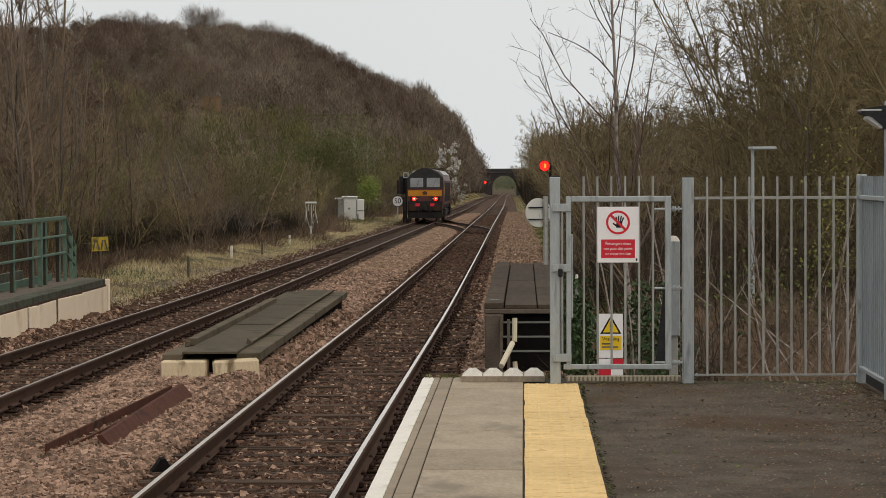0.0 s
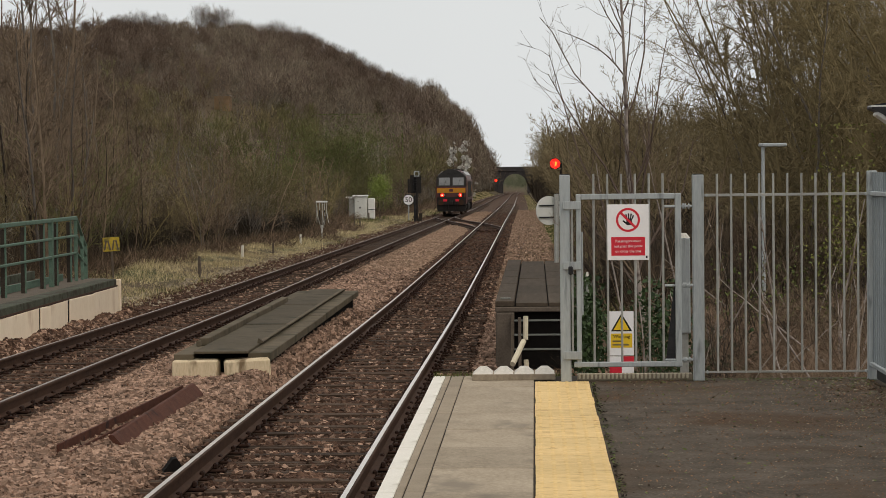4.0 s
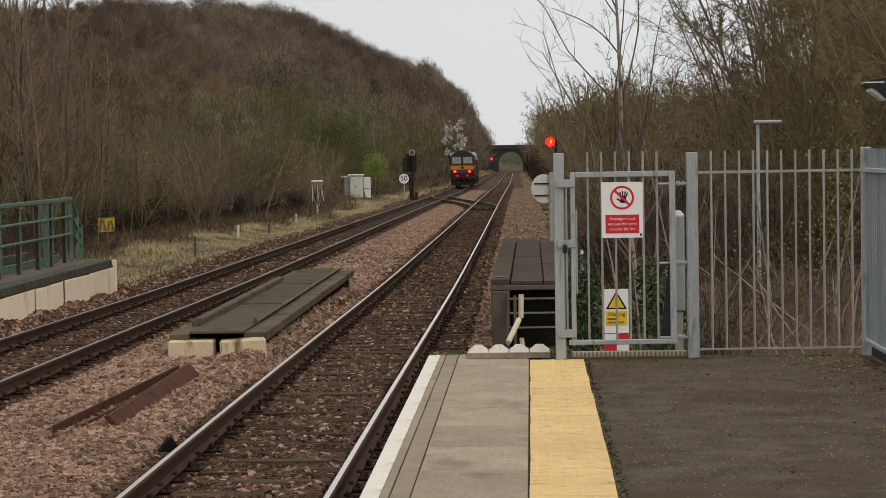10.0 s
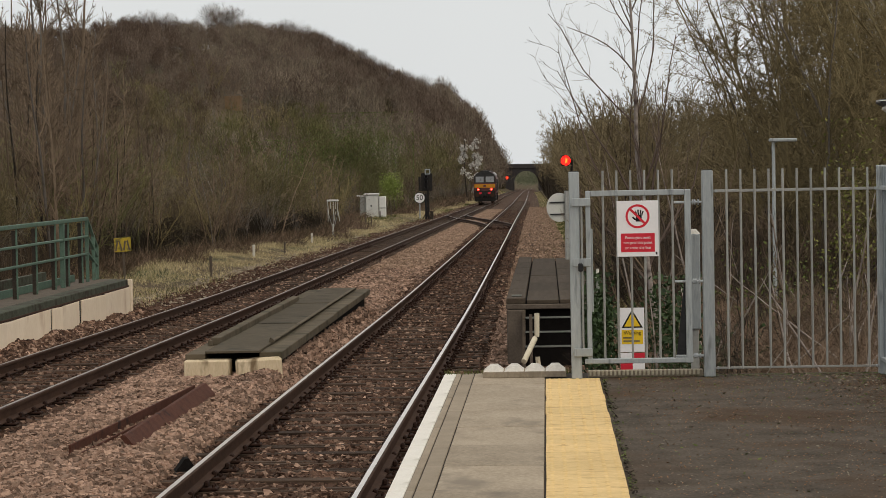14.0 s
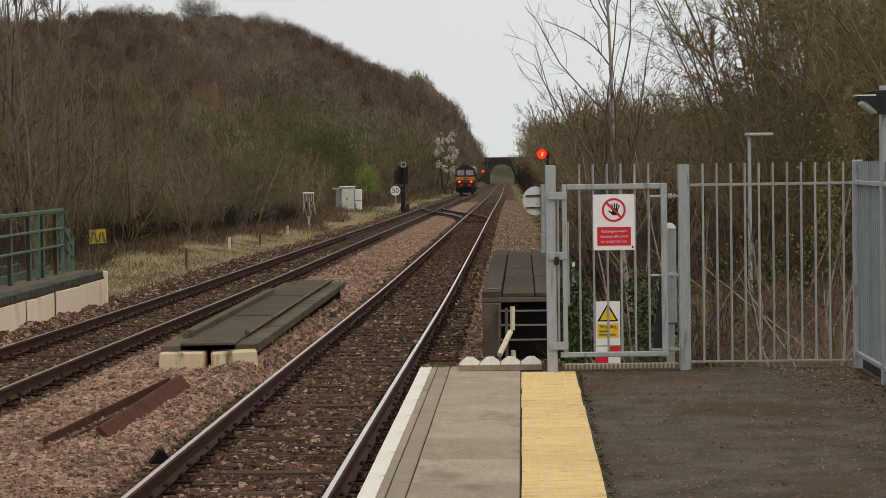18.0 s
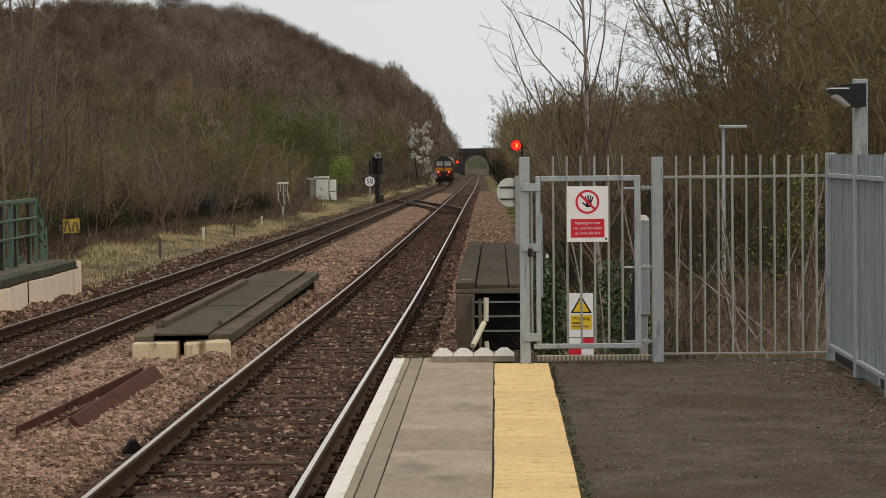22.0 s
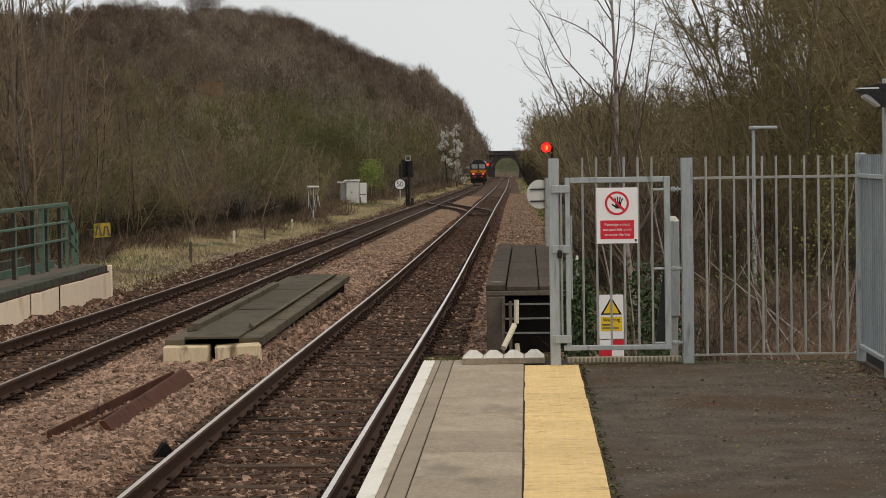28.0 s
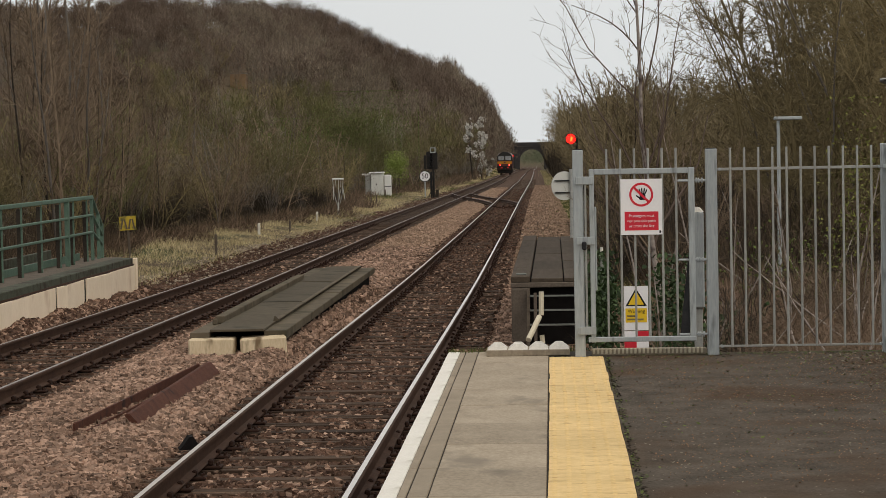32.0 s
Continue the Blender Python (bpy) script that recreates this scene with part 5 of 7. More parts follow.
def build_dark_signal():
    x, y = -9.38, 186.0
    g = float(rail_z(y)) - 0.6
    root = thing("signal", (x, y, g), "unlit black colour-light signal with equipment below", "signal")
    part("post", rods((0.12, 0, -0.2), (0.12, 0, 4.0), 0.09, 0.08, 8), M["loco_black"], root)
    part("head", plate([(-0.42, 2.6), (0.45, 2.6), (0.45, 3.9), (0.35, 4.0), (-0.36, 4.0), (-0.42, 3.9)], -0.08, 0.05), M["loco_black"], root, "black backing board")
    for z in (2.9, 3.3, 3.7):
        part("lens_hood", ring(0.12, 0.15, -0.3, -0.08, 16), M["dark_metal"], root).matrix_basis = pose(-0.02, 0, z)
    part("side_board", bx(-0.62, -0.44, -0.1, 0.0, 2.6, 3.7, 0.02), M["loco_black"], root)
    part("top_frame", ring(0.2, 0.3, -0.1, -0.02, 4), M["galv"], root, "pale steel frame").matrix_basis = pose(0.1, 0, 4.1, 0, 45, 0)
    part("ladder", bx(-0.15, 0.0, 0.1, 0.16, 0, 2.4), M["dark_metal"], root)
    part("case", bx(0.25, 0.5, -0.1, 0.3, 0.3, 1.0, 0.02), M["bark_dark"], root)
    for i in range(3):
        part("stay", rods((-0.5 + 0.4 * i, 0, -0.1), (0.1, 0, 1.4), 0.035, 0.03, 6), M["loco_black"], root)
    d = thing("speed_sign", (-9.86, 184.5, g), "round white speed limit sign on a post", "speed sign")
    zz = -0.7 - g
    part("disc", rods((0, -0.03, zz), (0, 0.0, zz), 0.42, 0.42, 32), M["sign_white"], d)
    part("rim", ring(0.39, 0.44, -0.04, -0.032, 32), M["sign_black"], d).matrix_basis = pose(0, 0, zz)
    lettering("50", 0.56, M["sign_black"], d, pose(0, -0.05, zz, 90, 0, 0))
    part("post", rods((0, 0.06, -0.2), (0, 0.06, zz + 0.3), 0.05, 0.05, 8), M["galv"], d)


build_dark_signal()


def build_cabinets():
    y = 180.5
    x0, z0 = -13.42, ground_at(-13.4, y)
    a = thing("equipment_cabinet", (x0, y, z0), "grey lineside equipment cabinet with a white lid", "cabinet")
    zt = 1.54
    part("body", bx(-0.3, 0.5, 0, 0.7, 0, zt - 0.1, 0.03), M["cabinet"], a)
    part("door", bx(-0.26, 0.44, -0.03, -0.002, 0.1, zt - 0.2, 0.01), M["cabinet"], a)
    part("lid", bx(-0.42, 0.55, -0.1, 0.8, zt - 0.1, zt, 0.03), M["cabinet_white"], a, "white overhanging lid")
    part("handle", bx(0.02, 0.1, -0.06, -0.03, zt * 0.45, zt * 0.52), M["dark_metal"], a)
    b = thing("equipment_cabinet", (x0 + 1.1, y + 0.1, z0), "small white lineside cabinet", "cabinet")
    part("body", bx(-0.36, 0.06, 0, 0.5, 0.0, zt - 0.2, 0.03), M["cabinet_white"], b)
    part("door_gap", bx(-0.34, 0.05, -0.01, -0.001, zt * 0.38, zt * 0.41), M["dark_metal"], b)
    c = thing("equipment_cabinet", (x0 - 0.66, y + 0.2, z0), "low grey junction cabinet", "cabinet")
    part("body", bx(-0.12, 0.22, 0, 0.4, 0.0, zt - 0.2, 0.02), M["galv_bar"], c)
    part("lid", bx(-0.32, 0.24, -0.06, 0.46, zt - 0.2, zt - 0.1, 0.02), M["cabinet_white"], c)
    for q in (a, b, c):
        q.matrix_basis = q.matrix_basis @ Matrix.Diagonal((1.2, 1.2, 1.2, 1))


build_cabinets()


def build_small_lineside():
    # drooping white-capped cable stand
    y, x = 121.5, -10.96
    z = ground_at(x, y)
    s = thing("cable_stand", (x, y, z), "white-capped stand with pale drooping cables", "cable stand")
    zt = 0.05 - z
    part("cap", bx(-0.3, 0.3, -0.1, 0.1, zt - 0.1, zt, 0.03), M["cabinet_white"], s)
    for i, dx in enumerate((-0.27, -0.12, 0.03, 0.16, 0.27)):
        part("cable", rods((dx, 0, zt - 0.05), (dx * 0.8, 0.02, zt * 0.6), 0.016, 0.014, 6), M["cabinet"], s)
        part("cable", rods((dx * 0.8, 0.02, zt * 0.6), (0.03 * i - 0.05, 0, zt * 0.28), 0.02, 0.018, 6), M["old_wood" if i % 2 else "galv_bar"], s)
        part("cable_tail", rods((dx * 0.9, -0.03, zt * 0.75), (dx * 1.1 + 0.05, -0.02, zt * 0.42), 0.022, 0.012, 6), M["dark_metal" if i % 2 else "cabinet"], s)
    part("stem", rods((0, 0, -0.1), (0, 0, zt * 0.35), 0.05, 0.04, 8), M["cabinet"], s)
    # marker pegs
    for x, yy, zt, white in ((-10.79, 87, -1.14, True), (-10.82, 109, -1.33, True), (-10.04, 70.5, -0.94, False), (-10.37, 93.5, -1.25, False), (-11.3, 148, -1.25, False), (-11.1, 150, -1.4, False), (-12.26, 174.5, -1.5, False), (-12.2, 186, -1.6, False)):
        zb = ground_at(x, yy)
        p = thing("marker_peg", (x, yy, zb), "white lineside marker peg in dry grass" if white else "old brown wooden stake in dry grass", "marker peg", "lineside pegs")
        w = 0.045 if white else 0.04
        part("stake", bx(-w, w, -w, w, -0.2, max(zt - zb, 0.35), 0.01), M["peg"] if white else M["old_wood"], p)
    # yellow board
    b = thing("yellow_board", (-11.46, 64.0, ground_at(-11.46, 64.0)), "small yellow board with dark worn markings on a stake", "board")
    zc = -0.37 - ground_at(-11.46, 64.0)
    b.matrix_basis = b.matrix_basis @ pose(0, 0, 0, 0, -3, 14)
    part("plate", bx(-0.225, 0.225, -0.01, 0.01, zc - 0.19, zc + 0.19, 0.004), M["board_yellow"], b)
    for i, (a, t) in enumerate(((-0.16, 14), (-0.06, -12), (0.05, 12), (0.15, -10))):
        part("marking", bx(-0.022, 0.022, -0.014, -0.011, -0.14, 0.13, 0, pose(a, 0, zc - 0.02, 0, t, 0)), M["old_wood"], b)
    part("stake", bx(-0.03, 0.03, 0.012, 0.06, -0.1, zc + 0.1), M["old_wood"], b)
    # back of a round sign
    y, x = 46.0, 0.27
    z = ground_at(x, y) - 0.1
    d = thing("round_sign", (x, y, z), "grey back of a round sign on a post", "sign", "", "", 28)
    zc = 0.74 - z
    part("disc", rods((0, 0, zc), (0, 0.02, zc), 0.28, 0.28, 28), M["cabinet"], d)
    for q in (-0.13, 0.1):
        part("bracket", bx(-0.22, 0.22, -0.03, -0.002, zc + q - 0.012, zc + q + 0.012), M["dark_metal"], d)
    part("post", rods((0.13, -0.06, 0), (0.13, -0.06, zc + 0.32), 0.05, 0.05, 8), M["galv_bar"], d)
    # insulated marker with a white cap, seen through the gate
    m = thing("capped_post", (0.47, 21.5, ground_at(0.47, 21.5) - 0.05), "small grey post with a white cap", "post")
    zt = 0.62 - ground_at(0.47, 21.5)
    part("post", rods((0, 0, 0), (0, 0, zt - 0.05), 0.014, 0.014, 8), M["galv_bar"], m)
    part("cap", rods((0, 0, zt - 0.05), (0, 0, zt + 0.03), 0.02, 0.01, 8), M["white_block"], m)
    # tall lamp on the road beyond
    L = thing("street_lamp", (4.02, 42.0, ground_at(4.0, 42)), "slim grey street lamp column with a flat head", "street lamp")
    zt = 1.925 - ground_at(4.0, 42)
    part("column", rods((0, 0, -0.5), (0, 0, zt), 0.042, 0.03, 10), M["galv"], L)
    part("arm", rods((0, 0, zt - 0.03), (0.1, 0, zt), 0.03, 0.025, 8), M["galv"], L)
    part("head", bx(-0.07, 0.41, -0.12, 0.12, zt - 0.03, zt + 0.03, 0.015, pose(0, 0, 0, 0, 0, 0)), M["galv"], L, "flat grey lamp head")


build_small_lineside()


# ---- the locomotive: its near end at y = 0, on the rails at z = 0 ----
def build_locomotive():
    root = thing("locomotive", (0, 0, 0), "maroon and gold diesel locomotive with lit red tail lamps", "locomotive")
    W, L = 1.32, 20.6
    prof = [(-W, 1.25), (-W, 3.0), (-1.2, 3.4), (-0.9, 3.72), (-0.45, 3.9), (0.45, 3.9), (0.9, 3.72), (1.2, 3.4), (W, 3.0), (W, 1.25)]
    # main body between the cabs
    body = part("body", plate(prof, 2.6, L - 2.6), M["loco_maroon"], root)
    band = [(-W - 0.006, 2.0), (-W - 0.006, 2.55), (-W, 2.55), (-W, 2.0)]
    part("gold_band", plate(band, 2.6, L - 2.6), M["loco_gold"], body)
    part("gold_band", plate([(-x, z) for x, z in band], 2.6, L - 2.6), M["loco_gold"], body)
    for i in range(9):
        for s in (-1, 1):
            part("grille", bx(s * W - 0.02, s * W + 0.02, 4.2 + i * 1.35, 5.3 + i * 1.35, 1.5, 2.9, 0.02), M["loco_black"], body)
    for end in (0, 1):
        cab = new("cab")
        cab.parent = root
        cab.matrix_basis = pose(0, 0, 0) if not end else pose(0, L, 0, 0, 0, 180)
        lower = [(-1.28, 0.95), (-W, 1.5), (-W, 2.44), (W, 2.44), (W, 1.5), (1.28, 0.95)]
        part("nose", plate(lower, 0.0, 2.58), M["loco_maroon"], cab)
        part("cab_side", bx(-W, -W + 0.08, 0.5, 2.58, 2.45, 3.1), M["loco_maroon"], cab)
        part("cab_side", bx(W - 0.08, W, 0.5, 2.58, 2.45, 3.1), M["loco_maroon"], cab)
        # yellow warning panel
        part("warning_panel", bx(-1.24, 1.24, -0.03, -0.002, 1.9, 2.33, 0.03), M["loco_yellow"], cab, "yellow warning panel")
        part("emblem", plate([(-0.15, 2.0), (0.15, 2.0), (0.19, 2.2), (0, 2.27), (-0.19, 2.2)], -0.045, -0.032), M["loco_maroon"], cab)
        # raked front above the panel: roof shell, pillars and screens
        bm = bmesh.new()
        up = [(-1.26, 3.25), (-1.04, 3.54), (-0.6, 3.82), (-0.2, 3.95), (0.2, 3.95), (0.6, 3.82), (1.04, 3.54), (1.26, 3.25)]
        a = [bm.verts.new((x, 0.42, z)) for x, z in up]
        b = [bm.verts.new((x, 2.6, z + 0.02)) for x, z in up]
        c = [bm.verts.new((x, 0.36, 3.22)) for x, _ in up]
        for i in range(7):
            bm.faces.new((a[i], a[i + 1], b[i + 1], b[i]))
            bm.faces.new((c[i], c[i + 1], a[i + 1], a[i]))
        part("cab_roof", bm, M["loco_roof"], cab)
        part("bulkhead", plate([(-1.25, 2.45), (-1.25, 3.0), (-1.15, 3.4), (1.15, 3.4), (1.25, 3.0), (1.25, 2.45)], 1.6, 1.7), M["loco_black"], cab)
        for x0, x1 in ((-1.29, -1.12), (-0.09, 0.09), (1.12, 1.29)):
            bmp = bmesh.new()
            box(bmp, x0, x1, 0, 0.09, 0, 0.95)
            bmesh.ops.transform(bmp, matrix=pose(0, 0.08, 2.43, -18, 0, 0), verts=bmp.verts)
            part("pillar", bmp, M["loco_black"], cab)
        for x0 in (-1.12, 0.09):
            bmp = bmesh.new()
            box(bmp, x0 + 0.04, x0 + 0.99, 0.0, 0.035, 0.13, 0.84)
            bmesh.ops.transform(bmp, matrix=pose(0, 0.08, 2.43, -18, 0, 0), verts=bmp.verts)
            part("windscreen", bmp, M["screen"], cab, "grey windscreen pane")
            bmp = bmesh.new()
            box(bmp, x0, x0 + 1.03, 0.004, 0.06, 0.0, 0.95)
            bmesh.ops.transform(bmp, matrix=pose(0, 0.08, 2.43, -18, 0, 0), verts=bmp.verts)
            part("screen_frame", bmp, M["loco_black"], cab)
            part("wiper", rods((x0 + 0.5, 0.07, 2.52), (x0 + 0.68, 0.24, 3.1), 0.012, 0.01, 5), M["loco_black"], cab)
        # lower front: buffer beam, coupling, skirt
        part("buffer_beam", bx(-1.25, 1.25, -0.06, 0.3, 0.78, 1.54, 0.03), M["loco_black"], cab)
        part("skirt", plate([(-1.22, 0.28), (1.22, 0.28), (1.27, 0.8), (-1.27, 0.8)], 0.02, 0.4), M["loco_black"], cab)
        for s in (-0.87, 0.87):
            buf = part("buffer", rods((s, -0.55, 1.06), (s, -0.06, 1.06), 0.12, 0.14, 14), M["loco_black"], cab)
            part("buffer_head", rods((s, -0.6, 1.06), (s, -0.55, 1.06), 0.24, 0.24, 18), M["rail_side"], buf)
            part("red_plate", bx(s * 0.62 - 0.17, s * 0.62 + 0.17, -0.075, -0.062, 1.15, 1.36), M["sign_red"], cab)
        part("coupling", bx(-0.12, 0.12, -0.4, -0.06, 0.85, 1.2, 0.04), M["loco_black"], cab)
        for s in (-0.28, 0.3, 0.5, -0.48):
            part("brake_hose", rods((s, -0.15, 1.0), (s + 0.03, -0.2, 0.5), 0.03, 0.03, 6), M["loco_black"], cab)
        for s in (-0.79, 0.79):
            lamp = part("lamp_cluster", bx(s - 0.3, s + 0.3, -0.06, -0.03, 1.55, 1.84, 0.03), M["loco_black"], cab)
            if not end:
                part("tail_lamp", rods((s, -0.085, 1.7), (s, -0.06, 1.7), 0.15, 0.15, 16), M["tail_red"], lamp, "lit red tail lamp")
                part("lamp_core", rods((s, -0.095, 1.7), (s, -0.086, 1.7), 0.055, 0.055, 12), M["tail_core"], lamp)
            part("headlight", rods((s * 0.74, -0.068, 1.72), (s * 0.74, -0.06, 1.72), 0.05, 0.05, 12), M["loco_grey"], lamp)
        part("cab_door", bx(W - 0.01, W + 0.03, 1.7, 2.3, 1.1, 2.9, 0.02), M["loco_maroon"], cab)
        part("step", bx(W - 0.3, W, 1.7, 2.3, 0.4, 0.46), M["loco_black"], cab)
    # roof equipment
    part("silencer", bx(-0.62, 0.62, 6.5, 9.2, 3.88, 4.0, 0.05), M["loco_roof"], root)
    part("cantrail", plate([(0.9, 3.73), (1.22, 3.42), (1.26, 3.46), (0.94, 3.79)], 3.0, L - 3.2), M["loco_grey"], root, "pale grey roof side panels")
    part("cantrail", plate([(-0.9, 3.73), (-1.22, 3.42), (-1.26, 3.46), (-0.94, 3.79)], 3.0, L - 3.2), M["loco_grey"], root, "pale grey roof side panels")
    for i in range(3):
        part("roof_fan", rods((0, 13.2 + i * 1.6, 3.84), (0, 13.2 + i * 1.6, 3.98), 0.68, 0.68, 20), M["loco_roof"], root)
    # underframe, tank and bogies
    part("underframe", bx(-1.2, 1.2, 0.3, L - 0.3, 0.95, 1.24), M["loco_black"], root)
    part("fuel_tank", bx(-1.25, 1.25, 8.0, 12.6, 0.3, 0.94, 0.1), M["loco_black"], root)
    for yb in (4.1, L - 4.1):
        bogie = new("bogie")
        bogie.parent = root
        bogie.matrix_basis = pose(0, yb, 0)
        for s in (-1.05, 1.05):
            part("side_frame", bx(s - 0.08, s + 0.08, -2.5, 2.5, 0.5, 0.85, 0.05), M["loco_black"], bogie)
        for dy in (-1.85, 0, 1.85):
            w = rods((-0.8, dy, 0.53), (0.8, dy, 0.53), 0.09, 0.09, 10)
            for s in (-0.77, 0.77):
                rod(w, (s - 0.065, dy, 0.53), (s + 0.065, dy, 0.53), 0.53, 0.53, 24)
            part("wheelset", w, M["rail_side"], bogie)
    return root


LOCO = build_locomotive()


# ---- trees and undergrowth ----
def unit(v):
    return v / np.maximum(np.linalg.norm(v, axis=-1, keepdims=True), 1e-9)


def limbs(rng, P, D, L, nseg, wob, lift):
    """Wandering limbs from points P along directions D. Returns their points (nseg + 1, n, 3)."""
    pts, d = [P], D
    for _ in range(nseg):
        d = unit(d + wob * rng.normal(size=d.shape) + lift * np.array([0, 0, 1.0]))
        P = P + d * (L / nseg)[:, None]
        pts.append(P)
    return np.stack(pts)


def sprout(rng, pts, R, per, t0, t1, angle, spread=0.25):
    """Starting points, directions and radii of side limbs."""
    n = pts.shape[1]
    k = pts.shape[0] - 1
    i = np.repeat(np.arange(n), per)
    t = t0 + (t1 - t0) * rng.random(len(i))
    s = np.minimum((t * k).astype(int), k - 1)
    f = (t * k - s)[:, None]
    a, b = pts[s, i], pts[s + 1, i]
    d = unit(b - a)
    side = unit(np.cross(d, rng.normal(size=d.shape)))
    ang = np.radians(angle) * (1 + spread * rng.normal(size=len(i)))
    return a + (b - a) * f, unit(d * np.cos(ang)[:, None] + side * np.sin(ang)[:, None]), R[i] * (1 - 0.75 * t), i, t


def tubes(pts, r0, r1, sides, rng):
    """Faces for limbs with points (k + 1, n, 3): flat ribbons for two sides, tapered prisms for more."""
    k, n = pts.shape[0] - 1, pts.shape[1]
    t = np.linspace(0, 1, k + 1)[:, None]
    rad = r0[None] * (1 - t) + r1[None] * t
    d = unit(pts[-1] - pts[0])
    u = unit(np.cross(d, rng.normal(size=d.shape)))
    w = np.cross(d, u)
    ang = np.arange(sides) * (2 * math.pi / sides)
    off = u[None] * np.cos(ang)[:, None, None] + w[None] * np.sin(ang)[:, None, None]
    V = pts[:, :, None] + off.transpose(1, 0, 2)[None] * rad[:, :, None, None]
    idx = np.arange(V.shape[0] * n * sides).reshape(k + 1, n, sides)
    if sides == 2:
        F = np.stack([idx[:-1, :, 0], idx[:-1, :, 1], idx[1:, :, 1], idx[1:, :, 0]], -1).reshape(-1, 4)
    else:
        nx = np.roll(idx, -1, axis=2)
        F = np.stack([idx[:-1], nx[:-1], nx[1:], idx[1:]], -1).reshape(-1, 4)
    return V.reshape(-1, 3), F


def join(pieces):
    V, F, o = [], [], 0
    for v, f in pieces:
        V.append(v)
        F.append(f + o)
        o += len(v)
    return np.concatenate(V), np.concatenate(F)


def leaves(rng, C, size):
    n = len(C)
    a, b = unit(rng.normal(size=(n, 3))), unit(rng.normal(size=(n, 3)))
    b = unit(np.cross(a, b))
    s = (size * (0.6 + 0.8 * rng.random(n)))[:, None]
    V = np.stack([C - a * s, C - b * s * 0.6, C + a * s, C + b * s * 0.6], 1).reshape(-1, 3)
    return V, np.arange(n * 4).reshape(-1, 4)


def bare_tree(seed, height, stems=1, lean=0.05, boughs=9, bough_angle=38, bough_len=0.5, twigs=(7, 5, 3), twig_w=0.004, trunk_r=None, lift=0.06, wob=0.1, start=0.25, leaf=0, leaf_size=0.03, fan=0.25, set_boughs=(), cheap=False, twig_angle=36):
    """Meshes of a leafless tree: trunk with boughs, and a crown of twigs. Returns (trunk, crown, leaf points)."""
    rng = np.random.default_rng(seed)
    tr = trunk_r or height * 0.011
    P = np.stack([0.12 * rng.normal(size=stems) * (stems > 1), 0.12 * rng.normal(size=stems) * (stems > 1), np.zeros(stems)], 1)
    D = unit(np.array([0, 0, 1.0]) + (fan if stems > 1 else lean) * rng.normal(size=(stems, 3)) * np.array([1, 1, 0.2]))
    L = height * (0.75 + 0.3 * rng.random(stems)) if stems > 1 else np.array([height])
    R = tr * (0.6 + 0.5 * rng.random(stems)) if stems > 1 else np.array([tr])
    t0 = limbs(rng, P, D, L, 9, wob * 0.45, lift)
    wood = [tubes(t0[:, :1], R[:1], R[:1] * 0.12 + twig_w, 5, rng)]
    crown = [tubes(t0[:, 1:], R[1:], R[1:] * 0.12 + twig_w, 4, rng)] if stems > 1 else []
    p1, d1, r1, i1, s1 = sprout(rng, t0, R, boughs, start, 0.95, bough_angle)
    if set_boughs:
        k = len(set_boughs)
        hs, an, ln_ = (np.array(c, float) for c in zip(*set_boughs))
        f = hs * 9
        q = np.minimum(f.astype(int), 8)
        p1 = np.concatenate([t0[q, 0] + (t0[q + 1, 0] - t0[q, 0]) * (f - q)[:, None], p1])
        d1 = np.concatenate([unit(np.stack([np.sin(np.radians(an)), 0.25 * rng.normal(size=k), np.cos(np.radians(an))], 1)), d1])
        r1, i1 = np.concatenate([R[0] * (1 - 0.7 * hs), r1]), np.concatenate([np.zeros(k, int), i1])
        s1 = np.concatenate([hs, s1])
    l1 = L[i1] * bough_len * (1.1 - 0.75 * s1) * (0.6 + 0.6 * rng.random(len(i1)))
    if set_boughs:
        l1[:k] = ln_
    b1 = limbs(rng, p1, d1, l1, 6, wob, lift)
    rr1 = np.maximum(r1 * 0.5, twig_w * 1.6)
    crown.append(tubes(b1, rr1, rr1 * 0.2 + twig_w * 0.5, 2 if cheap else 4, rng))
    src, rad, length = b1, rr1, l1
    ends = [t0[-1], b1[-1]]
    for lv, per in enumerate(twigs):
        p, d, r, i, s = sprout(rng, src, rad, per, 0.15, 1.0, twig_angle)
        ln = np.maximum(length[i] * (0.55 if lv else 0.45) * (1.1 - 0.6 * s) * (0.5 + 0.8 * rng.random(len(i))), 0.08)
        rad2 = np.maximum(r * 0.5, twig_w * (1.0 if lv < len(twigs) - 1 else 0.75))
        q = limbs(rng, p, d, ln, 3 if lv == 0 else 1 if cheap and lv == len(twigs) - 1 else 2, wob * 1.2, lift)
        crown.append(tubes(q, rad2, rad2 * 0.4, 3 if lv == 0 and not cheap else 2, rng))
        src, rad, length = q, rad2, ln
        ends.append(q[-1])
    tips = np.concatenate(ends)
    lf = None
    if leaf:
        c = tips[rng.integers(0, len(tips), leaf)] + 0.05 * rng.normal(size=(leaf, 3))
        lf = leaves(rng, c, leaf_size)
    return join(wood), join(crown), lf


def tree_parts(name, spec, bark, twig, leaf_mat=None):
    trunk, crown, lf = spec
    me = [("trunk", big_mesh("trunk", *trunk, [bark], smooth=True)), ("crown", big_mesh("crown", *crown, [twig]))]
    if lf is not None and leaf_mat:
        me.append(("foliage", big_mesh("foliage", *lf, [leaf_mat])))
    return me


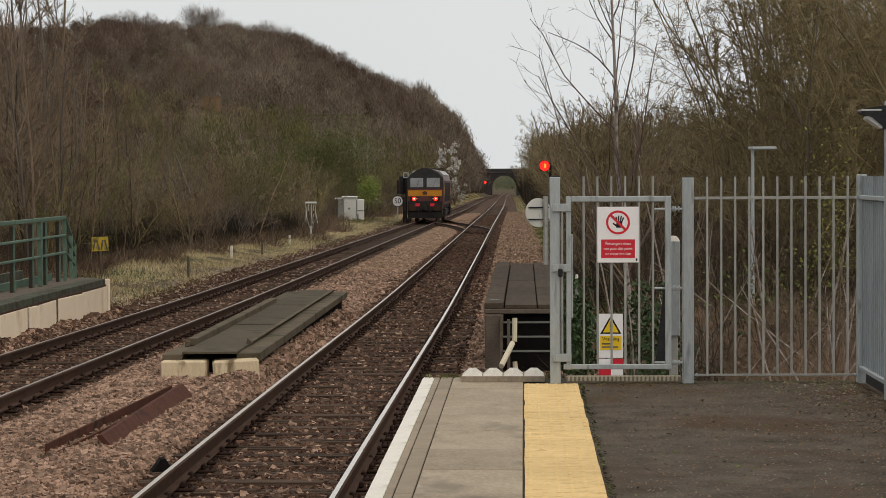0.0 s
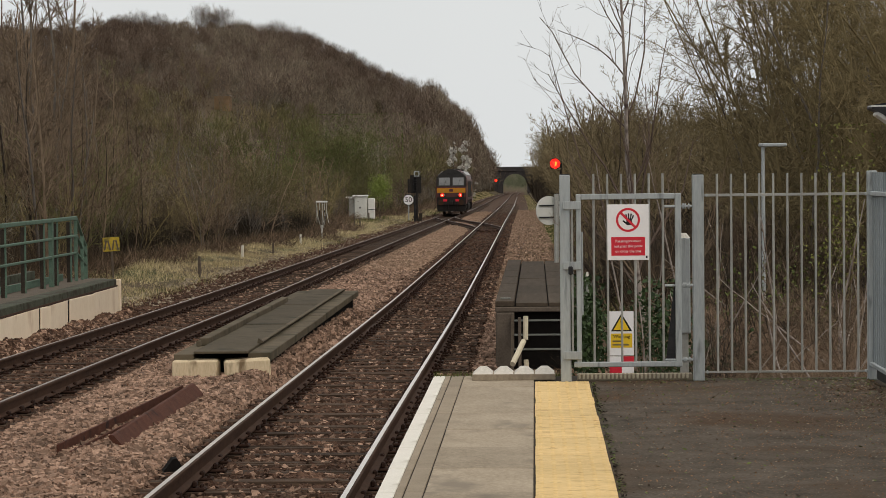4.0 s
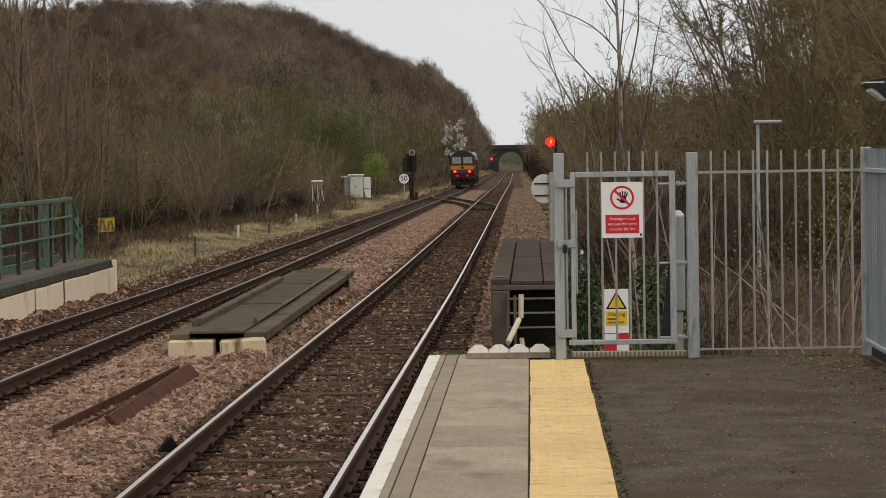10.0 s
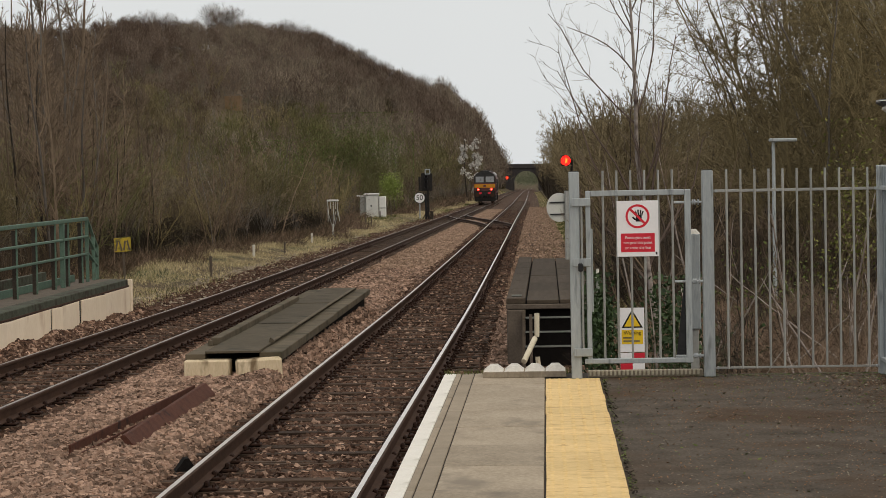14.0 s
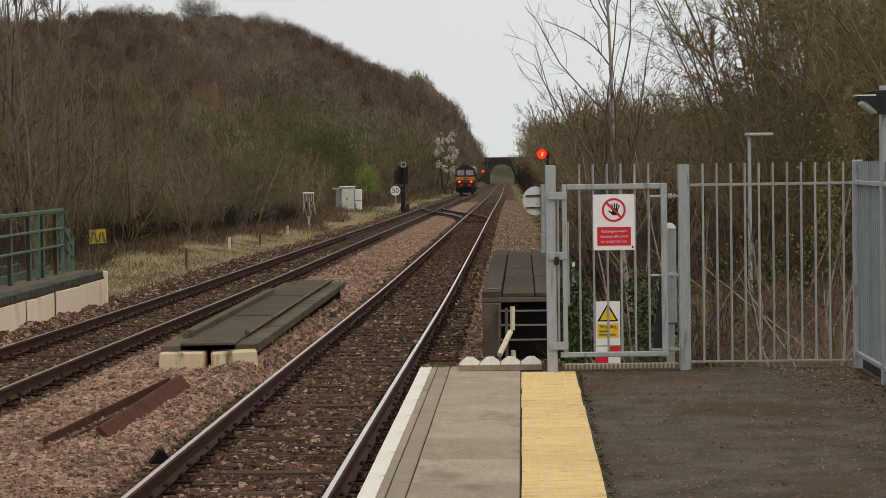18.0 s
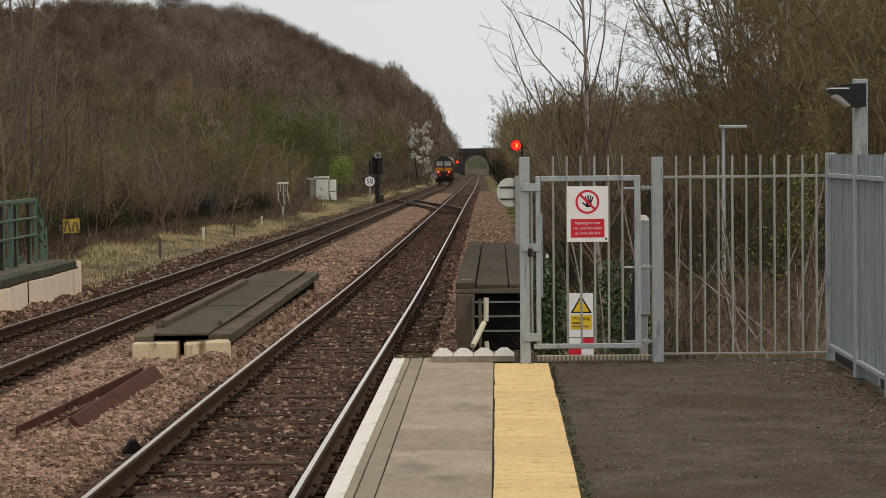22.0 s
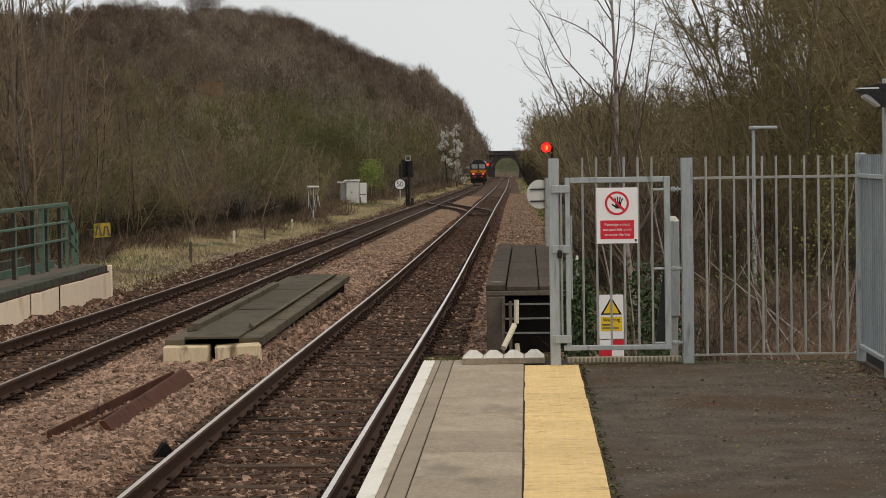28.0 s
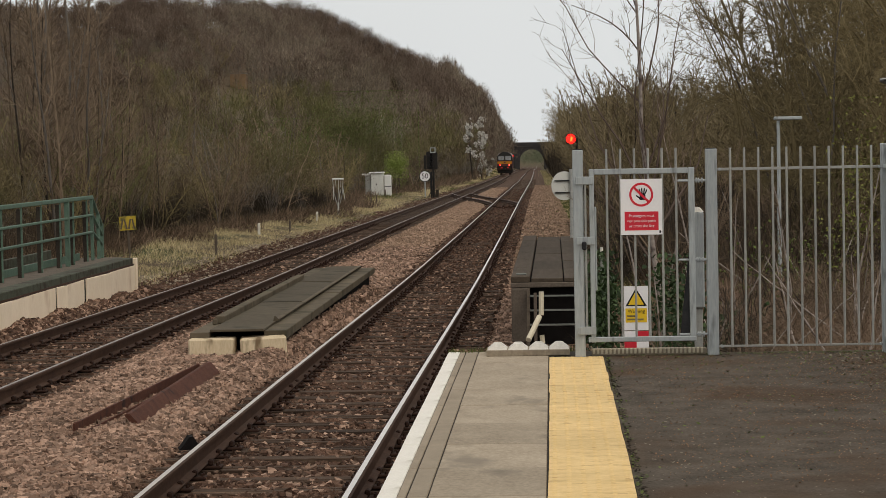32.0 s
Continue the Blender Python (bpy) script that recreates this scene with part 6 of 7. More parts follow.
def plant(name, parts_, x, y, label, group, turn=0.0, size=1.0, lean=(0, 0), z=None, wide=None):
    e = new(name)
    e.empty_display_size = 0.2
    zz = (ground_at(x, y) - 0.05) if z is None else z
    e.matrix_basis = pose(x, y, zz, lean[0], lean[1], turn) @ Matrix.Diagonal(((wide or size), (wide or size), size, 1))
    tagged(e, label, "tree", group)
    for n, me in parts_:
        o = new(n, me)
        o.parent = e
    return e


def crown_shape(rng, lobes, strokes, short, long, wide, low):
    """A rounded bare crown one unit high: twig strokes over a few lobes, and the stems that carry them. Returns two arrays of triangles."""
    a = rng.random(lobes) * 6.283
    c = np.stack([0.2 * np.cos(a) * rng.random(lobes) ** 0.5, 0.2 * np.sin(a) * rng.random(lobes) ** 0.5, low + 0.12 + (0.7 - low) * rng.random(lobes)], 1)
    c[0] = (0, 0, 0.74)
    rad = 0.16 + 0.1 * rng.random(lobes)
    j = rng.integers(0, lobes, strokes)
    d = unit(rng.normal(size=(strokes, 3)) + np.array([0, 0, 0.25]))
    P = c[j] + d * (rad[j] * rng.random(strokes) ** 0.4)[:, None]
    P[:, 2] = np.clip(P[:, 2], 0.02, 1.0)
    out = unit(P - np.array([0, 0, 0.15]) + 0.35 * rng.normal(size=P.shape) + np.array([0, 0, 0.12]))
    L = (short + (long - short) * rng.random(strokes))[:, None]
    w = unit(np.cross(out, rng.normal(size=P.shape))) * (wide * (0.6 + 0.8 * rng.random(strokes)))[:, None]
    tri = np.stack([P - out * L * 0.5 - w, P - out * L * 0.5 + w, P + out * L * 0.5], 1)
    k = 3 * lobes
    tip = c[np.arange(k) % lobes] + 0.09 * rng.normal(size=(k, 3))
    foot = np.stack([0.02 * rng.normal(size=k), 0.02 * rng.normal(size=k), np.where(np.arange(k) < 3, 0, 0.2) * rng.random(k)], 1)
    sw = unit(np.cross(tip - foot, rng.normal(size=(k, 3)))) * 0.0055
    return tri, np.stack([foot - sw, foot + sw, tip], 1)


def build_right_trees():
    r = random.Random(21)
    # slender sapling beside the gate: its main boughs by height, angle and length
    sap = bare_tree(101, 6.6, 1, 0.01, 3, 30, 0.2, (6, 4), 0.004, 0.048, 0.11, 0.13, 0.5,
                    set_boughs=((0.51, -32, 2.6), (0.62, -28, 1.3), (0.52, 36, 2.2), (0.53, 20, 2.0), (0.22, -11, 3.3), (0.33, -20, 2.3), (0.3, 25, 2.7), (0.36, 42, 1.7), (0.7, -22, 1.3), (0.75, 35, 1.2), (0.27, 5, 2.4), (0.16, -24, 1.7), (0.2, 30, 2.2)))
    plant("birch", tree_parts("birch", sap, M["bark_birch"], M["twig_sapling"]), 1.62, 33.5, "slender bare birch sapling with pale bark", "right-hand trees", 0, 1.0, (0, -10))
    sap2 = bare_tree(102, 4.2, 3, 0.1, 8, 30, 0.5, (6, 4), 0.004, 0.03, 0.06, 0.1, 0.2, fan=0.3)
    sp2 = tree_parts("birch", sap2, M["bark_birch"], M["twig_brown"])
    plant("birch", sp2, 1.15, 33.2, "multi-stemmed bare birch sapling", "right-hand trees", 0, 0.75)
    plant("birch", sp2, 2.3, 36.5, "multi-stemmed bare birch sapling", "right-hand trees", 120, 0.75)
    thin = tree_parts("birch", bare_tree(103, 1.5, 1, 0.12, 4, 34, 0.5, (3,), 0.003, 0.014, 0.05, 0.16, 0.3), M["bark_birch"], M["twig_brown"])
    plant("birch", thin, 1.2, 24.0, "thin white-stemmed birch seedling behind the gate", "right-hand trees", 20, 1.0)
    for x, y, s in ((1.02, 23.2, 1.15), (1.1, 25.0, 1.4), (0.93, 24.4, 1.0), (2.6, 26.0, 1.3), (3.2, 25.0, 1.25)):
        plant("birch", thin, x, y, "thin white-stemmed birch seedling in the brambles", "right-hand trees", r.uniform(0, 360), s, (r.uniform(-8, 8), r.uniform(-14, 14)))
    plant("birch", thin, 1.75, 25.5, "thin white-stemmed birch seedling behind the fence", "right-hand trees", 200, 0.8)
    # broad olive-twigged willows
    wil = [tree_parts("willow", bare_tree(110 + k, 9.2, 7, 0.1, 11, 40, 0.34, (8, 5, 3), 0.0058, 0.05, 0.02, 0.2, 0.12, fan=0.33, twig_angle=52), M["bark_grey"], M["twig_willow"]) for k in range(3)]
    spots = [(5.2, 45, 0.84), (8.4, 43, 1.05), (7.2, 47, 1.0), (10.2, 47, 1.15), (6.1, 52, 0.95), (9.0, 52, 1.15), (12.5, 50, 1.15), (7.4, 58, 1.0), (11.5, 60, 1.25), (15, 58, 1.3), (13.5, 45, 1.1), (14, 42, 1.15), (16, 48, 1.3), (6.3, 62, 1.1), (9.5, 64, 1.3), (13, 66, 1.35), (7.9, 50, 1.0), (9.7, 49, 1.1), (11.4, 53, 1.15), (9.2, 57, 1.15), (12.4, 57, 1.2), (7.0, 45, 0.85), (9.0, 46, 0.95)]
    for i, (x, y, s) in enumerate(spots):
        plant("willow", wil[i % 3], x, y, "broad bare willow with olive-brown twigs", "right-hand trees", r.uniform(0, 360), s)
    # brushwood thicket behind the fence
    thk = [tree_parts("thicket_bush", bare_tree(120 + k, 2.4, 7, 0.1, 7, 40, 0.55, (6, 4), 0.006, 0.02, 0.03, 0.2, 0.1, fan=0.45, cheap=True), M["bark_dark"], M["twig_dark" if k else "twig_brown"]) for k in range(3)]
    for i in range(34):
        y = r.uniform(44, 60)
        x = 1.2 + (y * 0.165 - 0.4) * r.random()
        plant("thicket_bush", thk[i % 3], x, y, "tangled bare brown bush behind the fence", "thicket", r.uniform(0, 360), r.uniform(0.6, 1.1))
    for i in range(8):
        y = 47.5 + 1.5 * i
        plant("thicket_bush", thk[i % 3], 0.62 + 0.35 * (i % 3), y, "tangled bare bush beside the round sign", "thicket", r.uniform(0, 360), r.uniform(0.45, 0.75))
    for i in range(12):
        y = r.uniform(19.5, 32)
        x = 1.3 + (y * 0.165 - 1.2) * r.random()
        plant("thicket_bush", thk[i % 3], x, y, "low bare bramble bush behind the fence", "thicket", r.uniform(0, 360), r.uniform(0.3, 0.5))
    for i in range(26):
        y = r.uniform(20, 33)
        x = 1.5 + (y * 0.165 - 1.4) * r.random()
        plant("sapling", thin, x, y, "thin leaning bare sapling behind the fence", "right-hand trees", r.uniform(0, 360), r.uniform(0.7, 1.2), (r.uniform(-25, 25), r.uniform(-38, 38)), wide=0.85)
    # dark wood along the right side of the line
    wood = [tree_parts("tree", bare_tree(130 + k, 7.0, 5, 0.1, 9, 34, 0.42, (6, 4, 2), 0.013, 0.045, 0.05, 0.12, 0.06, fan=0.24, cheap=True), M["bark_dark"], M["twig_wood"]) for k in range(3)]
    for i in range(70):
        y = 66 * (820 / 66) ** (i / 69)
        hgt = 3.0 + 0.0235 * min(y, 400) - float(rail_z(y)) * 0.9
        size = r.uniform(0.72, 0.95) * (1.0 if y > 140 else 1.1) * hgt / 7.0
        x = -0.003 * y + (2.75 - 1.05 * float(ramp(y, 140, 420))) * size + r.uniform(0, 1.5 + 0.008 * y)
        plant("tree", wood[i % 3], x, y, "bare tree with dense brown twigs beside the line", "lineside wood", r.uniform(0, 360), size)
    for i in range(12):
        y = 750 + 9.0 * i
        plant("tree", wood[i % 3], -0.6 + 0.35 * i + r.uniform(-0.4, 0.4), y, "bare tree crowding the road bridge", "lineside wood", r.uniform(0, 360), r.uniform(1.15, 1.5))
    for i in range(22):
        y = 64 + 3.0 * i
        x = 9 + 0.09 * y + r.uniform(-3, 5)
        plant("tree", wood[i % 3], x, y, "tall bare tree behind the willows", "lineside wood", r.uniform(0, 360), r.uniform(1.5, 1.9))
    for i in range(16):
        y = r.uniform(62, 72)
        plant("tree", wood[i % 3], (0.105 + 0.012 * i) * y, y, "tall bare tree behind the willows", "lineside wood", r.uniform(0, 360), r.uniform(1.15, 1.4))
    for i in range(60):
        y = 70 * (420 / 70) ** (i / 59)
        hgt = 3.0 + 0.0255 * y - float(rail_z(y)) * 0.9
        x = float(near_x(y)) + 6 + 0.016 * y + r.uniform(0, 3 + 0.075 * y)
        plant("tree", wood[i % 3], x, y, "bare tree with dense brown twigs behind the line", "lineside wood", r.uniform(0, 360), r.uniform(0.8, 1.02) * hgt / 7.0)


build_right_trees()


def build_left_scrub():
    r = random.Random(31)
    kinds = [("twig_olive", "bark_grey", "bare scrub tree with olive-brown upright twigs"), ("twig_brown", "bark_grey", "bare scrub tree with brown upright twigs"), ("twig_green", "bark_dark", "scrub tree with greenish upright twigs"), ("twig_olive", "bark_dark", "bare scrub tree with olive-brown upright twigs"), ("twig_pale", "bark_birch", "pale-stemmed slender bare scrub tree")]
    made = [tree_parts("scrub_tree", bare_tree(160 + k, 6.5, 6, 0.1, 9, 36, 0.36, (6, 5), 0.009, 0.045, 0.03, 0.22, 0.1, fan=0.22, cheap=True, twig_angle=46), M[b], M[t]) for k, (t, b, _) in enumerate(kinds)]
    def patch(x, y, a):
        return 0.5 + 0.25 * math.sin(x * 0.31 + 1.7 * math.sin(y * 0.045 + a) + a) + 0.25 * math.sin(y * 0.083 + 2.1 * math.sin(x * 0.17 - a))
    n = 270
    for i in range(n):
        y = 50 * (520 / 50) ** ((i + r.random()) / n)
        row = r.random()
        x = float(far_x(y) - scrub_edge(y)) - 0.4 - row ** 1.3 * (5 + 0.16 * y)
        lump = patch(x, y, 0.0)
        tone = patch(x, y, 2.0) + r.uniform(-0.22, 0.22)
        k = 4 if r.random() < 0.1 else 1 if tone < 0.36 else 2 if tone > 0.66 else r.choice((0, 3))
        s = (0.62 + 0.55 * lump) * r.uniform(0.85, 1.12) * (0.62 + 0.4 * row) * (1 + 0.0004 * y)
        plant("scrub_tree", made[k], x, y, kinds[k][2], "left-hand scrub", r.uniform(0, 360), s)
    # rounded thorn bushes along the edge of the scrub
    rng = np.random.default_rng(33)
    tones = (("hill_olive", "twig_olive", "rounded olive-twigged thorn bush"), ("hill_grey", "twig_brown", "rounded brown-twigged thorn bush"), ("hill_green", "twig_green", "rounded thorn bush tinged with young green"), ("brush_brown", "twig_dark", "dark tangled thorn bush"))
    bush = []
    for k, (fine, coarse, _) in enumerate(tones):
        tri, stems = crown_shape(rng, 7, 2300, 0.045, 0.1, 0.0016, 0.3)
        bush.append([("trunk", big_mesh("trunk", stems.reshape(-1, 3), np.arange(stems.size // 3).reshape(-1, 3), [M["bark_grey" if k < 3 else coarse]])), ("crown", big_mesh("crown", tri.reshape(-1, 3), np.arange(tri.size // 3).reshape(-1, 3), [M[fine]]))])
    for i in range(86):
        y = 54 * (330 / 54) ** ((i + r.random()) / 86)
        x = float(far_x(y) - scrub_edge(y)) - 0.6 - r.random() ** 1.6 * (3 + 0.06 * y)
        k = r.choices(range(4), (4, 3, 3, 3))[0]
        h = r.uniform(1.5, 3.6) * (1 + 0.002 * y)
        plant("thorn_bush", bush[k], x, y, tones[k][2], "left-hand scrub", r.uniform(0, 360), h, wide=h * r.uniform(0.9, 1.5))
    for x, y, h, w in ((-15.9, 198.0, 7.2, 8.5), (-14.3, 194.5, 5.4, 6.5), (-18.2, 200.0, 7.6, 8.0)):
        plant("thorn_bush", bush[2], x, y, "tall dull green bush behind the cabinets", "left-hand scrub", r.uniform(0, 360), h, wide=w)
    # pale birch stems standing in the scrub further on
    slim = tree_parts("birch", bare_tree(177, 8.5, 2, 0.03, 10, 24, 0.2, (5, 3), 0.012, 0.05, 0.06, 0.1, 0.3, fan=0.07, cheap=True), M["bark_grey"], M["twig_pale"])
    for i in range(16):
        y = r.uniform(215, 320)
        plant("birch", slim, -r.uniform(0.063, 0.082) * y, y, "slim birch with pale twigs in the scrub", "left-hand scrub", r.uniform(0, 360), r.uniform(0.85, 1.2), (r.uniform(-3, 3), r.uniform(-4, 4)))

    # tall bare trees at the near end, and round-crowned oaks on the hill's skyline
    tall = [tree_parts("tall_tree", bare_tree(175 + k, 8.5, 2, 0.05, 13, 36, 0.3, (7, 5), 0.009, 0.06, 0.06, 0.1, 0.2, fan=0.06), M["bark_dark" if k else "bark_grey"], M["twig_brown"]) for k in range(2)]
    for i, (x, y, s) in enumerate(((-15.2, 70, 1.0), (-16.0, 74, 1.05), (-14.4, 66, 0.9), (-17.6, 79, 1.1), (-15.0, 73, 0.85), (-18.5, 86, 1.05), (-13.4, 68, 0.6), (-14.2, 75, 0.65), (-16.8, 82, 0.9), (-15.6, 84, 0.7), (-17.2, 90, 0.95), (-16.0, 95, 0.7), (-19.5, 96, 1.1), (-14.6, 88, 0.5), (-15.8, 102, 0.6), (-18.2, 104, 0.9), (-17.4, 112, 0.75), (-15.4, 118, 0.55), (-12.6, 61, 0.8), (-13.2, 63, 0.9), (-12.9, 66, 0.75), (-13.9, 62, 0.95), (-13.6, 71, 0.8), (-12.7, 69, 0.55), (-14.9, 68, 1.0), (-14.0, 78, 0.7), (-14.8, 82, 0.8), (-13.5, 80, 0.5), (-16.2, 80, 1.35), (-17.6, 92, 1.35), (-15.6, 76, 1.3))):
        plant("tall_tree", tall[i % 2], x, y, "tall bare tree with a slim grey trunk", "left-hand scrub", r.uniform(0, 360), s)
    oak = []
    for k in range(3):
        tri, stems = crown_shape(rng, 11, 1900, 0.06, 0.17, 0.0017, 0.34)
        oak.append([("trunk", big_mesh("trunk", stems.reshape(-1, 3), np.arange(stems.size // 3).reshape(-1, 3), [M["bark_dark"]])), ("crown", big_mesh("crown", tri.reshape(-1, 3), np.arange(tri.size // 3).reshape(-1, 3), [M["hill_twig"]]))])
    for i, (u, size, wide) in enumerate(((-0.183, 0.75, 1.2), (-0.1745, 0.85, 1.1), (-0.1675, 0.95, 1.3), (-0.16, 0.85, 1.2), (-0.153, 0.7, 1.1), (-0.137, 1.15, 1.5), (-0.1315, 1.0, 1.2), (-0.124, 0.75, 1.2), (-0.1145, 0.75, 1.1), (-0.1065, 0.9, 1.3), (-0.101, 0.9, 1.2), (-0.096, 0.85, 1.2), (-0.079, 0.65, 0.9), (-0.0585, 0.75, 1.0), (-0.0525, 0.9, 1.1), (-0.047, 0.95, 1.2), (-0.042, 0.95, 1.1), (-0.037, 0.85, 1.0))):
        best = max(range(430, 700, 15), key=lambda y: (float(ground_z(u * y, y)) + 8.0) / y)
        plant("oak", oak[i % 3], u * best, float(best), "round-crowned bare tree on the hill's skyline", "skyline trees", r.uniform(0, 360), size * 10.8, wide=wide * 11.0)


build_left_scrub()


def build_hill_wood():
    """The bare woods that cover the hill, seen as one: rounded crowns standing close together."""
    rng = np.random.default_rng(41)
    shapes = [crown_shape(rng, 6 + k % 3, 420, 0.06, 0.15, 0.0052, 0.22) for k in range(7)]
    def stand(x, y, H, W, mats):
        """Crowns of heights H and widths W; mats names the material of each."""
        z = ground_z(x, y) - 0.3
        a = rng.random(len(x)) * 6.283
        kind = rng.integers(0, len(shapes), len(x))
        found = {}
        for k, (tri, stems) in enumerate(shapes):
            for name in sorted(set(mats)):
                g = (kind == k) & (mats == name)
                if not g.any():
                    continue
                for src, key in ((tri, name), (stems, "hill_trunk")):
                    ca, sa = np.cos(a[g])[:, None, None], np.sin(a[g])[:, None, None]
                    vx = (src[None, ..., 0] * ca - src[None, ..., 1] * sa) * W[g][:, None, None] + x[g][:, None, None]
                    vy = (src[None, ..., 0] * sa + src[None, ..., 1] * ca) * W[g][:, None, None] + y[g][:, None, None]
                    vz = src[None, ..., 2] * H[g][:, None, None] + z[g][:, None, None]
                    found.setdefault(key, []).append(np.stack([vx, vy, vz], -1).reshape(-1, 3))
        return found
    # the hillside
    n = 1750
    y = np.sqrt(290 ** 2 + (665 ** 2 - 290 ** 2) * rng.random(n))
    left = 5.0 + 0.21 * y * rng.random(n)
    # the trees that line the railway up to the bridge
    m = 330
    y[:m] = 330 + 530 * rng.random(m)
    left[:m] = 4.8 + 15 * rng.random(m) ** 1.3
    x = far_x(y) - left
    H = (8.0 + 2.9 * rng.random(n)) * (0.88 + 0.12 * np.sin(x * 0.11 + 1.3 * np.sin(y * 0.021)))
    H[:m] = (7.0 + 3.5 * rng.random(m)) * (1 + 0.4 * ramp(y[:m], 480, 620))
    view = x / y
    H = H * (1 - 0.17 * ramp(view, -0.094, -0.085) * ramp(view, -0.052, -0.062) - 0.13 * ramp(view, -0.125, -0.145))
    W = H * (0.68 + 0.36 * rng.random(n))
    low = ((y < 400) & (left < 60)) | ((left < 14) & (y < 430))
    tone = np.sin(x * 0.09 + 2 * np.sin(y * 0.013)) + 0.7 * rng.normal(size=n)
    tone = tone + 0.9 * ((left < 30) & (y > 400))
    mats = np.where(tone < -0.7, "hill_dark", np.where(tone > 0.8, "hill_grey", "hill_twig"))
    mats = np.where(low & (rng.random(n) < 0.75), np.where(tone + 0.5 * (left < 16) > 0.25, "hill_green", "hill_olive"), mats)
    keep = ~((np.abs(x + 0.1325 * y) < 3.0) & (y < 440) & (ground_z(x, y) + H > 1.6 + 0.031 * y))
    found = stand(x[keep], y[keep], H[keep], W[keep], mats[keep])
    # woods beyond the bridge, with distance haze put into their pale green
    n = 260
    y = 950 + 400 * rng.random(n)
    x = -70 + 120 * rng.random(n)
    H = 5 + 7 * rng.random(n)
    found.update({"far_wood": sum((v for k, v in stand(x, y, H, H * 0.9, np.full(n, "far_wood")).items() if k == "far_wood"), [])})
    labels = {"far_wood": "distant wood beyond the bridge, tinted pale green for haze", "hill_green": "bare wood with greenish ivy below the hill", "hill_olive": "olive-brown bare wood at the hill's foot", "hill_trunk": "pale bare trunks in the hillside wood"}
    for key, p in found.items():
        V = np.concatenate(p)
        stuff("hill_wood", big_mesh("hill_wood", V, np.arange(len(V)).reshape(-1, 3), [M[key]]), labels.get(key, "bare reddish-brown wood covering the hillside"), "wood")
    hx, hy = -0.1325 * 436, 436.0
    hz = ground_at(hx, hy)
    top = 1.53 + 0.0325 * hy - hz
    hut = thing("hut", (hx, hy, hz), "small tan stone hut half hidden in the wood", "hut")
    part("wall", bx(-1.2, 1.7, 0, 3, -1.0, top, 0.05), M["sandstone"], hut)
    part("roof", plate([(-1.3, top), (1.8, top), (1.6, top + 0.2), (-1.1, top + 0.2)], -0.1, 3.1), M["bark_grey"], hut)


build_hill_wood()


def blades(rng, x, y, z, h, w, lean, mat_name, name, label, cat):
    n = len(x)
    a = rng.random(n) * 6.283
    base = np.stack([x, y, z], 1)
    wv = np.stack([np.cos(a), np.sin(a), np.zeros(n)], 1) * w[:, None] if np.ndim(w) else np.stack([np.cos(a), np.sin(a), np.zeros(n)], 1) * w
    d = np.stack([lean * rng.normal(size=n), lean * rng.normal(size=n), np.ones(n)], 1) * h[:, None]
    V = np.stack([base - wv, base + wv, base + d], 1).reshape(-1, 3)
    return stuff(name, big_mesh(name, V, np.arange(n * 3).reshape(-1, 3), [M[mat_name]]), label, cat)


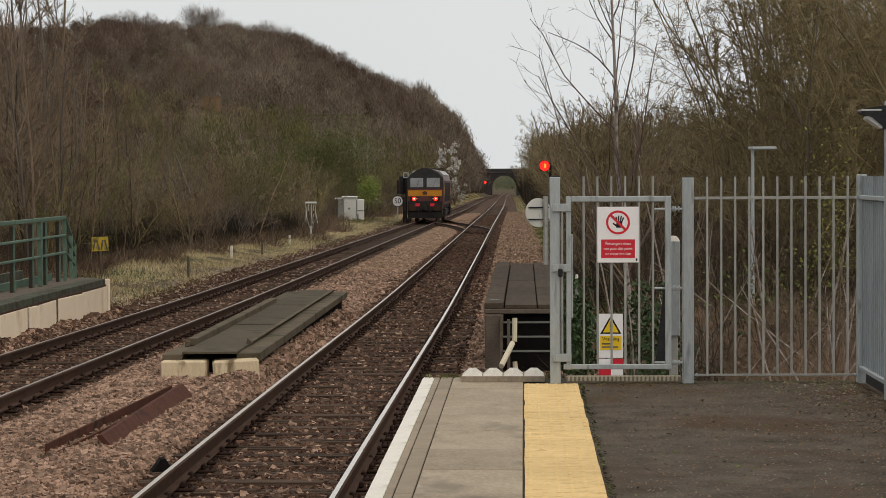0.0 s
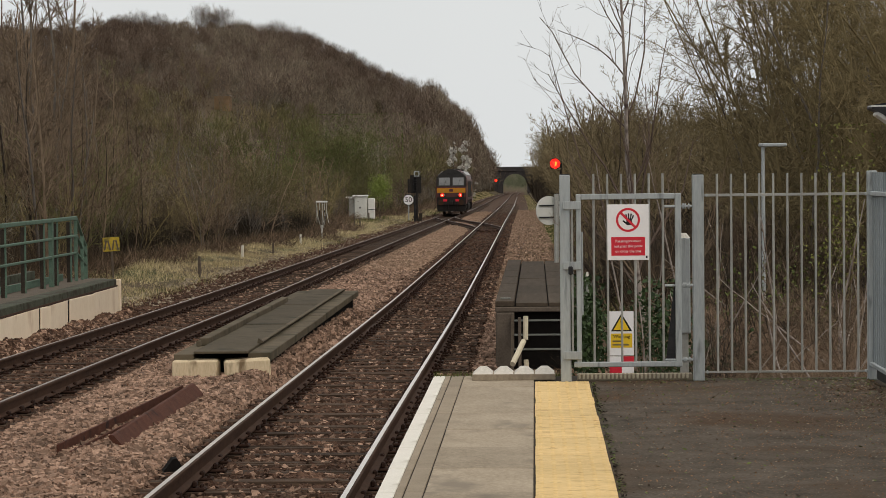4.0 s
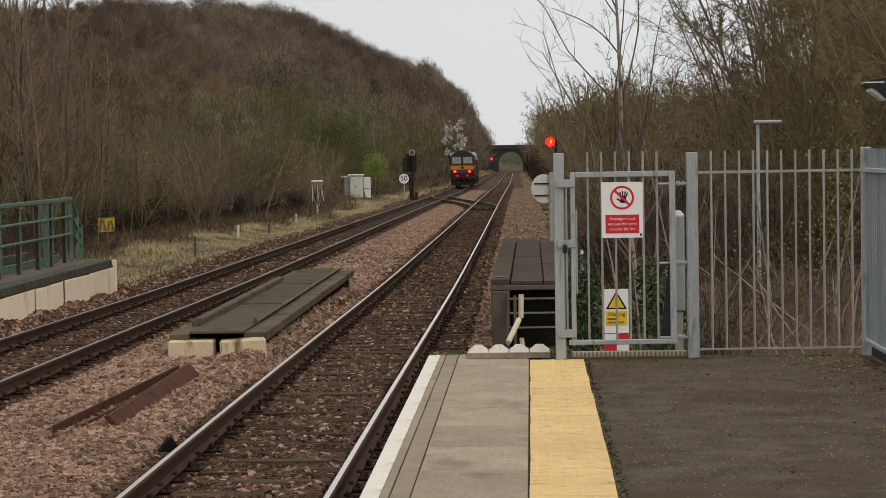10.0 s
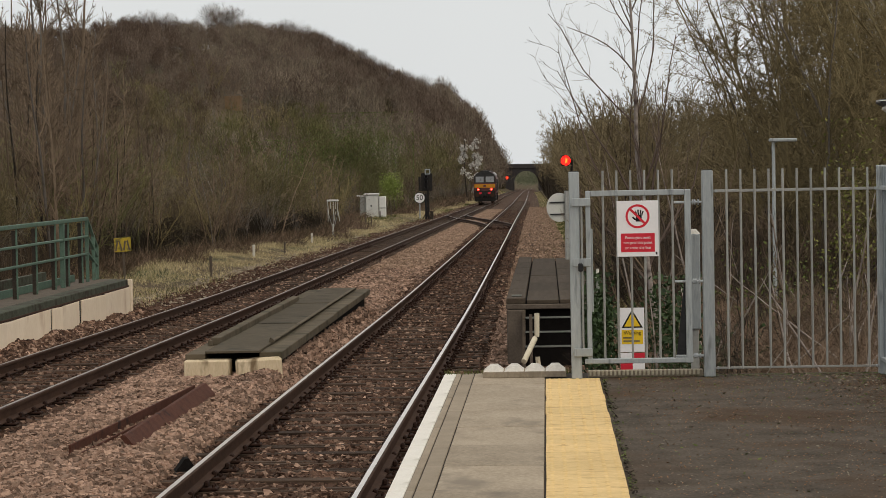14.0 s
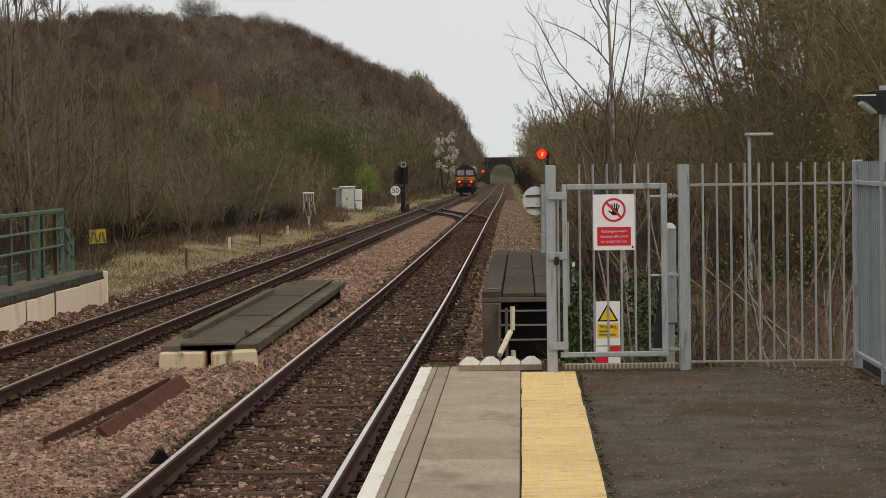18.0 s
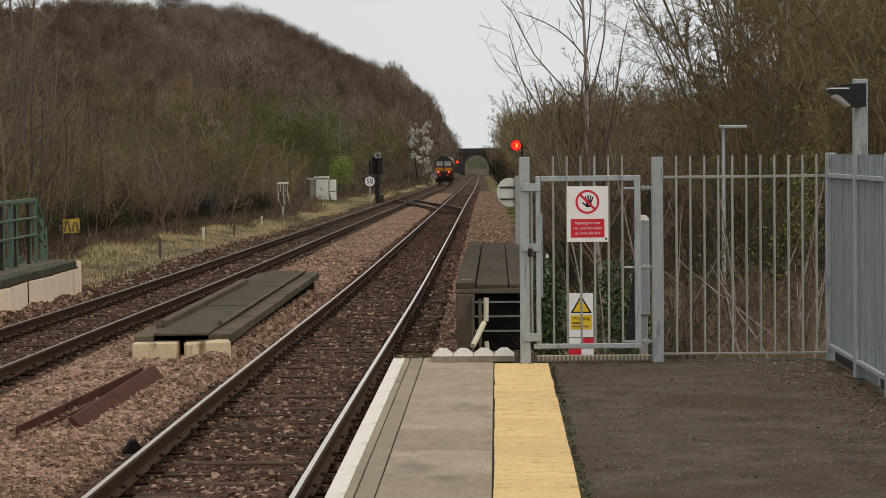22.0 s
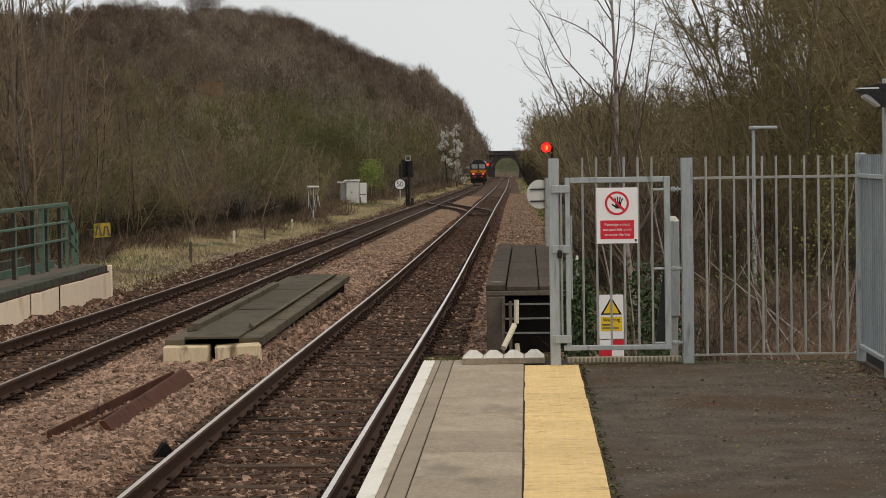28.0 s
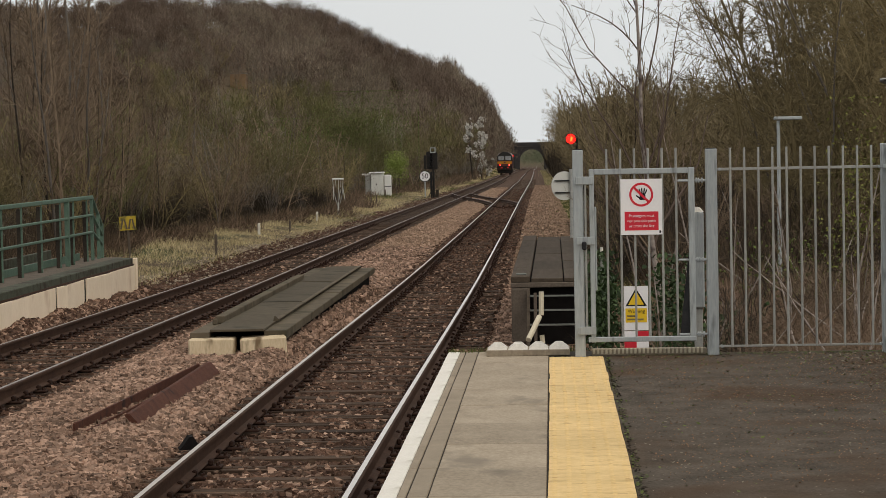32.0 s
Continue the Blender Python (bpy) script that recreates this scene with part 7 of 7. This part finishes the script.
def build_verges():
    rng = np.random.default_rng(51)
    n = 170000
    y = 44 * (700 / 44) ** rng.random(n) ** 1.15
    x = far_x(y) - 2.15 - (scrub_edge(y) - 1.6) * rng.random(n) ** 0.8
    z = ground_z(x, y) - 0.03
    clump = 0.5 + 0.5 * np.sin(x * 1.1 + 2.3 * np.sin(y * 0.17)) * np.sin(y * 0.33 + 1.9 * np.sin(x * 0.7))
    keep = rng.random(n) < 0.35 + 1.0 * clump ** 1.3
    x, y, z, n = x[keep], y[keep], z[keep], int(keep.sum())
    tuft = 0.5 + 0.5 * np.sin(x * 2.3 + 1.7 * np.sin(y * 0.35)) * np.cos(y * 0.21 + x)
    green = (np.sin(y * 0.11 + 1.0) + 0.6 * np.sin(x * 1.9) + 0.8 * rng.normal(size=n)) > 1.5 - 0.95 * ramp(y, 90, 170)
    h = (0.05 + 0.24 * tuft * rng.random(n) ** 1.3) * (1 + 0.001 * y)
    w = 0.003 + 0.0001 * y
    for g, m, nm, lab in ((~green, "dry_grass", "dry_grass", "straw-coloured dry grass beside the track"), (green, "green_grass", "green_grass", "green grass tufts beside the track")):
        blades(rng, x[g], y[g], z[g], h[g], w[g], 0.45, m, nm, lab, "grass")
    # right verge and dead brambles behind the fence
    n = 24000
    y = 17.9 + 22 * rng.random(n) ** 1.2
    x = 0.75 + (y * 0.17 + 0.6) * rng.random(n)
    blades(rng, x, y, ground_z(x, y) - 0.03, 0.12 + 0.55 * rng.random(n) ** 1.5, 0.002 + 0.0001 * y, 1.2, "bramble", "dead_brambles", "tangled dead brown bramble stems behind the fence", "brambles")
    n = 5000
    y = 48 + 130 * rng.random(n)
    x = near_x(y) + 3.1 + 1.5 * rng.random(n)
    blades(rng, x, y, ground_z(x, y) - 0.03, 0.08 + 0.25 * rng.random(n), np.full(n, 0.012), 0.5, "green_grass", "green_grass", "sparse green weeds beside the track", "weeds")
    n = 32000
    y = 48 * (700 / 48) ** rng.random(n)
    x = near_x(y) + 2.3 - 0.7 * ramp(y, 90, 200) + 2.3 * rng.random(n)
    patch = np.sin(y * 0.5 + 2 * np.sin(x * 1.3)) + rng.normal(size=n) * 0.5
    for g, m in ((patch > 0.2, "dry_grass"), (patch < -0.6, "green_grass")):
        blades(rng, x[g], y[g], ground_z(x[g], y[g]) - 0.02, 0.05 + 0.16 * rng.random(g.sum()), 0.005 + 0.0001 * y[g], 0.6, m, m, "sparse grass and weeds on the cess", "grass")
    n = 5200
    y = 38 + 80 * rng.random(n)
    x = near_x(y) + 3.1 + 0.012 * (y - 38) + 1.3 * rng.random(n)
    for g, m in ((x * 7 % 1 < 0.65, "bramble"), (x * 7 % 1 >= 0.65, "leaf_dull")):
        blades(rng, x[g], y[g], ground_z(x[g], y[g]) - 0.03, 0.12 + 0.5 * rng.random(g.sum()) ** 1.6, np.full(g.sum(), 0.008), 0.8, m, "low_brambles", "low brambles and weeds beside the track", "brambles")
    # low brushwood under the scrub trees
    n = 130000
    y = 47 * (860 / 47) ** rng.random(n)
    back = rng.random(n)
    x = far_x(y) - scrub_edge(y) - back * (4 + 0.12 * np.minimum(y, 300))
    h = (0.35 + 1.25 * rng.random(n) ** 1.4) * (0.6 + 0.5 * back) * (1 + 0.003 * y)
    pick = rng.random(n)
    h = h * np.where(back < 0.3, 0.65, 1.0)
    for lo, hi, mname, lab in ((0, 0.42, "brush_brown", "brown brushwood under the scrub trees"), (0.42, 0.76, "brush_olive", "olive brushwood under the scrub trees"), (0.76, 1.01, "brush_dark", "brushwood under the scrub trees, darkened for shade")):
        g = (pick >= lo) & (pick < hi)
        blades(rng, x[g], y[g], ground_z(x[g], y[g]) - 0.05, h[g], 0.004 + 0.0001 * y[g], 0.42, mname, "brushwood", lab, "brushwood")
    n = 26000
    y = 43 + 22 * rng.random(n)
    x = 2.0 + (y * 0.175 - 1.0) * rng.random(n)
    blades(rng, x, y, ground_z(x, y) - 0.05, 0.4 + 1.9 * rng.random(n) ** 1.6, np.full(n, 0.009), 0.28, "brush_brown", "brushwood", "brown brushwood behind the fence", "brushwood")
    n = 30000
    y = 64 * (840 / 64) ** rng.random(n)
    x = near_x(y) + 5.0 + 0.003 * y - 2.2 * ramp(y, 150, 280) + rng.random(n) * (4 + 0.06 * y)
    blades(rng, x, y, ground_z(x, y) - 0.05, (0.25 + 1.1 * rng.random(n)) * (0.6 + 0.008 * y), 0.01 + 0.00016 * y, 0.3, "brush_dark", "brushwood", "brushwood beside the line in the shade-darkened colour", "brushwood")
    n = 26000
    y = 50 * (420 / 50) ** rng.random(n)
    x = far_x(y) - scrub_edge(y) + 2.0 * rng.random(n) ** 1.7 * (0.4 + 0.6 * np.sin(y * 0.19 + 1.2 * np.sin(y * 0.07)) ** 2) - 0.5
    for g, mname, lab in ((x * 9 % 1 < 0.6, "bramble", "dead brown brambles creeping onto the verge"), (x * 9 % 1 >= 0.6, "brush_brown", "brown brushwood creeping onto the verge")):
        blades(rng, x[g], y[g], ground_z(x[g], y[g]) - 0.03, (0.1 + 0.5 * rng.random(g.sum()) ** 1.5) * (1 + 0.002 * y[g]), 0.004 + 0.0001 * y[g], 0.9, mname, "verge_brambles", lab, "brambles")
    # darkened stems that paint the shade of the hollow below the bushes
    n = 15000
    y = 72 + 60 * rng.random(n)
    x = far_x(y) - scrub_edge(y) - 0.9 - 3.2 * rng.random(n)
    blades(rng, x, y, ground_z(x, y) - 0.05, 0.5 + 1.2 * rng.random(n), np.full(n, 0.012), 0.25, "brush_dark", "brushwood", "brushwood in the hollow under the scrub, shade put into its colour", "brushwood")
    n = 9000
    y = 49 + 22 * rng.random(n)
    x = far_x(y) - 6.0 - 4.0 * rng.random(n)
    blades(rng, x, y, ground_z(x, y) - 0.05, 0.4 + 1.7 * rng.random(n) ** 1.3, np.full(n, 0.009), 0.22, "brush_brown", "brushwood", "brown upright brushwood behind the bridge walkway", "brushwood")
    # ivy heaps behind the gate
    def heap(cx, cy, sx, sz, n, mat, name, label, size, mid=None):
        c = np.clip(rng.normal(size=(n, 3)), -2.1, 2.1) * np.array([sx, 0.3, sz])
        c = c + np.array([cx, cy, ground_at(cx, cy) + sz * 1.1 if mid is None else mid])
        V, F = leaves(rng, c, size)
        stuff(name, big_mesh(name, V, F, [M[mat]]), label, "ivy" if mat == "ivy" else "shrub")
    heap(0.46, 21.4, 0.085, 0.24, 2400, "ivy", "ivy", "dark glossy ivy heap behind the gate", 0.026, 0.05)
    heap(1.22, 24.0, 0.17, 0.24, 1300, "ivy", "ivy", "dark ivy over the ground behind the gate", 0.028, -0.1)
    heap(1.5, 26.0, 0.4, 0.3, 1400, "ivy", "ivy", "dark ivy over the ground behind the fence", 0.035)
    heap(3.62, 28.0, 0.22, 0.7, 1500, "leaf_yellow", "shrub", "thin yellow-green leaved shrub behind the fence", 0.02, 0.55)
    heap(3.0, 30.0, 0.5, 0.3, 700, "leaf_dull", "shrub", "low green-leaved shrub behind the fence", 0.022, -0.1)
    heap(-12.5, 191.0, 0.45, 0.5, 2300, "leaf_young", "shrub", "bright fresh green bush by the cabinets", 0.057, 0.2)
    heap(-15.6, 197.0, 2.2, 2.1, 15000, "leaf_dull", "shrub", "dull green bush by the cabinets", 0.055, 1.9)
    heap(-18.6, 165.0, 1.5, 1.3, 6000, "leaf_dull", "shrub", "dull green bush under the scrub trees", 0.055, 1.0)
    bl = bare_tree(190, 6.5, 3, 0.1, 10, 30, 0.22, (6, 4), 0.02, 0.08, 0.08, 0.1, 0.3, leaf=2100, leaf_size=0.085, fan=0.14)
    plant("blossom_tree", tree_parts("blossom_tree", bl, M["bark_dark"], M["twig_brown"], M["blossom"]), -10.85, 330.0, "tree in white blossom beside the line", "left-hand scrub", 0, 1.6, wide=1.75)
    lowb = bare_tree(191, 4.4, 4, 0.1, 10, 36, 0.3, (6, 4), 0.02, 0.07, 0.05, 0.12, 0.12, leaf=1500, leaf_size=0.08, fan=0.22)
    plant("blossom_tree", tree_parts("blossom_tree", lowb, M["bark_dark"], M["twig_brown"], M["blossom"]), -9.75, 336.0, "low spreading tree in white blossom beside the line", "left-hand scrub", 90, 1.0)


build_verges()


# ---- what moves: the locomotive runs away down the far track ----
def motions():
    rows = []
    for k in range(33):
        t = float(k)
        d = 174.0 + 8.2 * t - 0.028 * t * t
        a, b = d + 3.5, d + 17.0
        turn = -math.degrees(math.atan2(float(far_x(b) - far_x(a)), b - a))
        fall = math.degrees(math.atan2(float(rail_z(b) - rail_z(a)), b - a))
        rows.append((t, pose(float(far_x(d)), d, float(rail_z(d)), fall, 0, turn)))
    walk(LOCO, rows)


motions()
